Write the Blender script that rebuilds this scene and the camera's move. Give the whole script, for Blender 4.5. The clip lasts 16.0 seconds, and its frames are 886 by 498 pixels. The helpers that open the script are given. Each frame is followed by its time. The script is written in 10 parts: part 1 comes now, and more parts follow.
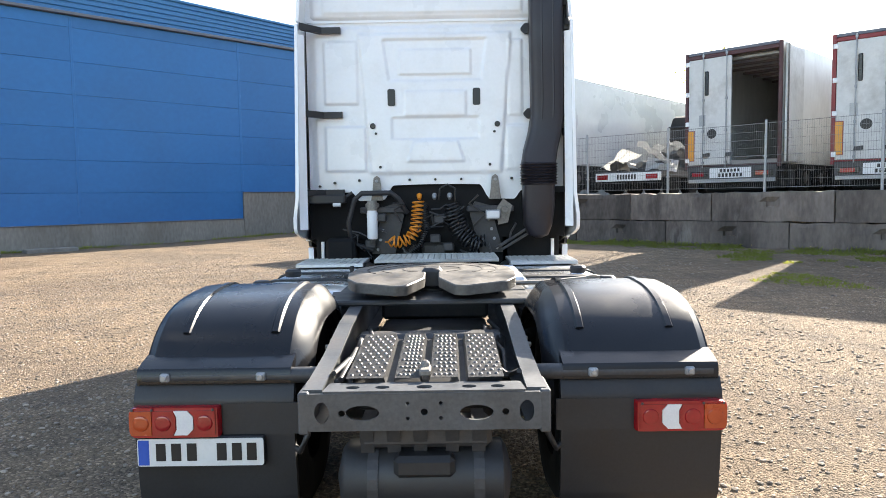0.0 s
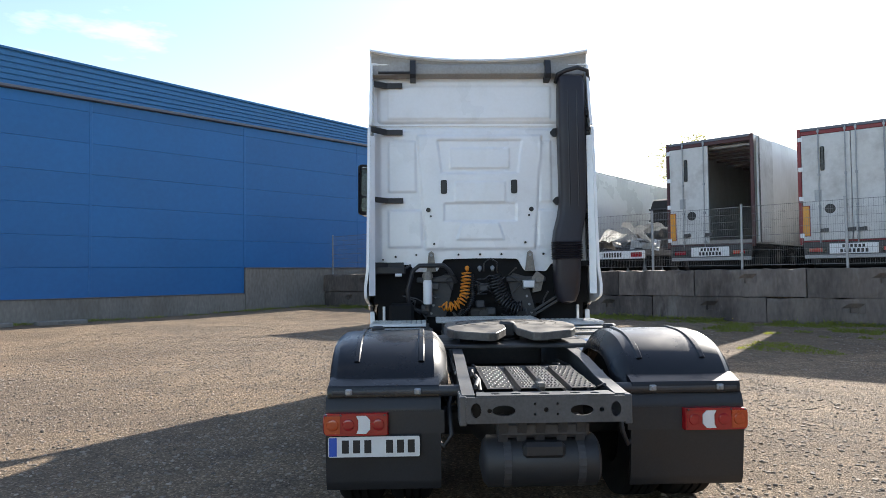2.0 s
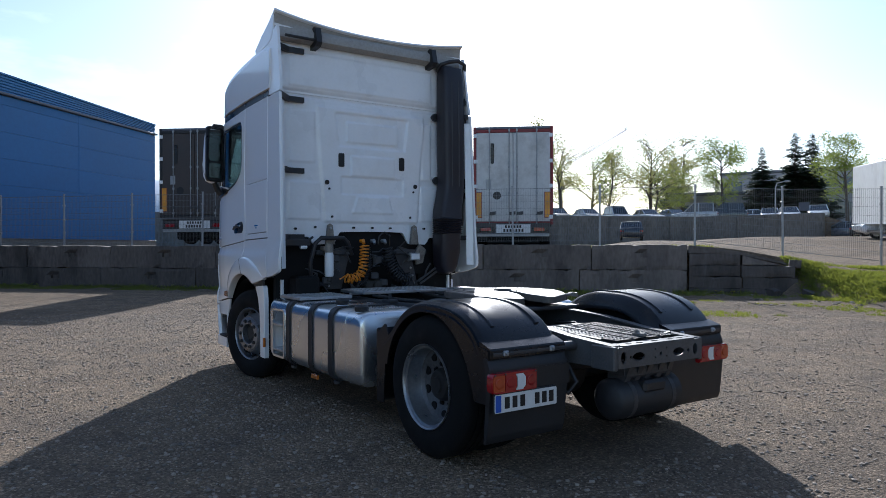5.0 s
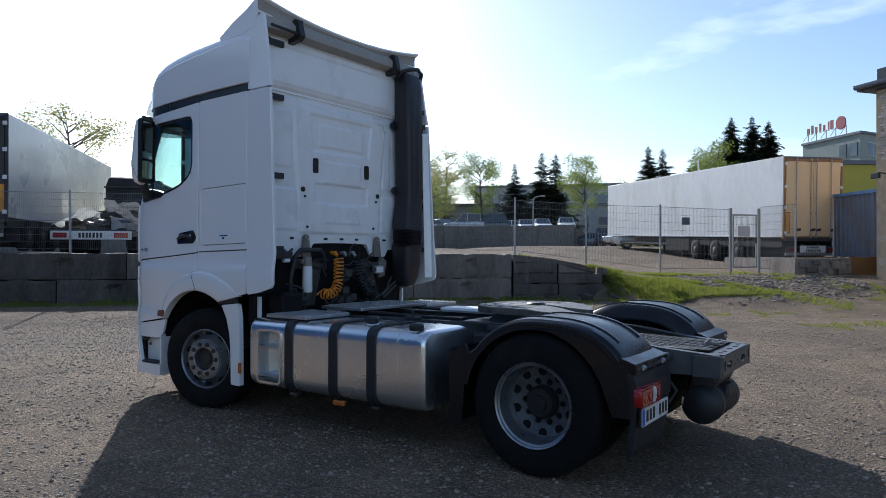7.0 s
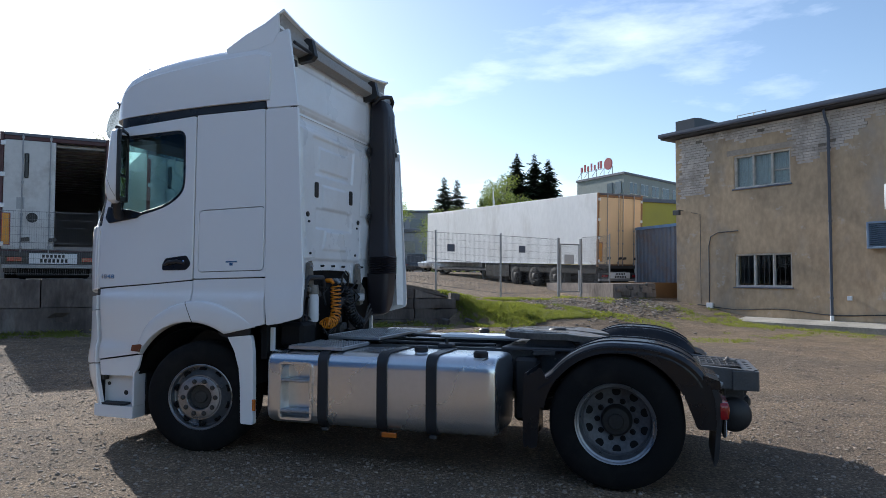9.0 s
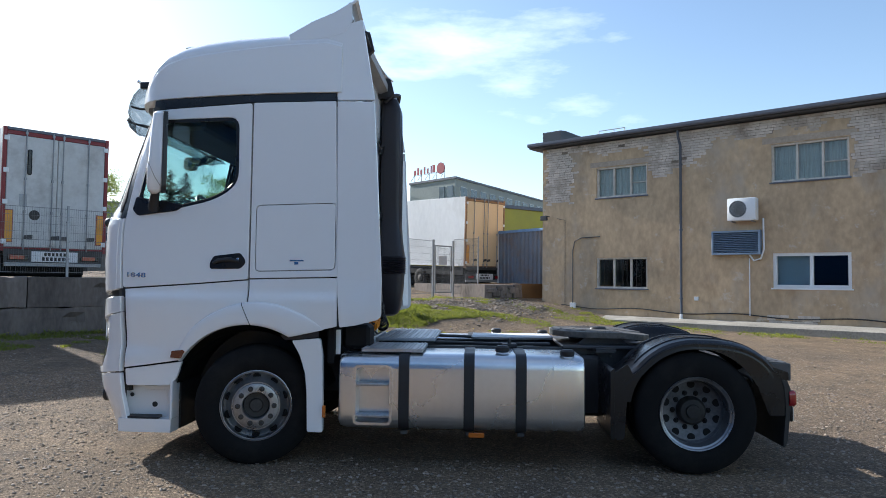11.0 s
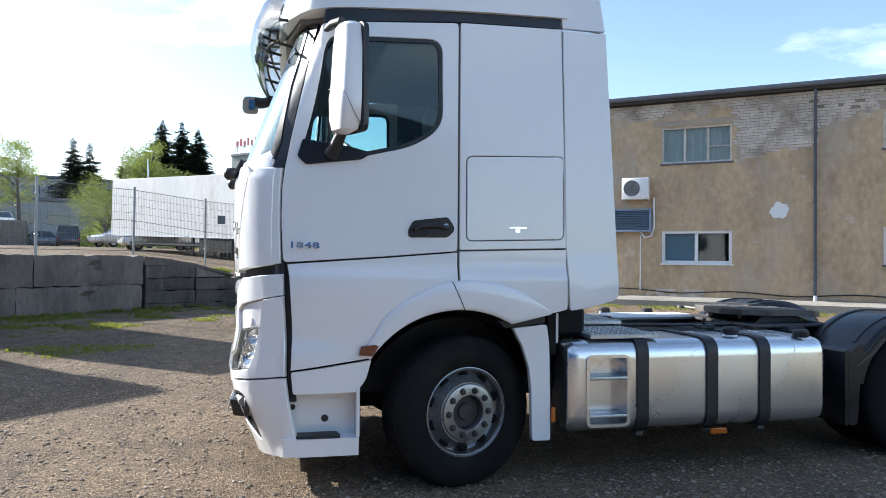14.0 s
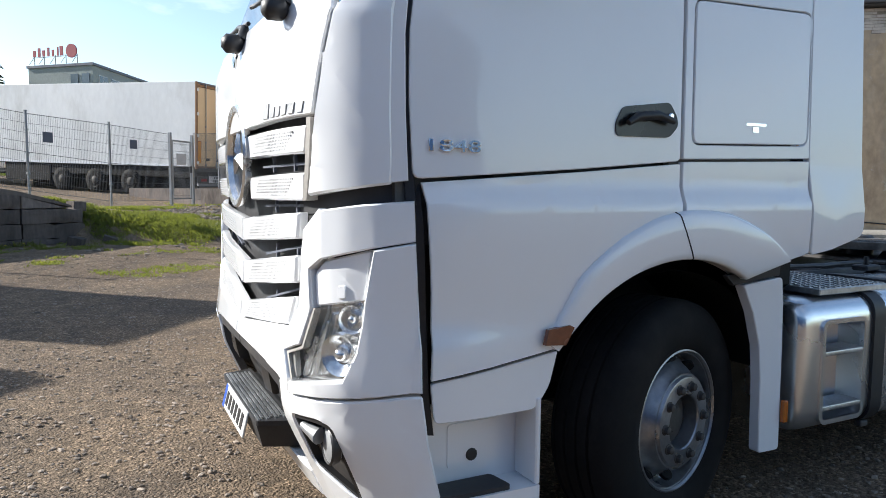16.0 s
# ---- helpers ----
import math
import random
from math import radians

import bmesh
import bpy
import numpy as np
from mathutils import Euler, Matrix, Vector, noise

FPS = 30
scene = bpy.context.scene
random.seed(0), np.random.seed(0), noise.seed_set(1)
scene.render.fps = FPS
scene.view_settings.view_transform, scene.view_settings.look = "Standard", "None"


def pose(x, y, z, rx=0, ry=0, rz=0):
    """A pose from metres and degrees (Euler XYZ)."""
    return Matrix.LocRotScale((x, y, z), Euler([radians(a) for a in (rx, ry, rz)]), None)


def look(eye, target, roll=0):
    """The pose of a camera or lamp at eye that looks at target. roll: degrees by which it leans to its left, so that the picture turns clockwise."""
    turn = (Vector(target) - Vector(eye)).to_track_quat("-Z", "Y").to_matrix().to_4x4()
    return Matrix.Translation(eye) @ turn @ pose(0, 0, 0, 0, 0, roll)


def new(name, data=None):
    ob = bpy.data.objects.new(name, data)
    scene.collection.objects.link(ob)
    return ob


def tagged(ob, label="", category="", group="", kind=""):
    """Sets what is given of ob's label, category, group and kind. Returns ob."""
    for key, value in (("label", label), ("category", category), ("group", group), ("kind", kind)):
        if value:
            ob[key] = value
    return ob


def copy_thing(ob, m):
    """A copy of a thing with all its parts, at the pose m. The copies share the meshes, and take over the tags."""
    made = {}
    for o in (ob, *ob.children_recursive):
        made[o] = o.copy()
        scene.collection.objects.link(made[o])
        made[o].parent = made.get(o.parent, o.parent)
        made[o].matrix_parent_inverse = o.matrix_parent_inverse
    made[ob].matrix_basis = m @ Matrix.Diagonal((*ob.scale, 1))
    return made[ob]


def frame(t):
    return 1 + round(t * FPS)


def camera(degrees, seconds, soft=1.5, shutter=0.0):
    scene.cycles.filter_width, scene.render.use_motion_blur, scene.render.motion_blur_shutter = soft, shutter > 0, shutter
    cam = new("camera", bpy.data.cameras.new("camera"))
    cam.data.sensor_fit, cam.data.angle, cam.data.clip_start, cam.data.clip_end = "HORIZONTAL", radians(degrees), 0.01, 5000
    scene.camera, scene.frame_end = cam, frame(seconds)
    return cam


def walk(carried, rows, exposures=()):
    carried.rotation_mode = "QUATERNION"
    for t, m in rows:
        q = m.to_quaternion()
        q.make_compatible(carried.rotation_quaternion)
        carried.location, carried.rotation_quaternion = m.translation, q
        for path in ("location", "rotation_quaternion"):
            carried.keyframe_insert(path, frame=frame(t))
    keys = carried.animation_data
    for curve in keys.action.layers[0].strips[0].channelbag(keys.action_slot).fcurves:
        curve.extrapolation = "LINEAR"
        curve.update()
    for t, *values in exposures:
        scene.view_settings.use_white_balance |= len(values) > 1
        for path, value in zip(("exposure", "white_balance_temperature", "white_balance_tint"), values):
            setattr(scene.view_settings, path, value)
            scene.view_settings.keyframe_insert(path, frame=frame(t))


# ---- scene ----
cam = camera(65.3, 16.0, soft=0.75)
EXPOSURES = [(0.0, 2.14, 7050, 10), (0.5, 2.26, 6950, 10), (1.0, 1.97, 6850, 10), (1.5, 1.66, 6700, 10), (2.5, 1.21, 6550, 10), (3.5, 0.74, 6050, 10), (4.0, 0.63, 5900, 10), (6.5, 0.42, 5700, 10), (7.5, 0.38, 5750, 10), (9.0, 0.56, 5950, 10), (11.5, 1.01, 6150, 9), (12.5, 1.18, 6250, 9), (14.5, 1.32, 6180, 9), (16.0, 0.98, 6250, 9)]
PATH = [
    (0, (0.093, -3.654, 1.541), (0.08, -1.66, 1.392), -0.9),
    (0.5, (0.053, -4.148, 1.58), (0.045, -2.148, 1.529), -0.8),
    (1, (-0.004, -4.52, 1.568), (-0.006, -2.521, 1.596), -0.9),
    (1.5, (-0.26, -4.759, 1.533), (-0.254, -2.76, 1.602), -0.7),
    (2, (-0.642, -4.868, 1.485), (-0.585, -2.87, 1.56), -0.6),
    (2.5, (-1.155, -4.866, 1.475), (-0.921, -2.881, 1.545), -0.4),
    (3, (-1.689, -4.809, 1.488), (-1.194, -2.872, 1.542), -0.3),
    (3.5, (-2.25, -4.769, 1.498), (-1.503, -2.914, 1.527), 0.1),
    (4, (-2.821, -4.686, 1.51), (-1.918, -2.902, 1.525), -0.0),
    (4.2, (-3.045, -4.633, 1.478), (-2.09, -2.876, 1.487), -0.0),
    (6.3, (-4.933, -3.082, 1.511), (-3.487, -1.7, 1.51), -0.5),
    (6.5, (-5.078, -2.879, 1.503), (-3.572, -1.563, 1.505), -0.5),
    (7, (-5.489, -2.397, 1.558), (-3.857, -1.241, 1.571), 0.1),
    (7.5, (-5.823, -1.949, 1.561), (-4.097, -0.941, 1.593), 0.1),
    (8, (-6.082, -1.455, 1.585), (-4.283, -0.584, 1.629), 0.2),
    (8.5, (-6.34, -0.993, 1.587), (-4.48, -0.261, 1.652), 0.3),
    (9, (-6.569, -0.493, 1.583), (-4.667, 0.12, 1.669), 0.2),
    (9.2, (-6.669, -0.284, 1.569), (-4.755, 0.289, 1.662), -0.0),
    (11.3, (-7.028, 2.003, 1.58), (-5.031, 2.01, 1.671), 0.7),
    (11.5, (-7.016, 2.222, 1.594), (-5.019, 2.163, 1.687), 0.7),
    (12, (-6.907, 2.747, 1.572), (-4.917, 2.565, 1.665), 0.6),
    (12.5, (-6.728, 3.292, 1.58), (-4.748, 3.025, 1.669), 0.6),
    (13, (-6.47, 3.814, 1.544), (-4.498, 3.483, 1.619), 0.5),
    (13.5, (-6.127, 4.318, 1.539), (-4.162, 3.948, 1.592), 0.5),
    (14, (-5.667, 4.722, 1.512), (-3.716, 4.284, 1.542), 0.5),
    (14.5, (-5.113, 5.1, 1.507), (-3.181, 4.584, 1.516), 0.4),
    (15, (-4.541, 5.372, 1.472), (-2.641, 4.749, 1.455), 0.6),
    (15.5, (-3.887, 5.574, 1.46), (-2.03, 4.836, 1.391), 0.4),
    (16, (-3.278, 5.684, 1.451), (-1.496, 4.794, 1.279), 0.4),
]
walk(cam, [(t, look(eye, target, roll)) for t, eye, target, roll in PATH], EXPOSURES)

# ---- world ----
# sun and sky
SUN_DIR = Vector((0.598, 0.8015, 0.0))
SUN_EL = radians(28.1)
world = bpy.data.worlds.new("world")
scene.world = world
world.use_nodes = True
wn, wl = world.node_tree.nodes, world.node_tree.links
wn.clear()
w_out = wn.new("ShaderNodeOutputWorld")
w_bg = wn.new("ShaderNodeBackground")
w_sky = wn.new("ShaderNodeTexSky")
w_sky.sky_type = "NISHITA"
w_sky.sun_disc = False
w_sky.sun_elevation = SUN_EL
w_sky.sun_rotation = math.atan2(SUN_DIR.x, SUN_DIR.y)
w_sky.air_density, w_sky.dust_density, w_sky.ozone_density = 1.0, 0.7, 1.0
w_tc = wn.new("ShaderNodeTexCoord")
w_map = wn.new("ShaderNodeMapping")
w_map.inputs["Scale"].default_value = (1.0, 1.0, 3.6)
w_noise = wn.new("ShaderNodeTexNoise")
w_noise.inputs["Scale"].default_value = 2.3
w_noise.inputs["Detail"].default_value = 7.0
w_noise.inputs["Roughness"].default_value = 0.58
w_ramp = wn.new("ShaderNodeValToRGB")
w_ramp.color_ramp.elements[0].position = 0.56
w_ramp.color_ramp.elements[1].position = 0.80
w_ramp.color_ramp.elements[1].color = (0.55, 0.55, 0.55, 1)
w_mix = wn.new("ShaderNodeMix")
w_mix.data_type = "RGBA"
w_mix.inputs["B"].default_value = (11.5, 11.8, 12.2, 1)
wl.new(w_tc.outputs["Generated"], w_map.inputs["Vector"])
wl.new(w_map.outputs["Vector"], w_noise.inputs["Vector"])
wl.new(w_noise.outputs["Fac"], w_ramp.inputs["Fac"])
wl.new(w_ramp.outputs["Color"], w_mix.inputs["Factor"])
wl.new(w_sky.outputs["Color"], w_mix.inputs["A"])
wl.new(w_mix.outputs["Result"], w_bg.inputs["Color"])
w_bg.inputs["Strength"].default_value = 0.113
wl.new(w_bg.outputs["Background"], w_out.inputs["Surface"])

sun = new("sun", bpy.data.lights.new("sun", "SUN"))
sun.data.energy = 5.0
sun.data.angle = radians(0.53)
sun.data.color = (1.0, 0.95, 0.87)
sun_to = SUN_DIR * math.cos(SUN_EL) + Vector((0, 0, math.sin(SUN_EL)))
sun.matrix_world = look(sun_to * 60, (0, 0, 0))


# ---- materials ----
MATS = {}


def mat(name, base, rough=0.6, metal=0.0, dark=0.7, light=1.15, scale=3.0, fine=60.0, bump=0.0, rvar=0.1,
        coat=0.0, spec=0.5, island=0.0, stretch=(1, 1, 1), dirt=None, dirt_amount=0.0, dirt_scale=1.3):
    """Painted, cast or grown surface: two scales of colour variation, a varied roughness and a fine relief."""
    if name in MATS:
        return MATS[name]
    m = bpy.data.materials.new(name)
    m.use_nodes = True
    n, l = m.node_tree.nodes, m.node_tree.links
    b = n["Principled BSDF"]
    geo = n.new("ShaderNodeNewGeometry")
    mp = n.new("ShaderNodeMapping")
    mp.inputs["Scale"].default_value = stretch
    l.new(geo.outputs["Position"], mp.inputs["Vector"])
    n1, n2 = n.new("ShaderNodeTexNoise"), n.new("ShaderNodeTexNoise")
    n1.inputs["Scale"].default_value, n1.inputs["Detail"].default_value = scale, 5
    n2.inputs["Scale"].default_value, n2.inputs["Detail"].default_value = fine, 3
    l.new(mp.outputs[0], n1.inputs["Vector"])
    l.new(mp.outputs[0], n2.inputs["Vector"])
    add = n.new("ShaderNodeMath")
    add.operation = "MULTIPLY_ADD"
    add.inputs[1].default_value = 0.55
    l.new(n1.outputs["Fac"], add.inputs[0])
    half = n.new("ShaderNodeMath")
    half.operation = "MULTIPLY"
    half.inputs[1].default_value = 0.45
    l.new(n2.outputs["Fac"], half.inputs[0])
    l.new(half.outputs[0], add.inputs[2])
    rng = n.new("ShaderNodeMapRange")
    rng.inputs["From Min"].default_value, rng.inputs["From Max"].default_value = 0.32, 0.68
    rng.inputs["To Min"].default_value, rng.inputs["To Max"].default_value = dark, light
    l.new(add.outputs[0], rng.inputs["Value"])
    val = rng.outputs[0]
    if island:
        oi = n.new("ShaderNodeObjectInfo")
        r2 = n.new("ShaderNodeMath")
        r2.operation = "ADD"
        l.new(oi.outputs["Random"], r2.inputs[0])
        l.new(geo.outputs["Random Per Island"], r2.inputs[1])
        fr = n.new("ShaderNodeMath")
        fr.operation = "FRACT"
        l.new(r2.outputs[0], fr.inputs[0])
        r3 = n.new("ShaderNodeMapRange")
        r3.inputs["To Min"].default_value, r3.inputs["To Max"].default_value = 1 - island, 1 + island
        l.new(fr.outputs[0], r3.inputs["Value"])
        mu = n.new("ShaderNodeMath")
        mu.operation = "MULTIPLY"
        l.new(val, mu.inputs[0])
        l.new(r3.outputs[0], mu.inputs[1])
        val = mu.outputs[0]
    mixc = n.new("ShaderNodeVectorMath")
    mixc.operation = "SCALE"
    mixc.inputs[0].default_value = base[:3]
    l.new(val, mixc.inputs["Scale"])
    col = mixc.outputs[0]
    if dirt:
        n3 = n.new("ShaderNodeTexNoise")
        n3.inputs["Scale"].default_value, n3.inputs["Detail"].default_value = dirt_scale, 8
        n3.inputs["Roughness"].default_value = 0.65
        l.new(mp.outputs[0], n3.inputs["Vector"])
        r4 = n.new("ShaderNodeMapRange")
        r4.inputs["From Min"].default_value, r4.inputs["From Max"].default_value = 0.5, 0.68
        r4.inputs["To Max"].default_value = dirt_amount
        l.new(n3.outputs["Fac"], r4.inputs["Value"])
        dm = n.new("ShaderNodeMix")
        dm.data_type = "RGBA"
        dm.inputs["B"].default_value = (*dirt, 1)
        l.new(r4.outputs[0], dm.inputs["Factor"])
        l.new(col, dm.inputs["A"])
        col = dm.outputs["Result"]
    l.new(col, b.inputs["Base Color"])
    rr = n.new("ShaderNodeMapRange")
    rr.inputs["From Min"].default_value, rr.inputs["From Max"].default_value = 0.3, 0.7
    rr.inputs["To Min"].default_value, rr.inputs["To Max"].default_value = max(0.02, rough - rvar), min(1, rough + rvar)
    l.new(n1.outputs["Fac"], rr.inputs["Value"])
    l.new(rr.outputs[0], b.inputs["Roughness"])
    b.inputs["Metallic"].default_value = metal
    b.inputs["Specular IOR Level"].default_value = spec
    b.inputs["Coat Weight"].default_value = coat
    b.inputs["Coat Roughness"].default_value = 0.06
    if bump:
        bp = n.new("ShaderNodeBump")
        bp.inputs["Distance"].default_value = bump
        bp.inputs["Strength"].default_value = 1.0
        l.new(add.outputs[0], bp.inputs["Height"])
        l.new(bp.outputs[0], b.inputs["Normal"])
    MATS[name] = m
    return m


def glass_mat(name, tint, rough=0.02, ior=1.5, power=3.6):
    """Thin tinted pane: mostly clear, with a mirror-like sheen."""
    m = bpy.data.materials.new(name)
    m.use_nodes = True
    n, l = m.node_tree.nodes, m.node_tree.links
    n.clear()
    out = n.new("ShaderNodeOutputMaterial")
    tr, gl, mx, lw = n.new("ShaderNodeBsdfTransparent"), n.new("ShaderNodeBsdfGlossy"), n.new("ShaderNodeMixShader"), n.new("ShaderNodeLayerWeight")
    tr.inputs["Color"].default_value = (*tint, 1)
    gl.inputs["Roughness"].default_value = rough
    lw.inputs["Blend"].default_value = 0.5
    # gloss rises towards grazing angles
    pw, ma = n.new("ShaderNodeMath"), n.new("ShaderNodeMath")
    pw.operation, ma.operation = "POWER", "MULTIPLY_ADD"
    pw.inputs[1].default_value = power
    ma.inputs[1].default_value = 0.8
    ma.inputs[2].default_value = ((ior - 1) / (ior + 1)) ** 2
    l.new(lw.outputs["Facing"], pw.inputs[0])
    l.new(pw.outputs[0], ma.inputs[0])
    l.new(ma.outputs[0], mx.inputs["Fac"])
    l.new(tr.outputs[0], mx.inputs[1])
    l.new(gl.outputs[0], mx.inputs[2])
    l.new(mx.outputs[0], out.inputs["Surface"])
    MATS[name] = m
    return m


WHITE = mat("white_cab_paint", (0.82, 0.83, 0.84), 0.28, dark=0.992, light=1.005, scale=1.5, fine=14, rvar=0.006, coat=1.0, spec=0.5)
WHITE_REAR = mat("white_rear_wall_paint", (0.82, 0.83, 0.845), 0.33, dark=0.96, light=1.02, scale=2, fine=30, coat=0.45,
                 dirt=(0.50, 0.48, 0.43), dirt_amount=0.14, dirt_scale=3.4)
GREY_PLASTIC = mat("grey_spoiler_plastic", (0.36, 0.34, 0.31), 0.6, dark=0.75, light=1.1, scale=3, fine=40, bump=0.0006)
BLACK = mat("black_plastic", (0.019, 0.019, 0.021), 0.5, dark=0.8, light=1.3, scale=4, fine=90, bump=0.0004,
            dirt=(0.04, 0.036, 0.03), dirt_amount=0.3, dirt_scale=3.0)
# near-black: shade of gaps and undersides put into colour; also plain dark parts
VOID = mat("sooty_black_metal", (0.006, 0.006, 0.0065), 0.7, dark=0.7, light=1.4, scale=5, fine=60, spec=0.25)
BLACK_SATIN = mat("black_satin_trim", (0.011, 0.011, 0.012), 0.3, dark=0.9, light=1.1, scale=4, fine=60)
MUDGUARD = mat("mudguard_plastic", (0.008, 0.008, 0.010), 0.30, dark=0.8, light=1.25, scale=3, fine=120, bump=0.0005, rvar=0.12, spec=0.42,
               dirt=(0.03, 0.028, 0.027), dirt_amount=0.08, dirt_scale=2.4)
DUCT = mat("air_duct_plastic", (0.017, 0.014, 0.018), 0.45, dark=0.85, light=1.2, scale=4, fine=60, bump=0.0004)
RUBBER = mat("tyre_rubber", (0.008, 0.008, 0.0085), 0.85, dark=0.75, light=1.25, scale=5, fine=80, bump=0.0008, spec=0.2,
             dirt=(0.035, 0.031, 0.027), dirt_amount=0.3, dirt_scale=3.0)
STEEL_DARK = mat("chassis_steel", (0.043, 0.043, 0.046), 0.5, dark=0.7, light=1.3, scale=6, fine=70, bump=0.0005, spec=0.5,
                 dirt=(0.10, 0.085, 0.07), dirt_amount=0.5, dirt_scale=3.5)
RAIL_GREY = mat("grey_frame_paint", (0.075, 0.078, 0.082), 0.45, dark=0.7, light=1.3, scale=6, fine=70, bump=0.0005,
                dirt=(0.12, 0.10, 0.085), dirt_amount=0.4, dirt_scale=3.5)
STEEL_GREY = mat("worn_grey_steel", (0.23, 0.21, 0.185), 0.55, 0.25, dark=0.6, light=1.25, scale=9, fine=70, bump=0.0008,
                 dirt=(0.10, 0.085, 0.07), dirt_amount=0.6, dirt_scale=5)
GREASE = mat("greasy_plate_steel", (0.12, 0.108, 0.095), 0.5, 0.1, dark=0.55, light=1.3, scale=8, fine=50, bump=0.001, rvar=0.2,
             dirt=(0.04, 0.035, 0.03), dirt_amount=0.7, dirt_scale=5)
ALU = mat("brushed_aluminium", (0.74, 0.75, 0.76), 0.28, 0.95, dark=0.95, light=1.03, scale=1.5, fine=20, rvar=0.04)
ALU_TREAD = mat("aluminium_tread", (0.55, 0.56, 0.57), 0.42, 0.9, dark=0.7, light=1.1, scale=7, fine=50, bump=0.0006)
DECK_GREY = mat("tread_plate_paint", (0.08, 0.08, 0.083), 0.45, 0.1, dark=0.7, light=1.3, scale=6, fine=70, bump=0.0006,
                dirt=(0.12, 0.105, 0.09), dirt_amount=0.5, dirt_scale=4)
RIM = mat("silver_wheel_paint", (0.34, 0.35, 0.37), 0.34, 0.8, dark=0.7, light=1.1, scale=6, fine=40, bump=0.0004,
          dirt=(0.12, 0.11, 0.10), dirt_amount=0.35, dirt_scale=4)
HUB_DARK = mat("dark_axle_hub", (0.022, 0.021, 0.02), 0.6, 0.2, dark=0.6, light=1.4, scale=8, fine=50, bump=0.001)
HUB = mat("dark_hub_iron", (0.06, 0.055, 0.05), 0.7, 0.3, dark=0.6, light=1.3, scale=8, fine=50, bump=0.001)
LAMP_SILVER = mat("lamp_reflector_silver", (0.84, 0.84, 0.83), 0.2, 0.85, dark=0.92, light=1.05, scale=14, fine=90)
CHROME = mat("chrome", (0.75, 0.76, 0.77), 0.12, 1.0, dark=0.95, light=1.03)
MIRROR = mat("mirror_glass", (0.52, 0.54, 0.56), 0.02, 1.0, dark=0.98, light=1.02, rvar=0.01)
RED = mat("red_lamp_lens", (0.30, 0.008, 0.012), 0.15, dark=0.8, light=1.2, scale=10, fine=150, coat=0.6)
TAIL_AMBER = mat("orange_red_lens", (0.42, 0.055, 0.012), 0.2, dark=0.85, light=1.1, scale=10, fine=150, coat=0.6)
AMBER = mat("amber_lamp_lens", (0.50, 0.13, 0.012), 0.2, dark=0.85, light=1.1, scale=10, fine=150, coat=0.6)
CLEAR_LENS = mat("clear_lamp_lens", (0.72, 0.73, 0.74), 0.15, dark=0.9, light=1.05, scale=10, fine=150, coat=0.6)
YELLOW_COIL = mat("yellow_air_line", (0.72, 0.24, 0.012), 0.35, dark=0.85, light=1.1, scale=9)
PLATE_WHITE = mat("plate_white", (0.72, 0.73, 0.72), 0.35, dark=0.93, light=1.02, scale=9, dirt=(0.4, 0.38, 0.33), dirt_amount=0.3, dirt_scale=6)
PLATE_BLUE = mat("plate_blue", (0.02, 0.09, 0.45), 0.35, dark=0.9, light=1.1)
INK = mat("black_ink", (0.012, 0.012, 0.013), 0.45, dark=0.95, light=1.05)
CAB_TRIM = mat("cab_interior_grey", (0.07, 0.068, 0.066), 0.7, dark=0.85, light=1.1, scale=4, fine=80)
CAB_BEIGE = mat("cab_interior_beige", (0.17, 0.16, 0.145), 0.75, dark=0.9, light=1.05, scale=3, fine=60)
SEAT = mat("seat_fabric", (0.07, 0.068, 0.07), 0.9, dark=0.8, light=1.2, scale=6, fine=200, bump=0.0008)
CAB_GLASS = glass_mat("cab_glass", (0.74, 0.86, 0.86), ior=1.5)
SCREEN_GLASS = glass_mat("windscreen_glass", (0.80, 0.92, 0.91), ior=1.65, power=2.0)
DARK_GLASS = glass_mat("window_glass", (0.84, 0.90, 0.92), 0.03)

BLUE = mat("blue_sandwich_panel", (0.013, 0.122, 0.335), 0.42, dark=0.86, light=1.06, scale=0.35, fine=6, island=0.05, rvar=0.06, spec=0.4)
BLUE_RIB = mat("blue_ribbed_sheet", (0.022, 0.14, 0.33), 0.45, dark=0.88, light=1.08, scale=0.5, fine=8)
GUTTER = mat("grey_gutter", (0.11, 0.12, 0.15), 0.5, dark=0.85, light=1.15)
PLINTH = mat("plinth_concrete", (0.21, 0.195, 0.175), 0.9, dark=0.6, light=1.2, scale=0.9, fine=14, bump=0.004, stretch=(1, 1, 0.35),
             dirt=(0.12, 0.105, 0.085), dirt_amount=0.55, dirt_scale=0.8)
CONCRETE = mat("weathered_concrete_block", (0.205, 0.170, 0.146), 0.92, dark=0.62, light=1.25, scale=1.3, fine=14, bump=0.004, island=0.24,
               stretch=(1, 1, 0.35), dirt=(0.045, 0.036, 0.032), dirt_amount=0.85, dirt_scale=0.9)
# darker tone for blocks below u = -9 and for the thin courses
CONCRETE_DARK = mat("damp_blackened_concrete_block", (0.115, 0.095, 0.083), 0.92, dark=0.55, light=1.35, scale=1.3, fine=14, bump=0.004, island=0.3,
                    stretch=(1, 1, 0.35), dirt=(0.03, 0.025, 0.023), dirt_amount=0.85, dirt_scale=0.9)
GALV = mat("galvanised_steel", (0.36, 0.37, 0.38), 0.5, 0.6, dark=0.8, light=1.1, scale=5, fine=40)
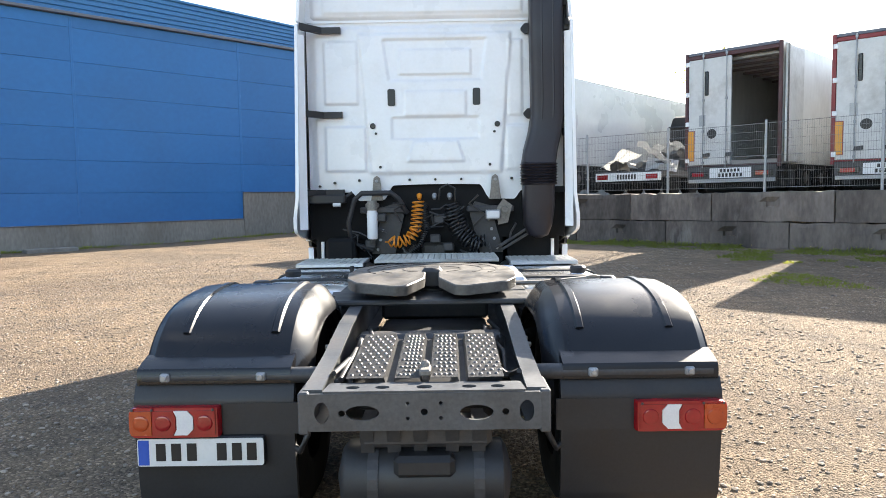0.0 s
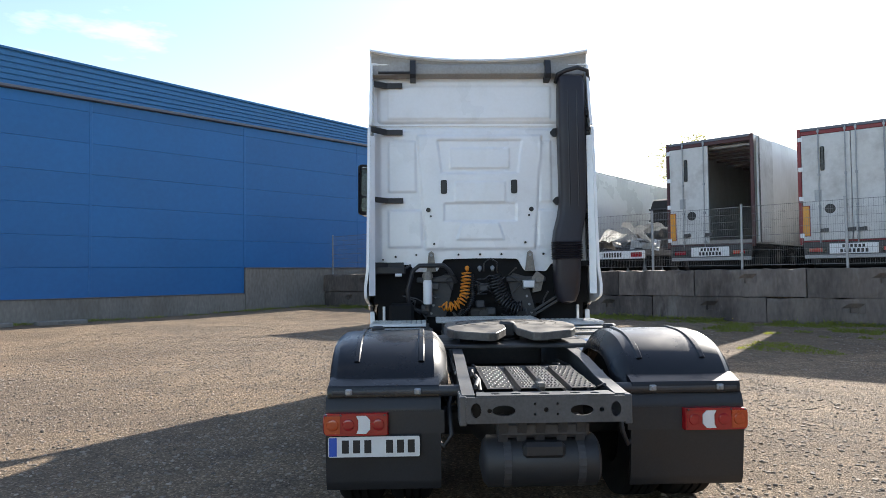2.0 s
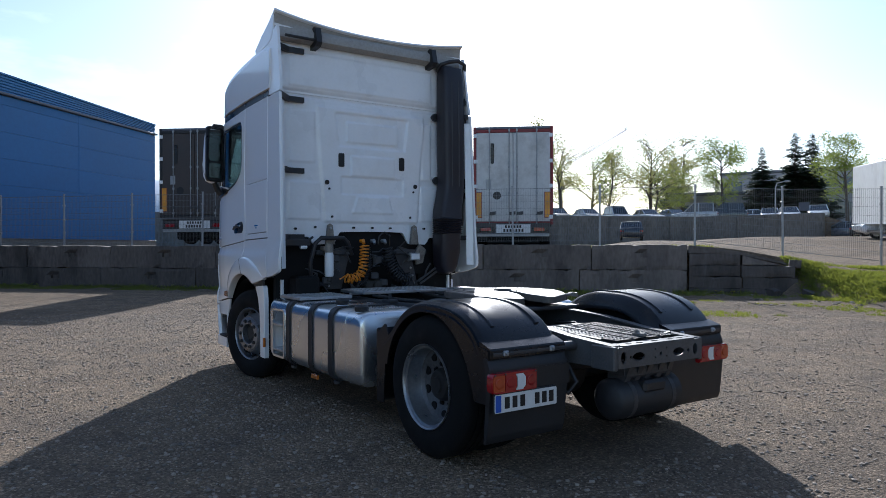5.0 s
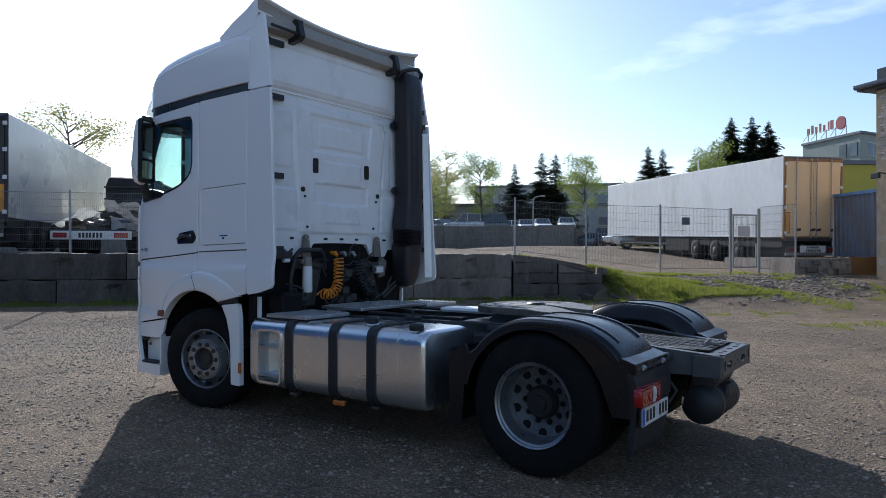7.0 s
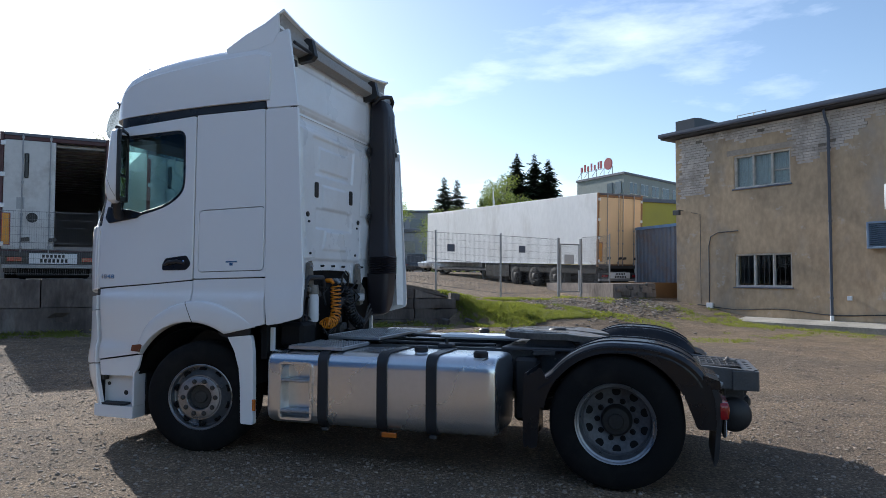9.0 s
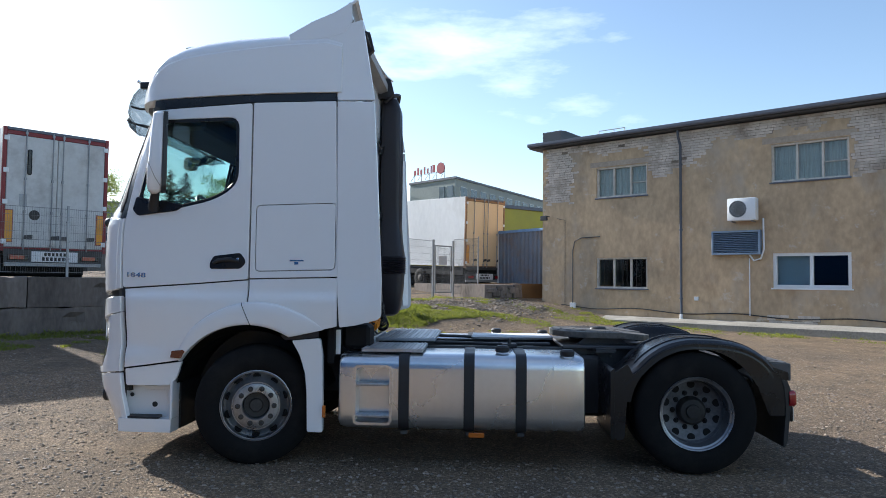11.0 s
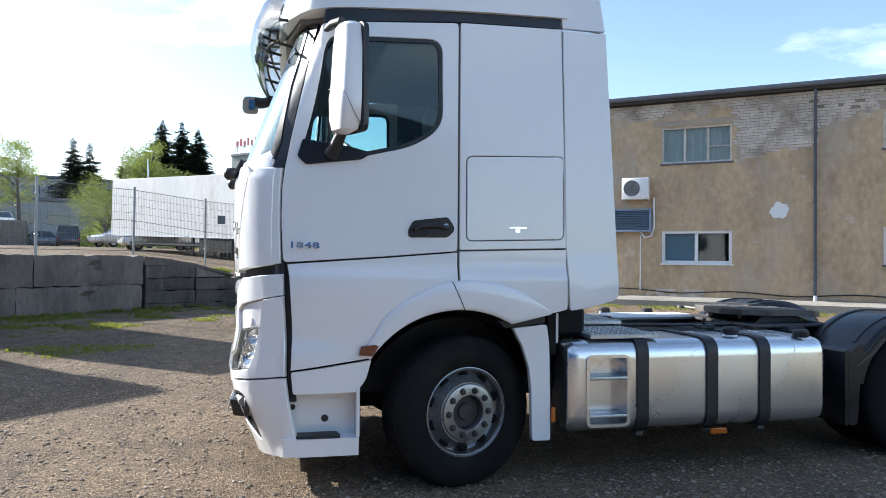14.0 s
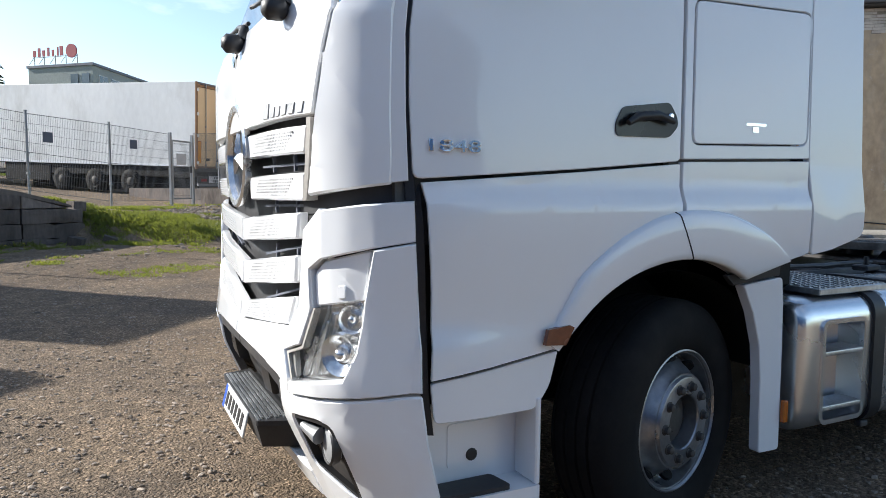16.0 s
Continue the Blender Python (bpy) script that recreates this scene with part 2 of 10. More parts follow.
STUCCO = mat("ochre_stucco", (0.51, 0.375, 0.24), 0.93, dark=0.68, light=1.16, scale=0.9, fine=7.0, bump=0.009, stretch=(1, 1, 0.6),
             dirt=(0.39, 0.335, 0.275), dirt_amount=0.95, dirt_scale=0.42)


def stain(m, colour, amount, scale, lo, hi, stretch):
    """A second layer of blotches over a material's colour."""
    n, l = m.node_tree.nodes, m.node_tree.links
    b = n["Principled BSDF"]
    old = b.inputs["Base Color"].links[0].from_socket
    geo, mp, t = n.new("ShaderNodeNewGeometry"), n.new("ShaderNodeMapping"), n.new("ShaderNodeTexNoise")
    mp.inputs["Scale"].default_value = stretch
    mp.inputs["Location"].default_value = (3.1, 7.7, 1.9)
    l.new(geo.outputs["Position"], mp.inputs["Vector"])
    l.new(mp.outputs[0], t.inputs["Vector"])
    t.inputs["Scale"].default_value, t.inputs["Detail"].default_value, t.inputs["Roughness"].default_value = scale, 9, 0.68
    r = n.new("ShaderNodeMapRange")
    r.inputs["From Min"].default_value, r.inputs["From Max"].default_value, r.inputs["To Max"].default_value = lo, hi, amount
    l.new(t.outputs["Fac"], r.inputs["Value"])
    x = n.new("ShaderNodeMix")
    x.data_type = "RGBA"
    x.inputs["B"].default_value = (*colour, 1)
    l.new(r.outputs[0], x.inputs["Factor"])
    l.new(old, x.inputs["A"])
    l.new(x.outputs["Result"], b.inputs["Base Color"])


stain(STUCCO, (0.22, 0.135, 0.075), 0.6, 0.8, 0.55, 0.72, (1, 1, 0.5))
stain(STUCCO, (0.55, 0.49, 0.42), 0.6, 1.7, 0.6, 0.66, (1, 1, 1.2))
stain(CONCRETE, (0.34, 0.31, 0.28), 0.4, 1.5, 0.58, 0.7, (1, 1, 0.3))
stain(CONCRETE_DARK, (0.27, 0.245, 0.22), 0.4, 1.5, 0.6, 0.7, (1, 1, 0.3))
BRICK = mat("white_lime_brick", (0.60, 0.53, 0.46), 0.9, dark=0.72, light=1.12, scale=1.1, fine=30, bump=0.004, island=0.13,
            dirt=(0.22, 0.17, 0.125), dirt_amount=0.8, dirt_scale=0.9)
MORTAR = mat("grey_mortar", (0.235, 0.195, 0.155), 0.95, dark=0.35, light=1.6, scale=1.3, fine=30, bump=0.004)
ROOF_DARK = mat("dark_roof_sheet", (0.06, 0.065, 0.075), 0.55, dark=0.8, light=1.2, scale=1.5)
PIPE = mat("grey_blue_pipe", (0.075, 0.09, 0.12), 0.5, dark=0.85, light=1.1, scale=4)
LINTEL = mat("cement_lintel", (0.40, 0.335, 0.27), 0.93, dark=0.7, light=1.15, scale=1.2, fine=14, bump=0.004)
WOOD_OLD = mat("weathered_window_wood", (0.66, 0.61, 0.54), 0.8, dark=0.6, light=1.2, scale=6, fine=50, bump=0.002)
PVC = mat("white_pvc", (0.78, 0.79, 0.80), 0.4, dark=0.95, light=1.02)
CURTAIN = mat("pale_curtain", (0.78, 0.77, 0.72), 0.9, dark=0.6, light=1.1, scale=6, fine=30, stretch=(6, 6, 0.3))
BLIND = mat("pale_blue_blind", (0.50, 0.60, 0.66), 0.8, dark=0.93, light=1.04)
# near-black for insides: the darkness behind openings is in the colour
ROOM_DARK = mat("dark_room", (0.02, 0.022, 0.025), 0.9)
BLUE_GRILLE = mat("blue_grey_louvre", (0.23, 0.31, 0.42), 0.5, dark=0.85, light=1.1, scale=4)
TRAILER_WHITE = mat("trailer_white", (0.72, 0.72, 0.71), 0.42, dark=0.88, light=1.03, scale=0.6, fine=6, dirt=(0.42, 0.40, 0.37), dirt_amount=0.4,
                    dirt_scale=0.9, stretch=(1, 1, 0.5))
TRAILER_RED = mat("trailer_red_frame", (0.22, 0.025, 0.028), 0.5, dark=0.8, light=1.1)
TRAILER_DOOR = mat("trailer_grey_door", (0.60, 0.60, 0.585), 0.45, dark=0.85, light=1.05, scale=0.8, fine=9, dirt=(0.30, 0.28, 0.26), dirt_amount=0.6, dirt_scale=1.2)
WIRE = mat("dull_fence_wire", (0.20, 0.205, 0.21), 0.55, 0.4, dark=0.8, light=1.1)
TRAILER_IN = mat("trailer_interior", (0.30, 0.28, 0.26), 0.7, dark=0.7, light=1.1, scale=1.5)
TRAILER_CREAM = mat("trailer_cream_door", (0.72, 0.55, 0.34), 0.5, dark=0.9, light=1.05, scale=1)


def leafy(name, base, through_col, amount):
    """A thin leaf that also lets light through."""
    m = mat(name, base, 0.7, dark=0.6, light=1.3, scale=0.8, fine=8, island=0.3)
    n, l = m.node_tree.nodes, m.node_tree.links
    out, b = n["Material Output"], n["Principled BSDF"]
    tr, mx = n.new("ShaderNodeBsdfTranslucent"), n.new("ShaderNodeMixShader")
    tr.inputs["Color"].default_value = (*through_col, 1)
    mx.inputs["Fac"].default_value = amount
    l.new(b.outputs[0], mx.inputs[1])
    l.new(tr.outputs[0], mx.inputs[2])
    l.new(mx.outputs[0], out.inputs["Surface"])
    return m


LEAF = leafy("spring_leaf", (0.15, 0.20, 0.045), (0.36, 0.44, 0.07), 0.5)
LEAF_PALE = leafy("pale_spring_leaf", (0.24, 0.24, 0.085), (0.50, 0.48, 0.16), 0.5)
NEEDLE = mat("fir_needle", (0.032, 0.058, 0.028), 0.8, dark=0.6, light=1.4, scale=1, fine=8, island=0.3)
BARK = mat("grey_bark", (0.11, 0.095, 0.08), 0.9, dark=0.6, light=1.2, scale=4, fine=30, bump=0.01)
GRASS = leafy("spring_grass", (0.15, 0.175, 0.032), (0.33, 0.36, 0.05), 0.4)
STONE = mat("grey_gravel_stone", (0.265, 0.215, 0.168), 0.85, dark=0.7, light=1.3, scale=5, fine=40, island=0.5, bump=0.002)


# ---- building tools ----
def part(name, bm, material, parent=None, label="", smooth=None):
    """Link a bmesh as one mesh object under a thing or a part."""
    me = bpy.data.meshes.new(name)
    bmesh.ops.recalc_face_normals(bm, faces=bm.faces)
    bm.to_mesh(me)
    bm.free()
    me.materials.append(material)
    if smooth is not None:
        sharpen(me, smooth)
    ob = new(name, me)
    if parent is not None:
        ob.parent = parent
    if label:
        ob["label"] = label
    return ob


def sharpen(me, degrees):
    """Smooth shading with sharp edges past an angle."""
    for p in me.polygons:
        p.use_smooth = True
    me.set_sharp_from_angle(angle=radians(degrees))


def thing(name, label, category, group="", kind="", m=None):
    ob = new(name)
    ob.empty_display_size = 0.3
    if m is not None:
        ob.matrix_basis = m
    return tagged(ob, label, category, group, kind)


def box(bm, lo, hi, bevel=0.0, seg=1, m=None):
    vs = [bm.verts.new((x, y, z)) for z in (lo[2], hi[2]) for y in (lo[1], hi[1]) for x in (lo[0], hi[0])]
    fs = [bm.faces.new([vs[i] for i in q]) for q in ((0, 2, 3, 1), (4, 5, 7, 6), (0, 1, 5, 4), (2, 6, 7, 3), (0, 4, 6, 2), (1, 3, 7, 5))]
    if bevel:
        es = list({e for f in fs for e in f.edges})
        r = bmesh.ops.bevel(bm, geom=es, offset=bevel, segments=seg, affect="EDGES", profile=0.5)
        vs = list({v for f in r["faces"] for v in f.verts})
    if m is not None:
        bmesh.ops.transform(bm, matrix=m, verts=vs)
    return vs


def prism(bm, pts, axis, a, b):
    """Extrude a closed outline along x, y or z from a to b. Outline axes: the other two in xyz order."""
    def at(p, h):
        return {"x": (h, p[0], p[1]), "y": (p[0], h, p[1]), "z": (p[0], p[1], h)}[axis]
    lo, hi = [bm.verts.new(at(p, a)) for p in pts], [bm.verts.new(at(p, b)) for p in pts]
    n = len(pts)
    bm.faces.new(lo)
    bm.faces.new(hi)
    for i in range(n):
        bm.faces.new((lo[i], lo[(i + 1) % n], hi[(i + 1) % n], hi[i]))


def tube(bm, pts, r, seg=10, caps=True):
    """A round bar along a run of points; r: one radius or one a point."""
    pts = [Vector(p) for p in pts]
    rs = r if hasattr(r, "__len__") else [r] * len(pts)
    rings, side = [], None
    for i, p in enumerate(pts):
        d = (pts[min(i + 1, len(pts) - 1)] - pts[max(i - 1, 0)]).normalized()
        if side is None:
            side = d.orthogonal().normalized()
        side = (side - d * side.dot(d)).normalized()
        up = d.cross(side)
        rings.append([bm.verts.new(p + (side * math.cos(k * math.tau / seg) + up * math.sin(k * math.tau / seg)) * rs[i]) for k in range(seg)])
    for a, b in zip(rings, rings[1:]):
        for k in range(seg):
            bm.faces.new((a[k], a[(k + 1) % seg], b[(k + 1) % seg], b[k]))
    if caps:
        bm.faces.new(rings[0])
        bm.faces.new(rings[-1])


def lathe(bm, prof, seg=32, axis="x", centre=(0, 0, 0), closed=False):
    """Turn an outline of (along, radius) about an axis."""
    c = Vector(centre)
    rings = []
    for h, r in prof:
        ring = []
        for k in range(seg):
            a = k * math.tau / seg
            v = {"x": (h, r * math.cos(a), r * math.sin(a)), "y": (r * math.cos(a), h, r * math.sin(a)), "z": (r * math.cos(a), r * math.sin(a), h)}[axis]
            ring.append(bm.verts.new(c + Vector(v)))
        rings.append(ring)
    pairs = list(zip(rings, rings[1:])) + ([(rings[-1], rings[0])] if closed else [])
    for a, b in pairs:
        for k in range(seg):
            bm.faces.new((a[k], a[(k + 1) % seg], b[(k + 1) % seg], b[k]))
    if not closed:
        for ring, pr in ((rings[0], prof[0]), (rings[-1], prof[-1])):
            if pr[1] > 1e-4:
                bm.faces.new(ring)
    return rings


def loft(bm, rings, closed=True, caps=True):
    vs = [[bm.verts.new(p) for p in ring] for ring in rings]
    n = len(vs[0])
    for a, b in zip(vs, vs[1:]):
        for k in range(n if closed else n - 1):
            bm.faces.new((a[k], a[(k + 1) % n], b[(k + 1) % n], b[k]))
    if caps and closed:
        bm.faces.new(vs[0])
        bm.faces.new(vs[-1])
    return vs


def rounded(pts, r, seg=4):
    """Round the corners of a closed 2D outline; r: one radius or one a corner."""
    out, n = [], len(pts)
    for i in range(n):
        rad = r[i] if hasattr(r, "__len__") else r
        p, a, b = Vector(pts[i]), Vector(pts[i - 1]), Vector(pts[(i + 1) % n])
        if rad <= 0:
            out.append(tuple(p))
            continue
        da, db = (a - p), (b - p)
        cut = min(rad, da.length * 0.48, db.length * 0.48)
        pa, pb = p + da.normalized() * cut, p + db.normalized() * cut
        for k in range(seg + 1):
            t = k / seg
            out.append(tuple(pa * (1 - t) ** 2 + p * 2 * t * (1 - t) + pb * t * t))
    return out


def sheet(outline, holes=(), to3d=None, thick=0.02, step=0.0, chamfer=0.006, ax=None):
    """A panel cut from a 2D outline with holes, refined on a grid, laid into space by to3d(u, v, depth)."""
    if not step:
        chamfer = 0.0
    bm = bmesh.new()
    es = []
    for k, loop in enumerate((outline, *holes)):
        n = len(loop)
        vs = [bm.verts.new((p[0], p[1], 0)) for p in loop]
        if chamfer:
            inner = [bm.verts.new((p[0], p[1], 0)) for p in rim_inset(loop, 0.8 * chamfer * (1 if k == 0 else -1))]
            for i in range(n):
                bm.faces.new((vs[i], vs[(i + 1) % n], inner[(i + 1) % n], inner[i]))
            es += [bm.edges.get((inner[i], inner[(i + 1) % n])) for i in range(n)]
        else:
            es += [bm.edges.new((vs[i], vs[(i + 1) % n])) for i in range(n)]
    bmesh.ops.triangle_fill(bm, edges=es, use_beauty=True, use_dissolve=False, normal=(0, 0, 1))
    if step:
        us, ws = [p[0] for p in outline], [p[1] for p in outline]
        for no, lo, hi in (((1, 0, 0), min(us), max(us)), ((0, 1, 0), min(ws), max(ws))):
            k = lo + step
            while k < hi - step * 0.3:
                bmesh.ops.bisect_plane(bm, geom=bm.verts[:] + bm.edges[:] + bm.faces[:], plane_co=(k * no[0], k * no[1], 0), plane_no=no, dist=1e-5)
                k += step
    out = bmesh.new()
    bm.verts.ensure_lookup_table()
    edge = {e for e in bm.edges if len(e.link_faces) == 1}
    border = {v for e in edge for v in e.verts}
    front = {v: out.verts.new(to3d(v.co.x, v.co.y, chamfer if v in border else 0.0)) for v in bm.verts}
    back = {v: out.verts.new(to3d(v.co.x, v.co.y, thick)) for v in bm.verts}
    for f in bm.faces:
        out.faces.new([front[v] for v in f.verts])
        out.faces.new([back[v] for v in reversed(f.verts)])
    for e in edge:
        a, b = e.verts
        out.faces.new((front[a], front[b], back[b], back[a]))
    bm.free()
    return out


def carve(ob, cutter_bm):
    """Cut a closed shape out of a mesh object."""
    me = bpy.data.meshes.new("cutter")
    bmesh.ops.recalc_face_normals(cutter_bm, faces=cutter_bm.faces)
    cutter_bm.to_mesh(me)
    cutter_bm.free()
    c = new("cutter", me)
    mod = ob.modifiers.new("cut", "BOOLEAN")
    mod.operation, mod.solver, mod.object = "DIFFERENCE", "EXACT", c
    bpy.context.view_layer.update()
    out = bpy.data.meshes.new_from_object(ob.evaluated_get(bpy.context.evaluated_depsgraph_get()))
    ob.modifiers.clear()
    mats = list(ob.data.materials)
    ob.data = out
    if not out.materials:
        for m in mats:
            out.materials.append(m)
    bpy.data.objects.remove(c)
    bpy.data.meshes.remove(me)


def rim_inset(outline, d):
    """The outline moved inwards by about d (towards its middle, per edge normal)."""
    n = len(outline)
    area = sum(outline[i][0] * outline[(i + 1) % n][1] - outline[(i + 1) % n][0] * outline[i][1] for i in range(n))
    s = 1 if area > 0 else -1
    out = []
    for i in range(n):
        p, a, b = Vector(outline[i]), Vector(outline[i - 1]), Vector(outline[(i + 1) % n])
        e1, e2 = (p - a), (b - p)
        n1 = Vector((-e1.y, e1.x)).normalized() if e1.length > 1e-9 else Vector((0, 0))
        n2 = Vector((-e2.y, e2.x)).normalized() if e2.length > 1e-9 else Vector((0, 0))
        nn = n1 + n2
        if nn.length < 1e-6:
            nn = n1
        out.append(tuple(p + nn.normalized() * d * s))
    return out


def smooth01(a, b, x):
    t = max(0.0, min(1.0, (x - a) / (b - a)))
    return t * t * (3 - 2 * t)


def lerp(table, x):
    """Piecewise linear reading of (x, value) pairs."""
    if x <= table[0][0]:
        return table[0][1]
    for (x0, v0), (x1, v1) in zip(table, table[1:]):
        if x <= x1:
            return v0 + (v1 - v0) * (x - x0) / (x1 - x0)
    return table[-1][1]


def bar_text(bm, x0, x1, y0, y1, count, place, depth=0.002):
    """Plain upright bars in place of writing."""
    w = (x1 - x0) / count
    for i in range(count):
        a, b = x0 + w * (i + 0.18), x0 + w * (i + 0.82)
        q = [place(a, y0, 0), place(b, y0, 0), place(b, y1, 0), place(a, y1, 0)]
        r = [place(a, y0, depth), place(b, y0, depth), place(b, y1, depth), place(a, y1, depth)]
        loft(bm, [q, r])


# ---- ground ----
R2 = math.sqrt(0.5)
FENCE = 22.0 * R2      # the fence line runs at x + y = 22


def su(x, y):
    """Distance beyond the fence line and place along it."""
    return (x + y) * R2 - FENCE, (x - y) * R2


def xy(s, u):
    return ((s + FENCE) + u) * R2, ((s + FENCE) - u) * R2


def ground_z(x, y):
    s, u = su(x, y)
    low = 0.14 * smooth01(-9, -0.5, s) + 0.10 * smooth01(4, 22, u) * smooth01(-14, -4, s)
    top = 1.48 - 0.62 * smooth01(4.0, 8.5, u) + 1.0 * smooth01(2.5, 26, s) * smooth01(1, 9, u)
    top += 0.24 * smooth01(1.6, 5.5, s) * smooth01(8.5, 12.0, u)
    width = 0.12 + 6.0 * smooth01(5.6, 8.4, u)
    k = smooth01(0.25 - width, 0.25, s)
    z = low + (top - low) * k
    z += 0.012 * noise.noise((x * 0.35, y * 0.35, 0)) + 0.006 * noise.noise((x * 1.3, y * 1.3, 3))
    return z


def axis_steps(fine):
    """Fine steps near the yard, growing ones to the horizon."""
    out, v, d = [], fine[1], fine[2]
    while v < 2500:
        d *= 1.25
        v += d
        out.append(v)
    lo, v, d = [], fine[0], fine[2]
    while v > -2500:
        d *= 1.25
        v -= d
        lo.append(v)
    n = round((fine[1] - fine[0]) / fine[2])
    return lo[::-1] + [fine[0] + i * fine[2] for i in range(n + 1)] + out


def ground_mat():
    m = bpy.data.materials.new("packed_gravel")
    m.use_nodes = True
    n, l = m.node_tree.nodes, m.node_tree.links
    b = n["Principled BSDF"]
    geo = n.new("ShaderNodeNewGeometry")

    def tex(kind, scale, detail=4, rough=0.6):
        t = n.new(kind)
        t.inputs["Scale"].default_value = scale
        if kind == "ShaderNodeTexNoise":
            t.inputs["Detail"].default_value, t.inputs["Roughness"].default_value = detail, rough
        l.new(geo.outputs["Position"], t.inputs["Vector"])
        return t

    def ramp(src, stops):
        r = n.new("ShaderNodeValToRGB")
        r.color_ramp.elements[0].position, r.color_ramp.elements[0].color = stops[0][0], (*stops[0][1], 1)
        r.color_ramp.elements[1].position, r.color_ramp.elements[1].color = stops[-1][0], (*stops[-1][1], 1)
        for p, c in stops[1:-1]:
            e = r.color_ramp.elements.new(p)
            e.color = (*c, 1)
        l.new(src, r.inputs["Fac"])
        return r.outputs["Color"]

    def mix(a, c, fac, kind="MIX"):
        x = n.new("ShaderNodeMix")
        x.data_type, x.blend_type = "RGBA", kind
        if isinstance(fac, float):
            x.inputs["Factor"].default_value = fac
        else:
            l.new(fac, x.inputs["Factor"])
        l.new(a, x.inputs["A"])
        if isinstance(c, tuple):
            x.inputs["B"].default_value = (*c, 1)
        else:
            l.new(c, x.inputs["B"])
        return x.outputs["Result"]

    big, mid, fine = tex("ShaderNodeTexNoise", 0.16, 5), tex("ShaderNodeTexNoise", 1.4, 6), tex("ShaderNodeTexNoise", 38, 4, 0.7)
    v1, v2 = tex("ShaderNodeTexVoronoi", 62), tex("ShaderNodeTexVoronoi", 23)
    col = ramp(big.outputs["Fac"], [(0.38, (0.213, 0.155, 0.106)), (0.5, (0.298, 0.222, 0.150)), (0.62, (0.220, 0.168, 0.122))])
    col = mix(col, (0.157, 0.124, 0.095), ramp(mid.outputs["Fac"], [(0.46, (0, 0, 0)), (0.72, (0.8, 0.8, 0.8))]))
    grain = ramp(fine.outputs["Fac"], [(0.32, (0.6, 0.59, 0.58)), (0.68, (1.36, 1.35, 1.33))])
    col = mix(col, grain, 0.9, "MULTIPLY")
    peb = ramp(v1.outputs["Color"], [(0.2, (0.6, 0.6, 0.6)), (0.7, (1.0, 0.99, 0.98)), (0.93, (1.9, 1.88, 1.86))])
    col = mix(col, peb, 0.9, "MULTIPLY")
    soft = tex("ShaderNodeTexNoise", 5.5, 5, 0.65)
    col = mix(col, ramp(soft.outputs["Fac"], [(0.34, (0.72, 0.72, 0.72)), (0.66, (1.26, 1.25, 1.24))]), 0.6, "MULTIPLY")
    l.new(col, b.inputs["Base Color"])
    b.inputs["Roughness"].default_value = 0.93
    b.inputs["Diffuse Roughness"].default_value = 0.3
    b.inputs["Specular IOR Level"].default_value = 0.2
    h1 = n.new("ShaderNodeMath")
    h1.operation = "MULTIPLY_ADD"
    h1.inputs[1].default_value = -0.55
    l.new(v1.outputs["Distance"], h1.inputs[0])
    h2 = n.new("ShaderNodeMath")
    h2.operation = "MULTIPLY_ADD"
    h2.inputs[1].default_value = -0.22
    l.new(v2.outputs["Distance"], h2.inputs[0])
    l.new(fine.outputs["Fac"], h2.inputs[2])
    l.new(h2.outputs[0], h1.inputs[2])
    bp = n.new("ShaderNodeBump")
    bp.inputs["Distance"].default_value, bp.inputs["Strength"].default_value = 0.034, 1.0
    l.new(h1.outputs[0], bp.inputs["Height"])
    l.new(bp.outputs[0], b.inputs["Normal"])
    return m


GROUND_MAT = ground_mat()


def build_ground():
    S = sorted(set(axis_steps((-26.0, 12.0, 0.5)) + [-0.15, -0.05, 0.05, 0.12, 0.18, 0.25, 0.32]
                   + [12.5 + 0.5 * k for k in range(36)]))
    U = axis_steps((-24.0, 24.0, 0.5))
    verts = [(*xy(s, u), ground_z(*xy(s, u))) for s in S for u in U]
    w = len(U)
    faces = [(i * w + j, i * w + j + 1, (i + 1) * w + j + 1, (i + 1) * w + j) for i in range(len(S) - 1) for j in range(w - 1)]
    me = bpy.data.meshes.new("ground")
    me.from_pydata(verts, [], faces)
    me.materials.append(GROUND_MAT)
    for p in me.polygons:
        p.use_smooth = True
    bm = bmesh.new()
    bm.from_mesh(me)
    bmesh.ops.recalc_face_normals(bm, faces=bm.faces)
    if bm.faces[len(bm.faces) // 2].normal.z < 0:
        bmesh.ops.reverse_faces(bm, faces=bm.faces)
    bm.to_mesh(me)
    bm.free()
    return tagged(new("ground", me), "brown-grey packed gravel yard with scattered stones", "ground", kind="structure")


build_ground()


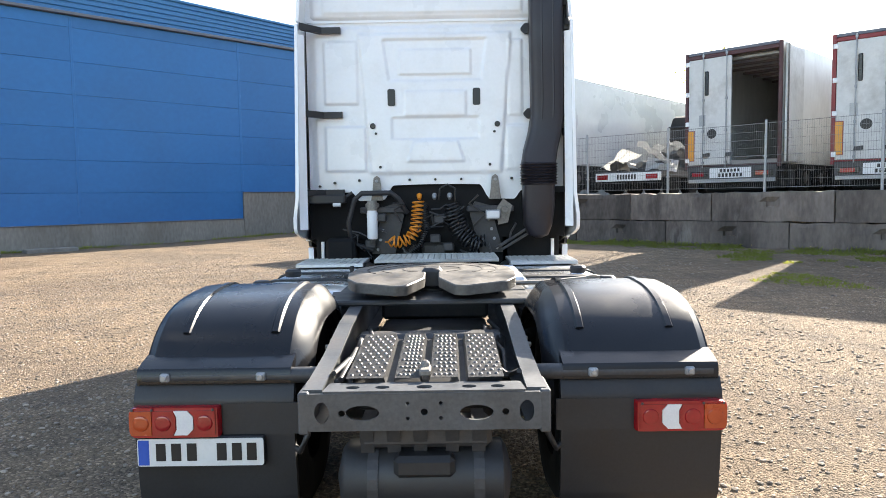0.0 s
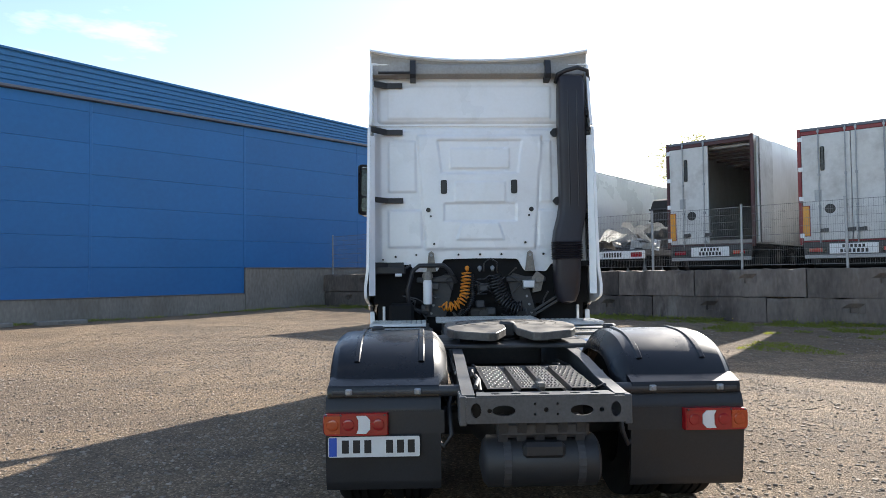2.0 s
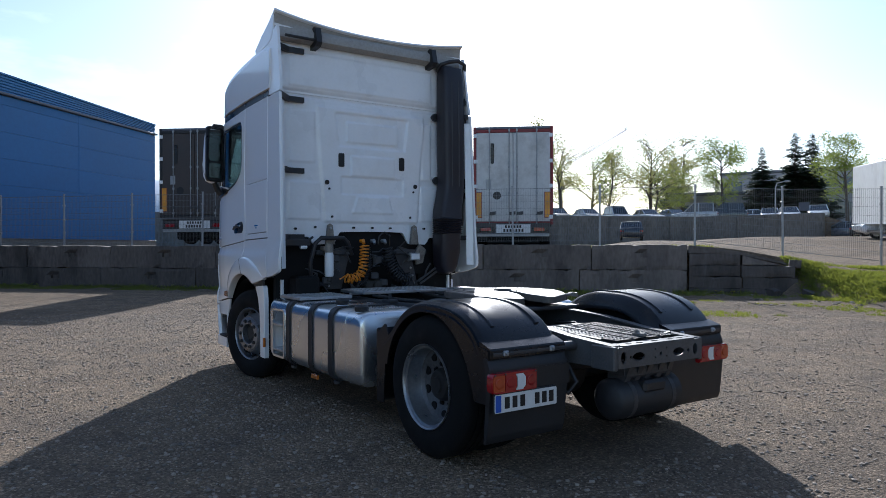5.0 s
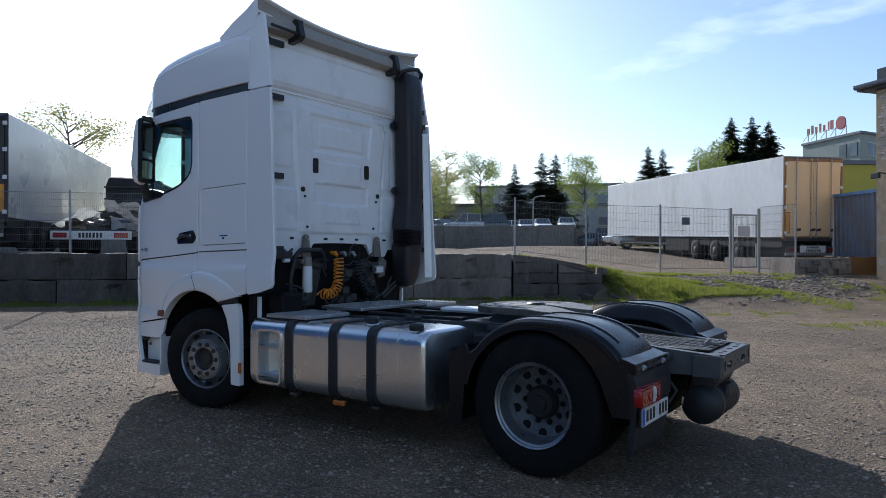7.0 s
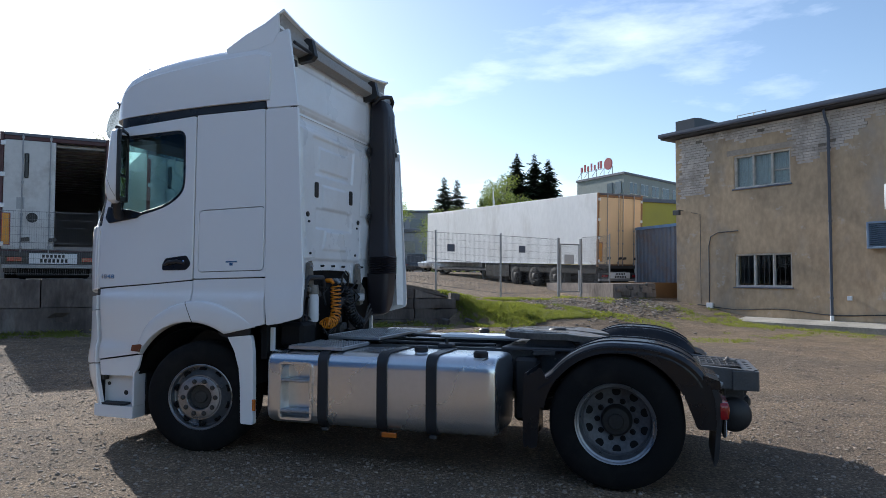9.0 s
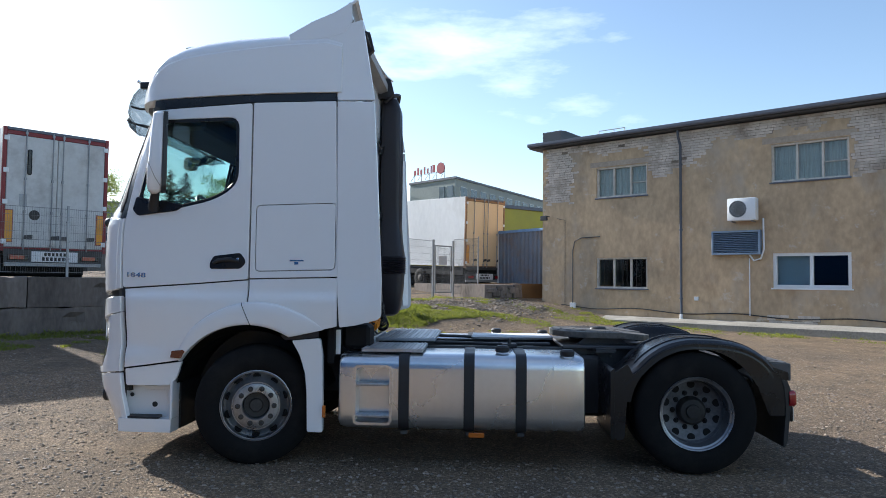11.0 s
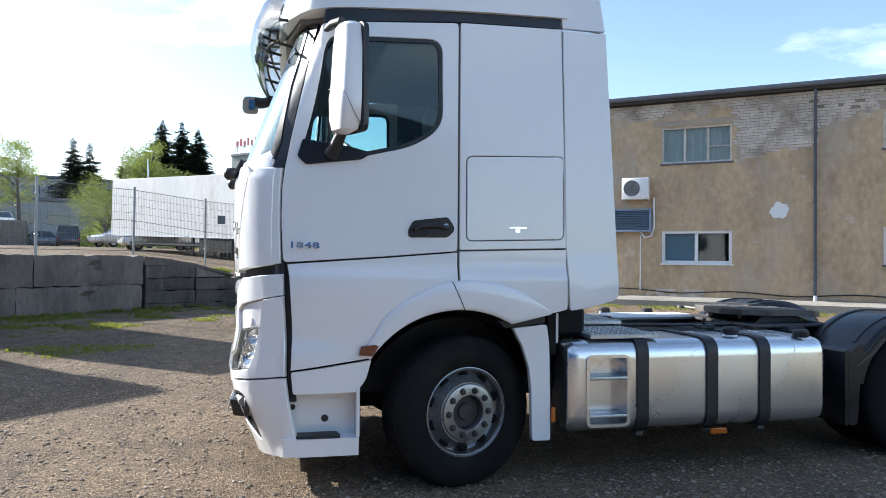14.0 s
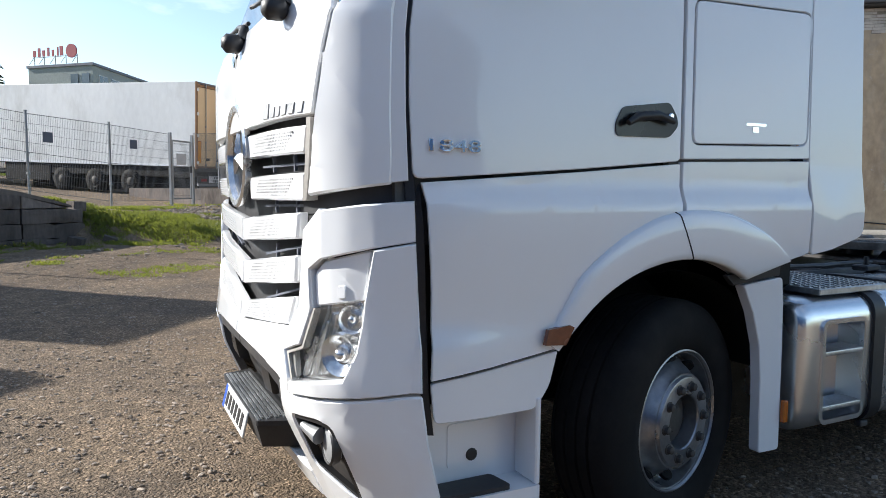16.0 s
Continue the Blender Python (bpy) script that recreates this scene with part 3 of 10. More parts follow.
# ---- concrete block wall ----
def block_mesh(w, h, d, slot, seed, material):
    """A cast block with worn edges and one lifting pocket in its face."""
    bm = bmesh.new()
    nx, nz = max(4, int(w / 0.17)), 6
    i0, j0 = nx // 2, 3

    def rough(x, z):
        edge = min(x, w - x, z, h - z)
        k = smooth01(0.10, 0.0, edge)
        n = noise.noise((x * 2.3 + seed * 7, z * 2.3, seed)) * 0.012 + noise.noise((x * 9 + seed * 7, z * 9, seed)) * 0.008
        bite = max(0.0, noise.noise((x * 3.1, z * 3.1, seed * 3.3))) * 0.07 * k
        zz = z - (bite + 0.015 * noise.noise((x * 5, seed, 1))) * smooth01(h * 0.8, h, z) + bite * smooth01(h * 0.2, 0, z) * 0.5
        return x, n + bite, zz
    g = [[bm.verts.new(rough(w * i / nx, h * j / nz)) for i in range(nx + 1)] for j in range(nz + 1)]
    for j in range(nz):
        for i in range(nx):
            f = bm.faces.new((g[j][i], g[j][i + 1], g[j + 1][i + 1], g[j + 1][i]))
            if slot and i == i0 and j == j0:
                bmesh.ops.inset_region(bm, faces=[f], thickness=0.012)
                for v in f.verts:
                    v.co.y += 0.11
    loop = [g[0][i] for i in range(nx + 1)] + [g[j][nx] for j in range(1, nz + 1)] + [g[nz][i] for i in range(nx - 1, -1, -1)] + [g[j][0] for j in range(nz - 1, 0, -1)]
    mid = [bm.verts.new((v.co.x, d * 0.4, v.co.z + (0.012 if v.co.z > h * 0.8 else 0.0))) for v in loop]
    back = [bm.verts.new((v.co.x, d, v.co.z)) for v in loop]
    n = len(loop)
    for a, b in ((loop, mid), (mid, back)):
        for k in range(n):
            bm.faces.new((a[k], b[k], b[(k + 1) % n], a[(k + 1) % n]))
    bm.faces.new(back)
    me = bpy.data.meshes.new("concrete_block")
    bmesh.ops.recalc_face_normals(bm, faces=bm.faces)
    bm.to_mesh(me)
    bm.free()
    me.materials.append(material)
    return me


def wall_s(u):
    """How far the foot of the block wall stands off the fence line: its far end swings out into the yard."""
    return lerp([(3.4, -0.18), (4.8, -0.36), (6.6, -0.78)], u)


def wall_turn(u):
    """Turn of the wall about the upright at a place along it."""
    return -45 + math.degrees(math.atan2(wall_s(u + 0.4) - wall_s(u - 0.4), 0.8))


def build_wall():
    wall = thing("concrete_wall", "stained brown-grey concrete retaining wall of two long block courses", "wall", kind="structure")
    sizes = (3.55, 2.95, 3.9, 2.4, 3.25)
    shapes = [block_mesh(w - 0.03, 0.74, 0.5, k != 3, k, CONCRETE) for k, w in enumerate(sizes)]
    dark_shapes = [block_mesh(w - 0.03, 0.74, 0.5, k != 3, k + 9, CONCRETE_DARK) for k, w in enumerate(sizes)]
    rnd = random.Random(4)
    for course in range(3):
        u = -24.2 + (0.0, 1.5, 0.4)[course]
        z = (-0.6, 0.06, 0.81)[course]
        k = course
        while u < 3.5:
            i = (k * 3 + course) % 5
            w = sizes[i]
            if u + w > 2.5:
                w = 3.58 - u
            ob = new("concrete_block", dark_shapes[i] if u < -9.0 else shapes[i])
            x, y = xy(-0.18 + rnd.uniform(-0.02, 0.02), u)
            ob.parent = wall
            ob.matrix_basis = pose(x, y, z, rnd.uniform(-1, 1) * 0.6, rnd.uniform(-1, 1) * 0.25, -45 + rnd.uniform(-1, 1) * 0.5) @ Matrix.Diagonal((w / sizes[i], 1, 1, 1))
            u += w
            k += 1
    # low courses of thin old blocks under a sloping coping
    tw = (1.38, 1.42, 1.05, 0.72)
    thin = [block_mesh(w - 0.02, 0.325, 0.45, False, 21 + k, CONCRETE_DARK) for k, w in enumerate(tw)]
    for course, row in enumerate(((0, 1), (1, 1), (0, 0), (0,))):
        u = 3.62
        for k in row:
            ob = new("concrete_block", thin[k])
            ob.parent = wall
            x, y = xy(wall_s(u) + rnd.uniform(-0.03, 0.02), u)
            ob.matrix_basis = pose(x, y, -0.03 + course * 0.33, rnd.uniform(-1, 1), rnd.uniform(-0.4, 0.4) + 0.4, wall_turn(u + tw[k] / 2) + rnd.uniform(-1, 1))
            u += tw[k]

    def wedge(name, outline, depth):
        """A cast piece from an outline along the wall."""
        bm = bmesh.new()
        rings = []
        for e in (0.0, depth):
            rings.append([(*xy(wall_s(u) + e, u), z) for u, z in outline])
        loft(bm, rings)
        bmesh.ops.bevel(bm, geom=bm.edges[:], offset=0.015, segments=1, affect="EDGES")
        part(name, bm, CONCRETE, wall)
    wedge("coping", [(3.60, 1.29), (3.60, 1.53), (4.3, 1.455), (4.98, 1.34), (5.6, 1.18), (6.1, 1.03), (6.12, 0.97), (5.5, 1.12), (5.0, 1.26), (4.3, 1.28)], 0.42)
    wedge("concrete_block", [(5.03, 0.965), (5.03, 1.24), (5.5, 1.105), (5.95, 0.985), (5.95, 0.965)], 0.4)
    for k, (sv, u, z, sx) in enumerate(((-0.62, 6.2, 1.0, 0.22), (-1.15, 6.75, 0.30, 0.3), (-1.4, 5.6, 0.16, 0.2), (-1.5, 6.5, 0.12, 0.22))):
        ob = new("concrete_block", thin[k])
        ob.parent = wall
        x, y = xy(sv, u)
        ob.matrix_basis = pose(x, y, z - 0.1, 8 * k - 4, 4 - 4 * k, wall_turn(6) + 17 * k) @ Matrix.Diagonal((sx, 0.7, 0.7, 1))
    return wall


build_wall()


# ---- wire fence ----
def fence_s(u):
    """The fence leaves its straight line and swings back behind the wall's end."""
    return lerp([(-1.5, 0.0), (1.1, 0.25), (3.93, 0.82), (6.53, 1.09), (9.29, 1.27), (12.18, 1.62), (13.33, 1.69), (14.9, 1.8)], u)


def build_fence():
    fence = thing("wire_fence", "galvanised welded wire fence with square steel posts", "fence", kind="structure")
    runs = [[1.1 - 2.6 * i for i in range(10)][::-1] + [3.93, 6.53, 9.29, 12.1], [13.42, 14.9]]
    for run in runs:
        tops = []
        for i, u in enumerate(run):
            base = lerp([(3.0, 1.57), (3.93, 1.57), (6.53, 1.26), (9.29, 0.95), (15, 0.93)], u)
            top = lerp([(1.2, 3.33), (3.93, 3.37), (6.53, 3.27), (9.29, 3.25), (12.1, 3.21), (14.9, 3.45)], u)
            x, y = xy(fence_s(u), u)
            if u not in (12.1, 13.42):
                bm = bmesh.new()
                box(bm, (-0.03, -0.02, base - 0.3), (0.03, 0.02, top), 0.006)
                box(bm, (-0.036, -0.026, top), (0.036, 0.026, top + 0.025), 0.008)
                for zz in (0.25, 0.5, 0.78):
                    zc = base + (top - base) * zz
                    box(bm, (-0.042, -0.034, zc - 0.02), (0.042, 0.034, zc + 0.02), 0.005)
                ob = part("post", bm, GALV, fence)
                ob.matrix_basis = pose(x, y, 0, 0, 0.6 * math.sin(i * 2.1), -45)
            tops.append((u, base, top, x, y))
        for (_, b0, t0, xa, ya), (_, b1, t1, xb, yb) in zip(tops, tops[1:]):
            bm = bmesh.new()
            w = math.hypot(xb - xa, yb - ya)
            n = 50
            for k in range(n + 1):
                t = k / n
                bb, tt = b0 + (b1 - b0) * t + 0.08, t0 + (t1 - t0) * t - 0.04
                box(bm, (w * t - 0.0019, -0.0019, bb), (w * t + 0.0019, 0.0019, tt))
            for k in range(9):
                f = k / 8
                za, zb = b0 + 0.1 + (t0 - b0 - 0.16) * f, b1 + 0.1 + (t1 - b1 - 0.16) * f
                h = 0.006 if k in (0, 4, 8) else 0.003
                p = [(0, -0.005, za - h), (w, -0.005, zb - h), (w, -0.005, zb + h), (0, -0.005, za + h)]
                loft(bm, [p, [(a, 0.005, c) for a, _, c in p]])
            ob = part("wire_panel", bm, WIRE, fence)
            ob.matrix_basis = pose(xa, ya, 0, 0, 0, math.degrees(math.atan2(yb - ya, xb - xa)))
    for u, z in ((7.12, 2.68), (10.31, 2.71)):
        bm = bmesh.new()
        box(bm, (-0.15, -0.03, z - 0.13), (0.15, -0.018, z + 0.13), 0.004)
        x, y = xy(fence_s(u), u)
        ob = part("small_plate", bm, GUTTER, fence, "small grey plate wired to the fence")
        ob.matrix_basis = pose(x, y, 0, 0, 0, -43)
    return fence


build_fence()


def build_gate():
    gate = thing("wire_gate", "narrow steel-framed wire gate standing in the fence", "gate")
    x, y = xy(fence_s(12.18), 12.18)
    gate.matrix_basis = pose(x, y, 0.94, 0, 0, -41.6)
    for nm, a in (("gate_post", 0.0), ("gate_post", 1.16)):
        bm = bmesh.new()
        box(bm, (a - 0.045, -0.045, -0.2), (a + 0.045, 0.045, 2.27), 0.008)
        part(nm, bm, GALV, gate)
    bm = bmesh.new()
    for a, c in (((0.09, -0.025, 0.12), (0.13, 0.025, 2.05)), ((1.03, -0.025, 0.12), (1.07, 0.025, 2.05)), ((0.13, -0.025, 0.12), (1.03, 0.025, 0.17)), ((0.13, -0.025, 2.0), (1.03, 0.025, 2.05))):
        box(bm, a, c, 0.004)
    part("gate_frame", bm, GALV, gate)
    bm = bmesh.new()
    for k in range(18):
        a = 0.15 + k * 0.05
        box(bm, (a - 0.003, -0.003, 0.17), (a + 0.003, 0.003, 2.0))
    for k in range(8):
        z = 0.25 + k * 0.24
        box(bm, (0.13, -0.004, z - 0.004), (1.03, 0.004, z + 0.004))
    part("gate_mesh", bm, WIRE, gate)
    bm = bmesh.new()
    box(bm, (0.30, -0.02, 1.25), (0.80, -0.008, 1.62), 0.003)
    part("gate_sign", bm, mat("pale_plate", (0.62, 0.58, 0.56), 0.6), gate, "plain pale metal plate")
    bm = bmesh.new()
    box(bm, (0.98, -0.06, 1.0), (1.06, -0.025, 1.22), 0.006)
    part("lock", bm, STEEL_DARK, gate)


build_gate()


# ---- blue hall ----
def build_hall():
    hall = thing("blue_hall", "blue sandwich-panel warehouse with ribbed parapet on concrete plinth", "warehouse", m=pose(-8.1, 24.2, 0, 0, 0, 45))
    # local x runs along the wall towards the fence, local y goes into the building
    x0, x1 = -42.7, 18.3
    seams = [x0 + 6.1 * i for i in range(11)]
    rows = [0.80, 1.88, 2.98, 4.08, 5.18, 6.28, 7.40, 7.78]
    for a in seams[:-1]:
        for lo, hi in zip(rows, rows[1:]):
            if a >= -0.01 and lo < 1.5:
                continue
            bm = bmesh.new()
            box(bm, (a + 0.012, 0.0, lo + 0.003), (a + 6.1 - 0.012, 0.1, hi - 0.003), 0.005)
            part("panel", bm, BLUE, hall)
        bm = bmesh.new()
        box(bm, (a - 0.05, -0.012, 1.9 if a > -0.01 else 0.82), (a + 0.05, 0.05, 7.76), 0.006)
        part("seam_cover", bm, BLUE, hall)
    bm = bmesh.new()
    box(bm, (x0, 0.06, 0.0), (x1, 18.0, 8.1))
    part("core", bm, BLUE_RIB, hall)
    bm = bmesh.new()
    prism(bm, rounded([(-0.16, 7.80), (-0.16, 7.90), (0.1, 7.90), (0.1, 7.80)], 0.03), "x", x0, x1)
    part("gutter", bm, GUTTER, hall)
    bm = bmesh.new()
    prof = []
    z = 7.96
    while z < 8.98:
        prof += [(0.0, z), (0.0, z + 0.10), (0.045, z + 0.125), (0.045, z + 0.155)]
        z += 0.18
    prof += [(0.0, z), (0.3, z), (0.3, 7.96)]
    # the parapet falls along the wall
    loft(bm, [[(xx, a, 7.90 + (b - 7.96) * k) for a, b in prof] for xx, k in ((x0, 1.95), (x1, 0.42))])
    part("ribbed_parapet", bm, BLUE_RIB, hall)
    bm = bmesh.new()
    ht = z - 7.96
    loft(bm, [[(xx, a, 7.90 + ht * k + b) for a, b in ((-0.04, 0.0), (0.34, 0.0), (0.34, 0.07), (-0.04, 0.07))] for xx, k in ((x0, 1.95), (x1, 0.42))])
    part("coping", bm, BLUE_RIB, hall)
    bm = bmesh.new()
    box(bm, (x0, -0.06, -0.4), (-0.005, 0.1, 0.80), 0.012)
    part("plinth", bm, PLINTH, hall)
    bm = bmesh.new()
    box(bm, (0.005, -0.07, -0.4), (x1, 0.1, 1.86), 0.012)
    part("plinth", bm, PLINTH, hall, "tall stained concrete base")
    bm = bmesh.new()
    box(bm, (x0, -0.10, 0.80), (-0.02, 0.02, 0.825), 0.004)
    box(bm, (0.0, -0.11, 1.86), (x1, 0.02, 1.885), 0.004)
    part("drip_flashing", bm, GUTTER, hall)
    return hall


build_hall()


def kerb_slab(x, y, rz, w):
    bm = bmesh.new()
    box(bm, (-w / 2, -0.25, 0), (w / 2, 0.25, 0.14), 0.02)
    ob = part("concrete_slab", bm, PLINTH)
    ob.matrix_basis = pose(x, y, ground_z(x, y) - 0.02, 0, 0, rz)
    tagged(ob, "loose pale concrete slab lying on the gravel", "slab")


kerb_slab(-12.6, 18.35, 45, 1.5)
kerb_slab(-14.1, 17.0, 43, 1.2)


# ---- ochre building ----
BLD = Vector((12.96, -11.44, 0.10))
BLD_ROT = 51.8


def build_house():
    house = thing("ochre_building", "two-storey ochre stucco building with exposed white brick patches", "building", m=pose(BLD.x, BLD.y, BLD.z, 0, 0, BLD_ROT))
    # local x runs along the front wall, which faces local +y
    x0, x1, top = -16.0, 13.42, 6.82
    wins = [(8.92, 10.98, 4.68, 5.84, "old"), (8.92, 10.98, 1.24, 2.39, "old_dark"), (2.42, 4.66, 4.75, 5.99, "old"), (2.41, 4.64, 1.34, 2.46, "pvc"),
            (-4.1, -1.83, 4.9, 6.1, "old"), (-4.1, -1.83, 1.36, 2.52, "sign"), (-10.6, -8.3, 4.9, 6.1, "old"), (-10.6, -8.3, 1.36, 2.52, "pvc")]
    holes = [[(a, c), (b, c), (b, d), (a, d)] for a, b, c, d, _ in wins]
    bm = sheet([(x0, -0.5), (x1, -0.5), (x1, top), (x0, top)], holes, lambda u, v, d: (u, -d, v), 0.38, 1.6, 0.0)
    part("wall", bm, STUCCO, house)
    bm = bmesh.new()
    box(bm, (x1 - 0.38, -12.0, -0.5), (x1, -0.39, top))
    part("wall", bm, STUCCO, house)
    bm = bmesh.new()
    box(bm, (x0, -12.0, -0.5), (x0 + 0.38, -0.39, top))
    box(bm, (x0, -12.4, -0.5), (x1, -12.0, top))
    part("wall", bm, STUCCO, house)
    # floor and partition carry the unlit room's darkness in their colour
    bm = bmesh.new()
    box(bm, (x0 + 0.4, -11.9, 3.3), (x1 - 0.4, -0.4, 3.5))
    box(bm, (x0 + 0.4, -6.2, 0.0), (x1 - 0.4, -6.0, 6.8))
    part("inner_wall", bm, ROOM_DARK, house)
    bm = bmesh.new()
    prism(bm, [(-12.7, 6.82), (0.30, 6.86), (0.33, 6.88), (0.33, 7.035), (-12.7, 7.08)], "x", x0 - 0.3, x1 + 0.45)
    part("roof", bm, ROOF_DARK, house)
    bm = bmesh.new()
    prism(bm, [(0.334, 6.95), (0.36, 6.915), (0.41, 6.902), (0.455, 6.925), (0.47, 6.97), (0.47, 7.05), (0.455, 7.05), (0.452, 6.975), (0.41, 6.925), (0.37, 6.94), (0.345, 7.045), (0.334, 7.045)], "x", x0 - 0.3, x1 + 0.45)
    part("eaves_gutter", bm, GUTTER, house, "grey metal eaves gutter")
    bm = bmesh.new()
    prism(bm, [(-7.0, 6.99), (-0.15, 6.95), (-0.15, 7.58), (-0.5, 7.62), (-7.0, 7.45)], "x", x1 - 0.75, x1 + 0.1)
    part("roof_kerb", bm, ROOF_DARK, house)
    bm = bmesh.new()
    for a in (10.1, 10.55, 11.2):
        tube(bm, [(a, -0.6, 7.0), (a, -0.6, 7.42)], 0.018, 6)
    tube(bm, [(10.1, -0.6, 7.42), (11.2, -0.6, 7.42)], 0.018, 6)
    tube(bm, [(10.1, -0.6, 7.25), (11.2, -0.6, 7.25)], 0.014, 6)
    part("roof_rail", bm, GALV, house)
    # bricks showing where the render has come away
    rnd = random.Random(11)
    bb, mb = bmesh.new(), bmesh.new()

    def bare(u, z):
        e = 0.35 * noise.noise((u * 0.9, z * 0.9, 5)) + 0.16 * noise.noise((u * 3.1, z * 3.1, 1))
        m = [-1.0]
        if -3.6 < u < 2.42:
            m.append(z - lerp([(-3.6, 6.3), (-1.8, 6.05), (-0.3, 5.55), (0.4, 5.0), (2.4, 4.8)], u) - e * 0.55)
        if u < 12.8:
            m.append(z - 6.40 - e * 0.7)
        m.append(min(u - 11.95 - e, z - 4.55 - e))
        if 6.6 < u < 8.95:
            m.append(z - lerp([(6.6, 6.1), (7.1, 5.7), (7.6, 5.5), (8.9, 5.15)], u) - e * 0.6)
        if u < -4.1:
            m.append(z - 5.9 - e * 1.4)
        if 4.64 < u < 5.8:
            m.append(z - 6.05 - e)
        if 3.3 < u < 4.8:
            m.append(0.46 + e * 0.7 - z)
        return max(m)
    z = 0.2
    while z < 6.74:
        u = x0 + rnd.uniform(0, 0.2)
        while u < x1 - 0.30:
            w = 0.13 if rnd.random() < 0.35 else 0.258
            inwin = any(a - w - 0.03 < u < b + 0.03 and c - 0.10 < z < d + 0.24 for a, b, c, d, _ in wins)
            m = bare(u + w / 2, z + 0.05)
            if m > 0 and not inwin and (m > 0.14 or rnd.random() < 0.4 + 4 * m):
                dz = rnd.uniform(-0.004, 0.004)
                d = min(0.006 + 0.05 * m, 0.014) + rnd.uniform(-0.004, 0.006)
                g = 0.003 + 0.006 * rnd.random()
                if rnd.random() > 0.02:
                    box(bb, (u + g, -0.02, z + g + dz), (u + w - 0.003, d, z + 0.085 + dz))
                if m > 0.16:
                    box(mb, (u - 0.008, -0.02, z - 0.008), (u + w + 0.006, 0.0035, z + 0.098))
            u += w
        z += 0.092
    part("bricks", bb, BRICK, house, "patchwork of bare white lime bricks")
    house.children[-1]["kind"] = "stuff"
    part("mortar", mb, MORTAR, house)["kind"] = "stuff"
    # windows
    for a, b, c, d, kind in wins:
        t = 0.10 if kind == "pvc" else 0.062
        fm = PVC if kind in ("pvc", "sign") else WOOD_OLD
        bm = sheet([(a, c), (b, c), (b, d), (a, d)], [[(a + t, c + t), (b - t, c + t), (b - t, d - t), (a + t, d - t)]], lambda p, q, e: (p, -0.055 - e, q), 0.14, 0.0)
        w = part("window", bm, fm, house)
        for f in (0.47,) if kind == "sign" else ((0.5,) if kind == "pvc" else (0.33, 0.66)):
            m = a + (b - a) * f
            bm = bmesh.new()
            box(bm, (m - t * 0.5, -0.19, c + t), (m + t * 0.5, -0.075, d - t), 0.006)
            part("mullion", bm, fm, w)
        if kind == "old":
            bm = bmesh.new()
            box(bm, (a + t, -0.19, c + (d - c) * 0.42), (a + (b - a) * 0.33 - t * 0.6, -0.10, c + (d - c) * 0.42 + t * 0.6), 0.004)
            part("transom", bm, fm, w)
            for k in range(9):
                if k % 3 == 0:
                    continue
                g = a + (b - a) * k / 9
                bm = bmesh.new()
                tube(bm, [(g, -0.185, c), (g, -0.185, d)], 0.010, 5)
                part("bar", bm, fm, w)
            bm = bmesh.new()
            tube(bm, [(a, -0.185, (c + d) / 2), (b, -0.185, (c + d) / 2)], 0.010, 5)
            part("bar", bm, fm, w)
            bm = bmesh.new()
            box(bm, (a - 0.22, 0.0, d + 0.03), (b + 0.26, 0.012, d + 0.22), 0.006)
            part("lintel", bm, LINTEL, house, "grey cement lintel band")
        bm = bmesh.new()
        box(bm, (a, -0.165, c), (b, -0.157, d))
        pane = part("pane", bm, DARK_GLASS, w)
        pane.visible_shadow = False
        bm = bmesh.new()
        box(bm, (a - 0.05, -0.12, c - 0.05), (b + 0.05, 0.05, c + 0.0), 0.008)
        part("sill", bm, GUTTER if kind != "pvc" else PVC, w)
        if kind in ("old", "pvc"):
            bm = bmesh.new()
            n = 60
            l0, l1 = (a, b) if kind == "old" else ((a + b) / 2 + 0.05, b)
            pts = [(l0 + (l1 - l0) * k / n, -0.235 + (0.012 if kind == "old" else 0.0) * math.sin(k * 1.3)) for k in range(n + 1)]
            for p, q in zip(pts, pts[1:]):
                bm.faces.new([bm.verts.new(v) for v in ((p[0], p[1], c), (q[0], q[1], c), (q[0], q[1], d), (p[0], p[1], d))])
            bmesh.ops.solidify(bm, geom=bm.faces[:], thickness=0.004)
            part("curtain" if kind == "old" else "blind", bm, CURTAIN if kind == "old" else BLIND, w)
        if kind == "old_dark":
            for k in range(11):
                bm = bmesh.new()
                g = a + 0.1 + k * (b - a - 0.2) / 10
                tube(bm, [(g, -0.1, c), (g, -0.1, d)], 0.008, 5)
                part("bar", bm, STEEL_DARK, w)
        if kind == "sign":
            bm = bmesh.new()
            box(bm, (a + 0.07, -0.15, c + 0.07), (b - 0.07, -0.12, d - 0.07), 0.003)
            sg = part("poster", bm, mat("dark_plum_poster", (0.06, 0.012, 0.03), 0.4), w, "dark plum poster with pale bars for lettering")
            bm = bmesh.new()
            bar_text(bm, a + 0.35, b - 0.35, c + 0.5, c + 0.72, 6, lambda p, q, e: (p, -0.119 + e, q))
            part("lettering", bm, GALV, sg)["kind"] = "stuff"
    # downpipes
    for u in (0.0, 7.63, -7.6):
        bm = bmesh.new()
        tube(bm, [(u, 0.36, 6.8), (u, 0.30, 6.6), (u, 0.10, 6.3), (u, 0.09, 0.35)], 0.046, 10)
        for z in (0.9, 3.3, 5.6):
            tube(bm, [(u, 0.09, z), (u, 0.09, z + 0.05)], 0.066, 10)
        dp = part("downpipe", bm, PIPE, house, smooth=40)
        bm = bmesh.new()
        tube(bm, [(u, 0.09, 0.38), (u, 0.09, 0.12), (u, 0.16, 0.02)], 0.06, 10)
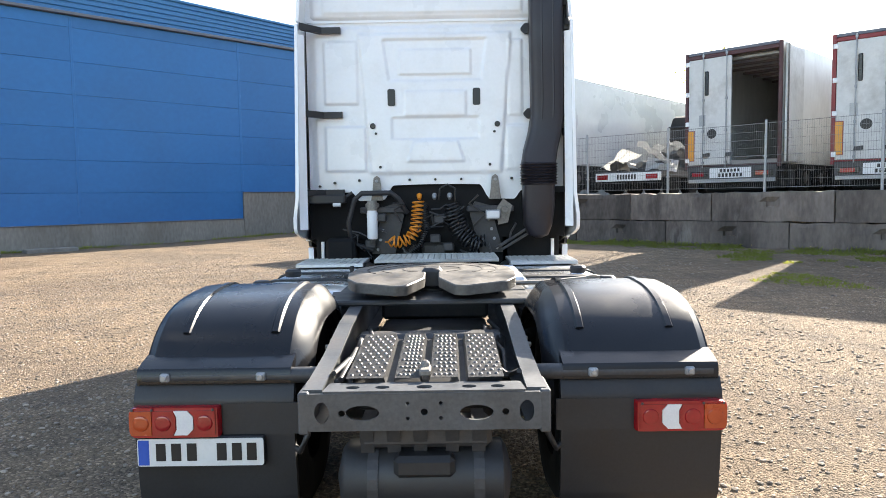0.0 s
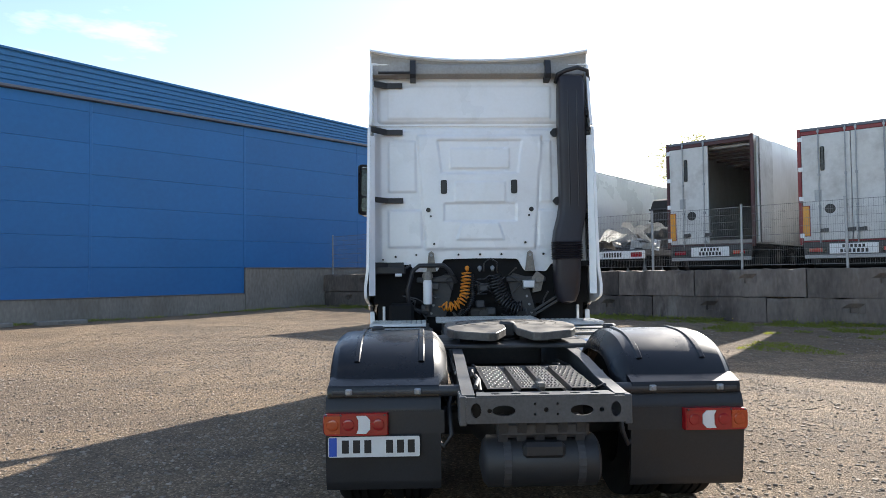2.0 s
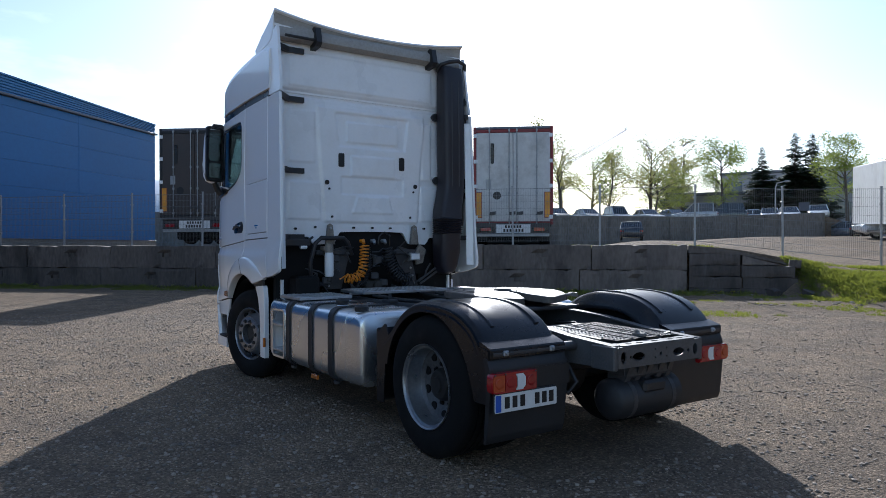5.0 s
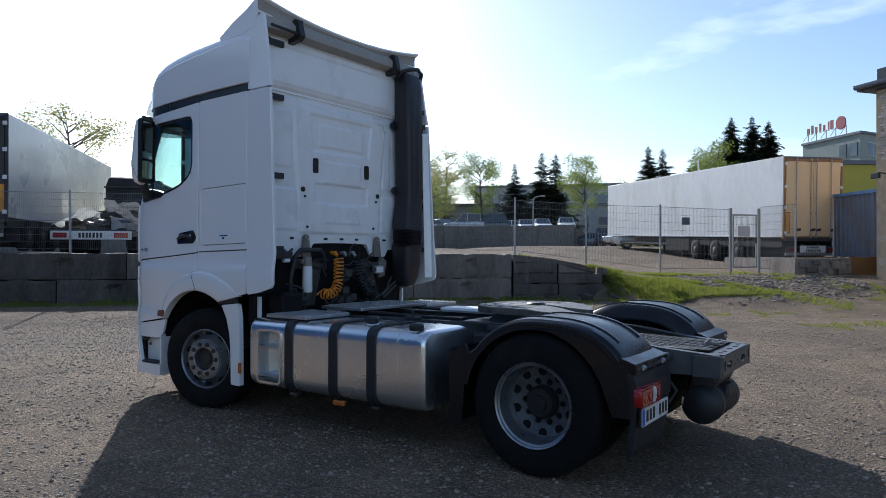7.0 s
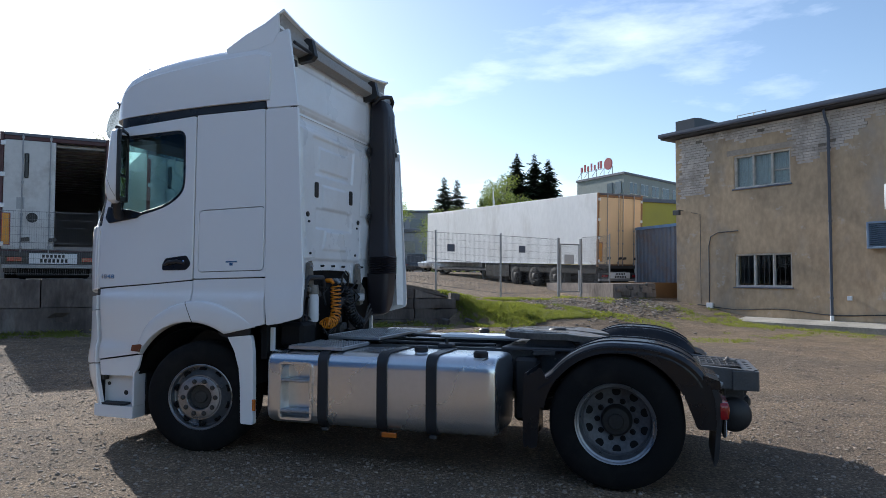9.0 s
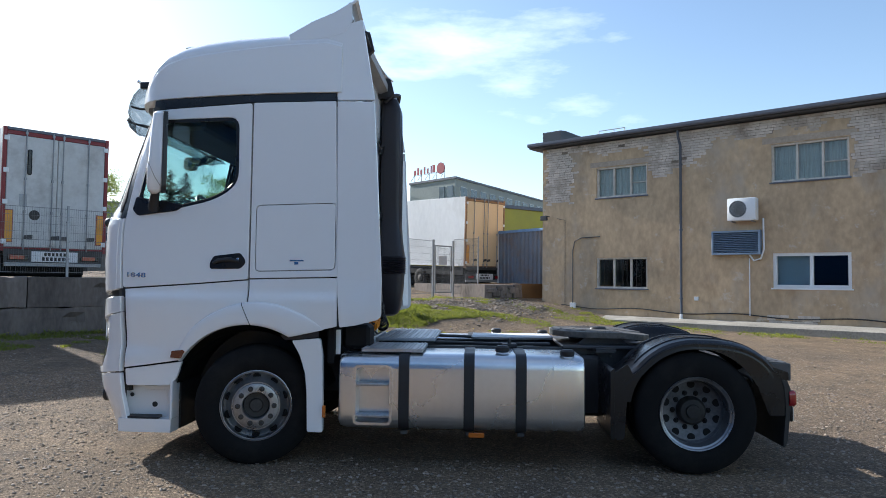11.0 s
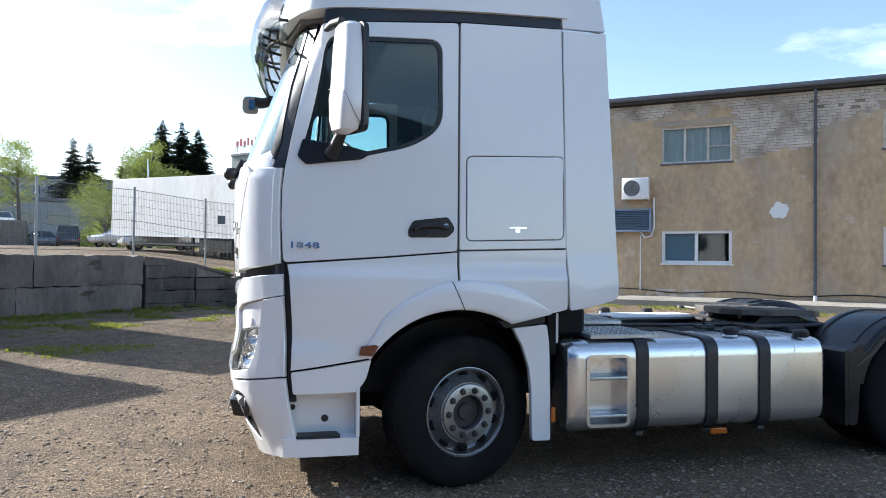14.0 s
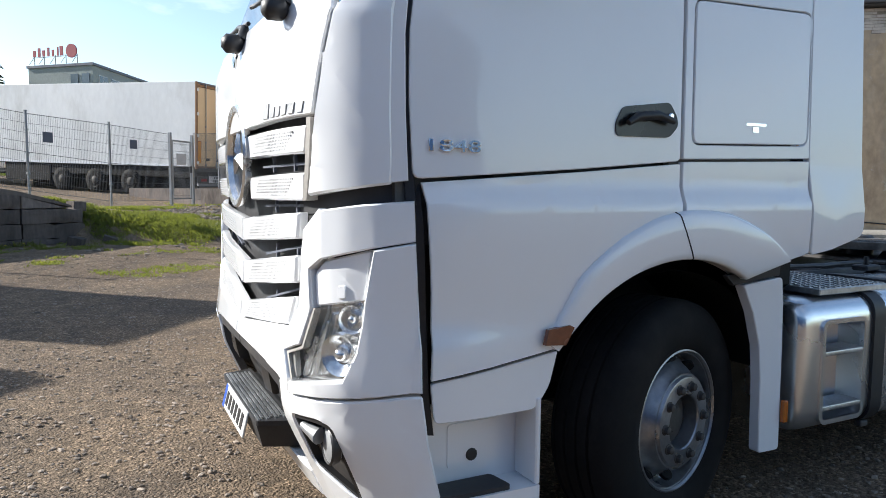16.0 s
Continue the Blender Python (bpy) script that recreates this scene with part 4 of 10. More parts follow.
        part("pipe_foot", bm, PVC, dp, "white pipe foot")
    # cable at the foot and conduits
    bm = bmesh.new()
    tube(bm, [(x0 + k * 0.5, 0.03, 0.55 + 0.05 * math.sin(k * 0.9) - 0.012 * k + 0.012 * k * (k / 59)) for k in range(58)], 0.018, 6)
    part("cable", bm, BLACK, house)
    bm = bmesh.new()
    tube(bm, [(12.0, 0.03, 0.55), (12.0, 0.03, 2.7), (11.9, 0.05, 3.05), (11.6, 0.06, 3.18), (10.8, 0.06, 3.2)], 0.022, 8)
    tube(bm, [(12.35, 0.03, 0.6), (12.35, 0.03, 3.9), (12.7, 0.05, 3.98)], 0.012, 6)
    part("conduit", bm, STEEL_DARK, house)
    bm = bmesh.new()
    tube(bm, [(5.35, 0.03, 0.4), (5.35, 0.03, 2.3)], 0.02, 8)
    tube(bm, [(4.9, 0.06, 3.6), (4.88, 0.08, 2.6), (4.98, 0.08, 2.28), (5.2, 0.08, 2.22), (5.36, 0.05, 2.45)], 0.03, 8)
    part("hose", bm, PVC, house, "white cooling hose", 50)
    bm = bmesh.new()
    box(bm, (11.85, 0.0, 0.45), (12.1, 0.09, 0.65), 0.01)
    part("junction_box", bm, PVC, house)
    bm = bmesh.new()
    box(bm, (7.05, 0.0, 0.86), (7.2, 0.05, 1.0), 0.01)
    part("junction_box", bm, PVC, house)
    bm = bmesh.new()
    pts = []
    for k in range(44):
        a = k * math.tau / 44
        r = 0.27 * (1 + 0.25 * noise.noise((math.cos(a) * 1.6, math.sin(a) * 1.6, 4)) + 0.22 * noise.noise((math.cos(a) * 4.5, math.sin(a) * 4.5, 9)))
        pts.append((1.0 + r * math.cos(a) * 0.95, 3.07 + r * math.sin(a)))
    prism(bm, pts, "y", -0.02, 0.006)
    part("plaster_patch", bm, PVC, house, "round white filler patch")
    bm = bmesh.new()
    box(bm, (x0, 0.0, -0.5), (x1, 0.03, 0.22), 0.01)
    part("wall_plinth", bm, PLINTH, house)
    bm = bmesh.new()
    prism(bm, [(0.03, -0.3), (1.05, -0.3), (1.05, 0.12), (0.95, 0.16), (0.03, 0.22)], "x", x0, x1 + 0.3)
    part("apron", bm, mat("pale_apron_concrete", (0.30, 0.28, 0.245), 0.9, dark=0.6, light=1.15, scale=1.2, fine=18, bump=0.003), house, "pale concrete apron along the wall")
    # floodlight on a bracket
    bm = bmesh.new()
    tube(bm, [(13.1, 0.0, 4.08), (13.1, 0.28, 4.1), (13.1, 0.38, 4.0)], 0.02, 6)
    box(bm, (12.96, 0.34, 3.9), (13.24, 0.46, 4.08), 0.01)
    part("floodlight", bm, STEEL_DARK, house)
    return house


build_house()


def wall_pose(u, out, z):
    return pose(BLD.x, BLD.y, BLD.z, 0, 0, BLD_ROT) @ pose(u, out, z)


def build_ac():
    ac = thing("air_conditioner", "white outdoor air-conditioner unit on the ochre wall", "air conditioner", m=wall_pose(5.47, 0.12, 3.53) @ Matrix.Diagonal((0.9, 0.9, 0.9, 1)))
    bm = bmesh.new()
    box(bm, (-0.5, 0.0, 0.0), (0.5, 0.36, 0.82), 0.03, 2)
    part("casing", bm, PVC, ac, smooth=40)
    bm = bmesh.new()
    lathe(bm, [(0.355, 0.31), (0.375, 0.31), (0.375, 0.29), (0.362, 0.28)], 28, "y", (0.12, 0, 0.42))
    for k in range(9):
        lathe(bm, [(0.372, 0.03 * k + 0.018), (0.378, 0.03 * k + 0.022), (0.372, 0.03 * k + 0.026)], 24, "y", (0.12, 0, 0.42))
    part("fan_guard", bm, GALV, ac)
    bm = bmesh.new()
    lathe(bm, [(0.363, 0.29), (0.366, 0.02)], 24, "y", (0.12, 0, 0.42))
    part("fan_opening", bm, GUTTER, ac)
    for x in (-0.36, 0.36):
        bm = bmesh.new()
        box(bm, (x - 0.02, -0.12, -0.05), (x + 0.02, 0.34, -0.003), 0.004)
        part("bracket", bm, GALV, ac)
    vent = thing("louvred_vent", "blue-grey louvred metal vent on the ochre wall", "vent", m=wall_pose(5.75, 0.0, 2.42))
    bm = bmesh.new()
    for a, c in (((-0.78, 0, 0), (-0.72, 0.2, 0.8)), ((0.72, 0, 0), (0.78, 0.2, 0.8)), ((-0.72, 0, 0), (0.72, 0.2, 0.06)), ((-0.72, 0, 0.74), (0.72, 0.2, 0.8))):
        box(bm, a, c, 0.006)
    part("vent_frame", bm, BLUE_GRILLE, vent)
    # near-black sheet paints the shade between the slats
    bm = bmesh.new()
    box(bm, (-0.72, 0.0, 0.06), (0.72, 0.03, 0.74))
    part("backing", bm, ROOM_DARK, vent)
    for k in range(11):
        bm = bmesh.new()
        z = 0.08 + k * 0.06
        prism(bm, [(0.05, z + 0.055), (0.07, z + 0.062), (0.19, z + 0.012), (0.17, z)], "x", -0.72, 0.72)
        part("slat", bm, BLUE_GRILLE, vent)


build_ac()


# ---- tractor unit: cab ----
truck = thing("tractor_unit", "white two-axle tractor unit with high sleeper cab, parked without trailer", "truck")

# plan of the cab's skin from the middle of the front round to the side
PLAN = [(0.0, 5.085), (0.3, 5.083), (0.6, 5.076), (0.85, 5.048), (0.98, 5.003), (1.07, 4.938), (1.135, 4.858), (1.185, 4.76), (1.218, 4.64), (1.24, 4.48), (1.25, 4.3), (1.25, 2.2)]
PLAN_S = [0.0]
for (pa, pb), (pc, pd) in zip(PLAN, PLAN[1:]):
    PLAN_S.append(PLAN_S[-1] + math.hypot(pc - pa, pd - pb))
FRONT_DY = [(0.2, -0.17), (0.4, -0.09), (0.6, 0.0), (0.77, 0.03), (1.0, 0.0), (1.42, 0.0), (1.44, 0.004), (1.7, 0.016), (2.03, 0.012), (2.12, -0.02), (2.25, -0.07), (2.81, -0.28), (3.05, -0.36), (3.3, -0.44)]


def s_of_y(y):
    for i in range(len(PLAN) - 1):
        if PLAN[i][1] >= y >= PLAN[i + 1][1]:
            t = (PLAN[i][1] - y) / max(1e-6, PLAN[i][1] - PLAN[i + 1][1])
            return PLAN_S[i] + t * (PLAN_S[i + 1] - PLAN_S[i])
    return PLAN_S[-1]


def s_of_x(x):
    for i in range(len(PLAN) - 1):
        if PLAN[i][0] <= x <= PLAN[i + 1][0]:
            t = (x - PLAN[i][0]) / max(1e-6, PLAN[i + 1][0] - PLAN[i][0])
            return PLAN_S[i] + t * (PLAN_S[i + 1] - PLAN_S[i])
    return PLAN_S[-1]


def plan_at(s):
    s = abs(s)
    for i in range(len(PLAN) - 1):
        if s <= PLAN_S[i + 1] or i == len(PLAN) - 2:
            t = (s - PLAN_S[i]) / (PLAN_S[i + 1] - PLAN_S[i])
            (x0, y0), (x1, y1) = PLAN[i], PLAN[i + 1]
            return x0 + t * (x1 - x0), y0 + t * (y1 - y0)


def skin(side, out=0.0):
    """Map (s, z, depth) onto the cab's skin on one side (-1 left, 1 right)."""
    def f(s, z, d):
        sg = side * (1 if s >= 0 else -1)
        x, y = plan_at(s)
        x2, y2 = plan_at(abs(s) + 0.01)
        tx, ty = x2 - x, y2 - y
        k = math.hypot(tx, ty)
        nx, ny = -ty / k, tx / k
        w = smooth01(4.42, 4.98, y)
        y += lerp(FRONT_DY, z) * w
        x -= lerp([(1.5, 0.0), (3.1, 0.018), (3.3, 0.03)], z)
        x += 0.020 * smooth01(0.985, 0.915, z) * smooth01(4.22, 4.66, y) * smooth01(4.75, 4.735, y)
        x += 0.024 * smooth01(1.465, 1.395, z) * smooth01(0.95, 1.33, z) * smooth01(4.95, 4.6, y)
        dd = d - out
        return (sg * (x - nx * dd), y - ny * dd, z)
    return f


def side_panel(name, pts, side, holes=(), mat_=None, out=0.0, thick=0.025, step=0.12, chamfer=0.0045, label="", parent=None, r=0.0):
    """A skin panel from an outline in (y, z)."""
    conv = [(s_of_y(y), z) for y, z in (rounded(pts, r) if r else pts)]
    hs = [[(s_of_y(y), z) for y, z in h] for h in holes]
    bm = sheet(conv, hs, skin(side, out), thick, step, chamfer)
    return part(name, bm, mat_ or WHITE, parent or truck, label, 32)


def front_panel(name, pts, mat_=None, out=0.0, thick=0.025, step=0.10, chamfer=0.007, label="", parent=None, r=0.0, holes=(), side=-1):
    """A skin panel from an outline in (x, z); x < 0 is the driver's left-hand side of the truck."""
    def cv(q):
        return [(math.copysign(s_of_x(abs(x)), -x), z) for x, z in q]
    bm = sheet(cv(rounded(pts, r) if r else pts), [cv(h) for h in holes], skin(side, out), thick, step, chamfer)
    return part(name, bm, mat_ or WHITE, parent or truck, label, 32)


def plate(name, pts, side, mat_=None, out=0.0, thick=0.03, step=0.05, chamfer=0.008, label="", parent=None, r=0.0, holes=()):
    """A skin panel from an outline in (run along the skin from the middle of the front, height)."""
    bm = sheet(rounded(pts, r) if r else pts, holes, skin(side, out), thick, step, chamfer)
    return part(name, bm, mat_ or WHITE, parent or truck, label, 32)


def arc(cy, cz, r, a0, a1, n):
    return [(cy + r * math.cos(radians(a0 + (a1 - a0) * i / n)), cz + r * math.sin(radians(a0 + (a1 - a0) * i / n))) for i in range(n + 1)]


WY = 3.60     # front axle
RY = -0.12    # rear axle
WIN = rounded([(3.742, 2.962), (4.475, 2.935), (4.545, 2.86), (4.672, 2.17), (4.62, 2.13), (4.33, 2.15), (3.93, 2.245), (3.735, 2.38)], [0.10, 0.05, 0.05, 0.06, 0.05, 0.06, 0.2, 0.12], 5)


def build_cab_side(side):
    tag = side < 0
    door = side_panel("door", [(3.632, 1.567), (4.12, 1.527), (4.748, 1.484), (4.755, 1.80), (4.752, 2.12), (4.79, 2.62), (4.842, 2.90), (4.715, 3.005), (3.632, 3.082)], side, [WIN],
                      label="white cab door with black-framed window", r=[0.02, 0, 0.03, 0, 0, 0, 0.09, 0.09, 0.03])
    # black window mask and pane
    inner = rim_inset(WIN, 0.028)
    seal = sheet([(s_of_y(y), z) for y, z in WIN], [[(s_of_y(y), z) for y, z in inner]], skin(side, -0.006), 0.02, 0.12, 0.003)
    part("window_seal", seal, BLACK_SATIN, door, "black rubber window seal", 30)
    side_panel("mirror_base", [(4.20, 2.19), (4.27, 2.145), (4.62, 2.105), (4.685, 2.16), (4.668, 2.27), (4.52, 2.25), (4.34, 2.225)], side, mat_=BLACK_SATIN, out=0.016, thick=0.05, parent=door, r=0.02, step=0.03, chamfer=0.004)
    pane = sheet([(s_of_y(y), z) for y, z in inner], [], skin(side, -0.014), 0.005, 0.12, 0.0)
    pn = part("pane", pane, CAB_GLASS, door, "tinted side window pane", 30)
    pn.visible_shadow = False
    # quarter bar between the fixed front glass and the sliding pane
    bar = sheet([(s_of_y(y), z) for y, z in ((4.475, 2.20), (4.50, 2.20), (4.44, 2.93), (4.415, 2.93))], [], skin(side, -0.008), 0.02, 0.2, 0.002)
    part("window_bar", bar, BLACK_SATIN, door)
    # recessed grip
    grip = side_panel("door_handle", [(3.66, 1.735), (3.655, 1.70), (3.70, 1.655), (3.96, 1.652), (3.965, 1.70), (3.93, 1.762), (3.70, 1.79)], side, mat_=BLACK_SATIN, out=0.006, thick=0.05, step=0.0, parent=door, r=0.02,
                      label="black moulded door handle")
    bm = bmesh.new()
    f = skin(side, 0.03)
    pts = [f(s_of_y(y), z, 0) for y, z in ((3.70, 1.715), (3.78, 1.735), (3.88, 1.725), (3.925, 1.70))]
    tube(bm, pts, [0.012, 0.018, 0.018, 0.012], 8)
    part("pull_bar", bm, BLACK, grip, smooth=50)
    bm = bmesh.new()
    c = f(s_of_y(3.715), 1.735, 0.0)
    lathe(bm, [(-0.015, 0.013), (0.0, 0.013), (0.004, 0.009)] if side > 0 else [(0.015, 0.013), (0.0, 0.013), (-0.004, 0.009)], 12, "x", c)
    part("lock_cylinder", bm, CHROME, grip)
    # sleeper panel with stowage flap
    flap_o = rounded([(2.885, 1.65), (3.575, 1.632), (3.575, 2.20), (2.885, 2.222)], 0.045, 4)
    side_panel("sleeper_panel", [(2.868, 1.595), (3.618, 1.575), (3.618, 3.085), (2.905, 3.098)], side, [flap_o], r=0.012)
    flap = side_panel("stowage_flap", rim_inset(flap_o, 0.006), side, label="flush stowage flap", out=0.002)
    bm = bmesh.new()
    f = skin(side, 0.004)
    for y0, y1, z0, z1 in ((3.155, 3.275, 1.722, 1.734), (3.20, 3.235, 1.695, 1.718)):
        q = [f(s_of_y(y), z, 0) for y, z in ((y0, z0), (y1, z0), (y1, z1), (y0, z1))]
        q2 = [f(s_of_y(y), z, 0.008) for y, z in ((y0, z0), (y1, z0), (y1, z1), (y0, z1))]
        loft(bm, [q, q2])
    part("badge", bm, CHROME, flap, "small chrome badge")
    # lower skin: below the door, with the wheel arch
    a = arc(WY + 0.02, 0.49, 0.695, 31, 90, 12)
    low_front = [(3.632, 1.557), (4.10, 1.518), (4.722, 1.473), (4.712, 1.40), (4.692, 1.10), (4.686, 0.805), (4.19, 0.878)] + [q for q in a[1:] if q[1] > 0.89]
    low_front = [(y, z) for y, z in low_front]
    low_front[-1] = (3.632, 1.184)
    side_panel("lower_door_panel", low_front, side, step=0.035, label="white panel under the door with wheel arch")
    side_panel("entry_skirt", [(4.684, 0.792), (4.19, 0.864), (4.225, 0.735), (4.285, 0.658), (4.681, 0.652)], side, r=[0.01, 0.01, 0.03, 0.03, 0.02], out=-0.012)
    b = arc(WY + 0.02, 0.49, 0.695, 91, 121, 8)
    low_rear = [(3.618, 1.565), (3.618, 1.184)] + b[1:] + [(3.20, 1.105), (2.90, 1.168), (2.862, 1.18), (2.868, 1.585)]
    side_panel("sleeper_skirt", low_rear, side, step=0.035)
    # raised arch lip
    bm = bmesh.new()
    f = skin(side)
    rings = []
    crest = [(0, (4.262, 0.885)), (8, (4.11, 1.152)), (14, (3.945, 1.272)), (20, (3.765, 1.352)), (26, (3.58, 1.382)), (31, (3.37, 1.366)), (36, (3.14, 1.278)), (40, (2.975, 1.158))]
    cr_y, cr_z = [(i, p[0]) for i, p in crest], [(i, p[1]) for i, p in crest]
    for i in range(41):
        t = radians(33 + 88 * min(i, 34) / 34)
        iy, iz = WY + 0.02 + 0.692 * math.cos(t), 0.49 + 0.692 * math.sin(t)
        if i > 34:
            k = (i - 34) / 6
            iy, iz = iy + (2.978 - iy) * k, iz + (1.146 - iz) * k
        # outer crest of the flare, eased between its stations
        oy = sum(lerp(cr_y, i + d) for d in (-1.5, 0, 1.5)) / 3
        oz = sum(lerp(cr_z, i + d) for d in (-1.5, 0, 1.5)) / 3
        hgt = 0.030 * smooth01(-3, 5, i) * (1 - 0.85 * smooth01(33, 40, i))
        ring = []
        for q, e in ((0.0, -0.02), (0.0, 0.75), (0.03, 1.0), (0.15, 1.05), (0.6, 0.92), (0.90, 0.80), (0.955, 0.62), (0.985, 0.22), (1.0, -0.03)):
            ring.append(f(s_of_y(iy + (oy - iy) * q), iz + (oz - iz) * q, -hgt * e))
        ring.append(f(s_of_y(iy), iz, 0.05))
        rings.append(ring)
    loft(bm, rings)
    arch = part("wheel_arch", bm, WHITE, truck, "raised white wheel-arch lip", 50)
    cut = min(rings, key=lambda r: abs(sum(p[1] for p in r[1:9]) / 8 - 3.625))
    bm = bmesh.new()
    tube(bm, cut[1:9], 0.0032, 6)
    part("arch_seam", bm, BLACK, arch)
    side_panel("arch_underline", [(3.02, 1.085), (3.30, 1.055), (3.35, 1.10), (3.20, 1.118), (3.02, 1.14)], side, mat_=BLACK, out=-0.01)
    # side marker
    side_panel("side_marker", [(4.262, 0.955), (4.275, 0.90), (4.185, 0.893), (4.15, 0.955), (4.17, 0.965)], side, mat_=mat("dark_amber_marker", (0.16, 0.045, 0.02), 0.25, coat=0.5), out=0.03, thick=0.02, step=0.0, chamfer=0.004)
    # white flap behind the front wheel
    pts = [(3.245, 1.055), (3.175, 0.93), (3.128, 0.78), (3.112, 0.62), (3.104, 0.295), (2.972, 0.293), (2.978, 0.75), (2.985, 0.95), (3.005, 1.078)]
    side_panel("spray_flap", pts, side, thick=0.05, out=-0.004, step=0.2, r=[0.01, 0, 0, 0, 0.02, 0.02, 0, 0, 0.02], label="white spray flap behind the front wheel")
    bm = bmesh.new()
    box(bm, (side * 1.255 - 0.012, 2.945, 0.42), (side * 1.255 + 0.012, 2.972, 0.52), 0.004)
    part("side_reflector", bm, AMBER, truck, "amber side reflector")
    # fairing wing behind the cab
    wing = [(2.842, 1.168), (2.70, 1.19), (2.488, 1.245), (2.49, 1.56), (2.575, 3.092), (2.893, 3.092), (2.868, 1.57)]
    w = side_panel("side_fairing", wing, side, out=0.0, thick=0.03, step=0.2, r=[0.02, 0, 0.05, 0, 0.01, 0.01, 0], label="white side fairing behind the cab")
    bm = bmesh.new()
    ring = [[(side * (1.22 - t * 0.06), 2.52 + t * 0.06 + 0.05 * (z - 1.3) / 1.8, z) for t in (0.0, 0.55, 1.0)] for z in (1.27, 1.8, 2.4, 3.0)]
    for r0, r1 in zip(ring, ring[1:]):
        for k in range(2):
            bm.faces.new([bm.verts.new(v) for v in (r0[k], r0[k + 1], r1[k + 1], r1[k])])
    bmesh.ops.remove_doubles(bm, verts=bm.verts, dist=1e-4)
    bmesh.ops.solidify(bm, geom=bm.faces[:], thickness=0.006)
    part("inner_flange", bm, WHITE_REAR, w, smooth=60)
    # roof-side fairing from the black stripe to the tip
    top = [(2.575, 3.108), (2.893, 3.108), (2.938, 3.602), (3.115, 3.686), (2.90, 3.75), (2.69, 3.812), (2.672, 3.70)]
    side_panel("roof_side_fairing", top, side, out=-0.008, thick=0.03, step=0.15, r=0.012)
    # black stripe under the high roof
    side_panel("roof_stripe", [(2.90, 3.105), (3.63, 3.092), (4.46, 3.03), (4.58, 2.99), (4.66, 3.05), (4.58, 3.112), (3.63, 3.172), (2.91, 3.186)], side, mat_=BLACK_SATIN, out=-0.014, thick=0.03)
    # black screen pillar
    plate("pillar_seal", [(1.25, 2.06), (1.44, 2.06), (1.44, 2.9), (1.36, 3.06), (1.10, 3.06), (1.12, 2.9), (1.20, 2.5)], side, mat_=BLACK, out=-0.03, thick=0.02)
    plate("screen_pillar", [(1.232, 2.09), (1.322, 2.09), (1.312, 2.2), (1.255, 2.65), (1.20, 2.93), (1.185, 3.04), (1.07, 3.04), (1.083, 2.92), (1.12, 2.65), (1.238, 2.25)], side, mat_=BLACK_SATIN, out=-0.008, thick=0.03, chamfer=0.004)
    # brackets between wing and rear wall
    for z in ((3.605, 3.08, 2.315, 1.60) if tag else (3.25, 3.08, 2.30, 1.60)):
        bm = bmesh.new()
        w0, w1 = side * (1.17 if z > 3.2 else 1.195), side * (0.86 if tag else 1.10)
        w2 = 2.70 if z > 3.5 else 2.60
        prism(bm, [(w0, w2), (w0, w2 + 0.06), (side * 1.06, 2.835), (w1, 2.835), (w1, 2.795), (side * 1.03, 2.795)], "z", z - 0.028, z + 0.028)
        part("bracket", bm, BLACK, truck)


for sd in (-1, 1):
    build_cab_side(sd)


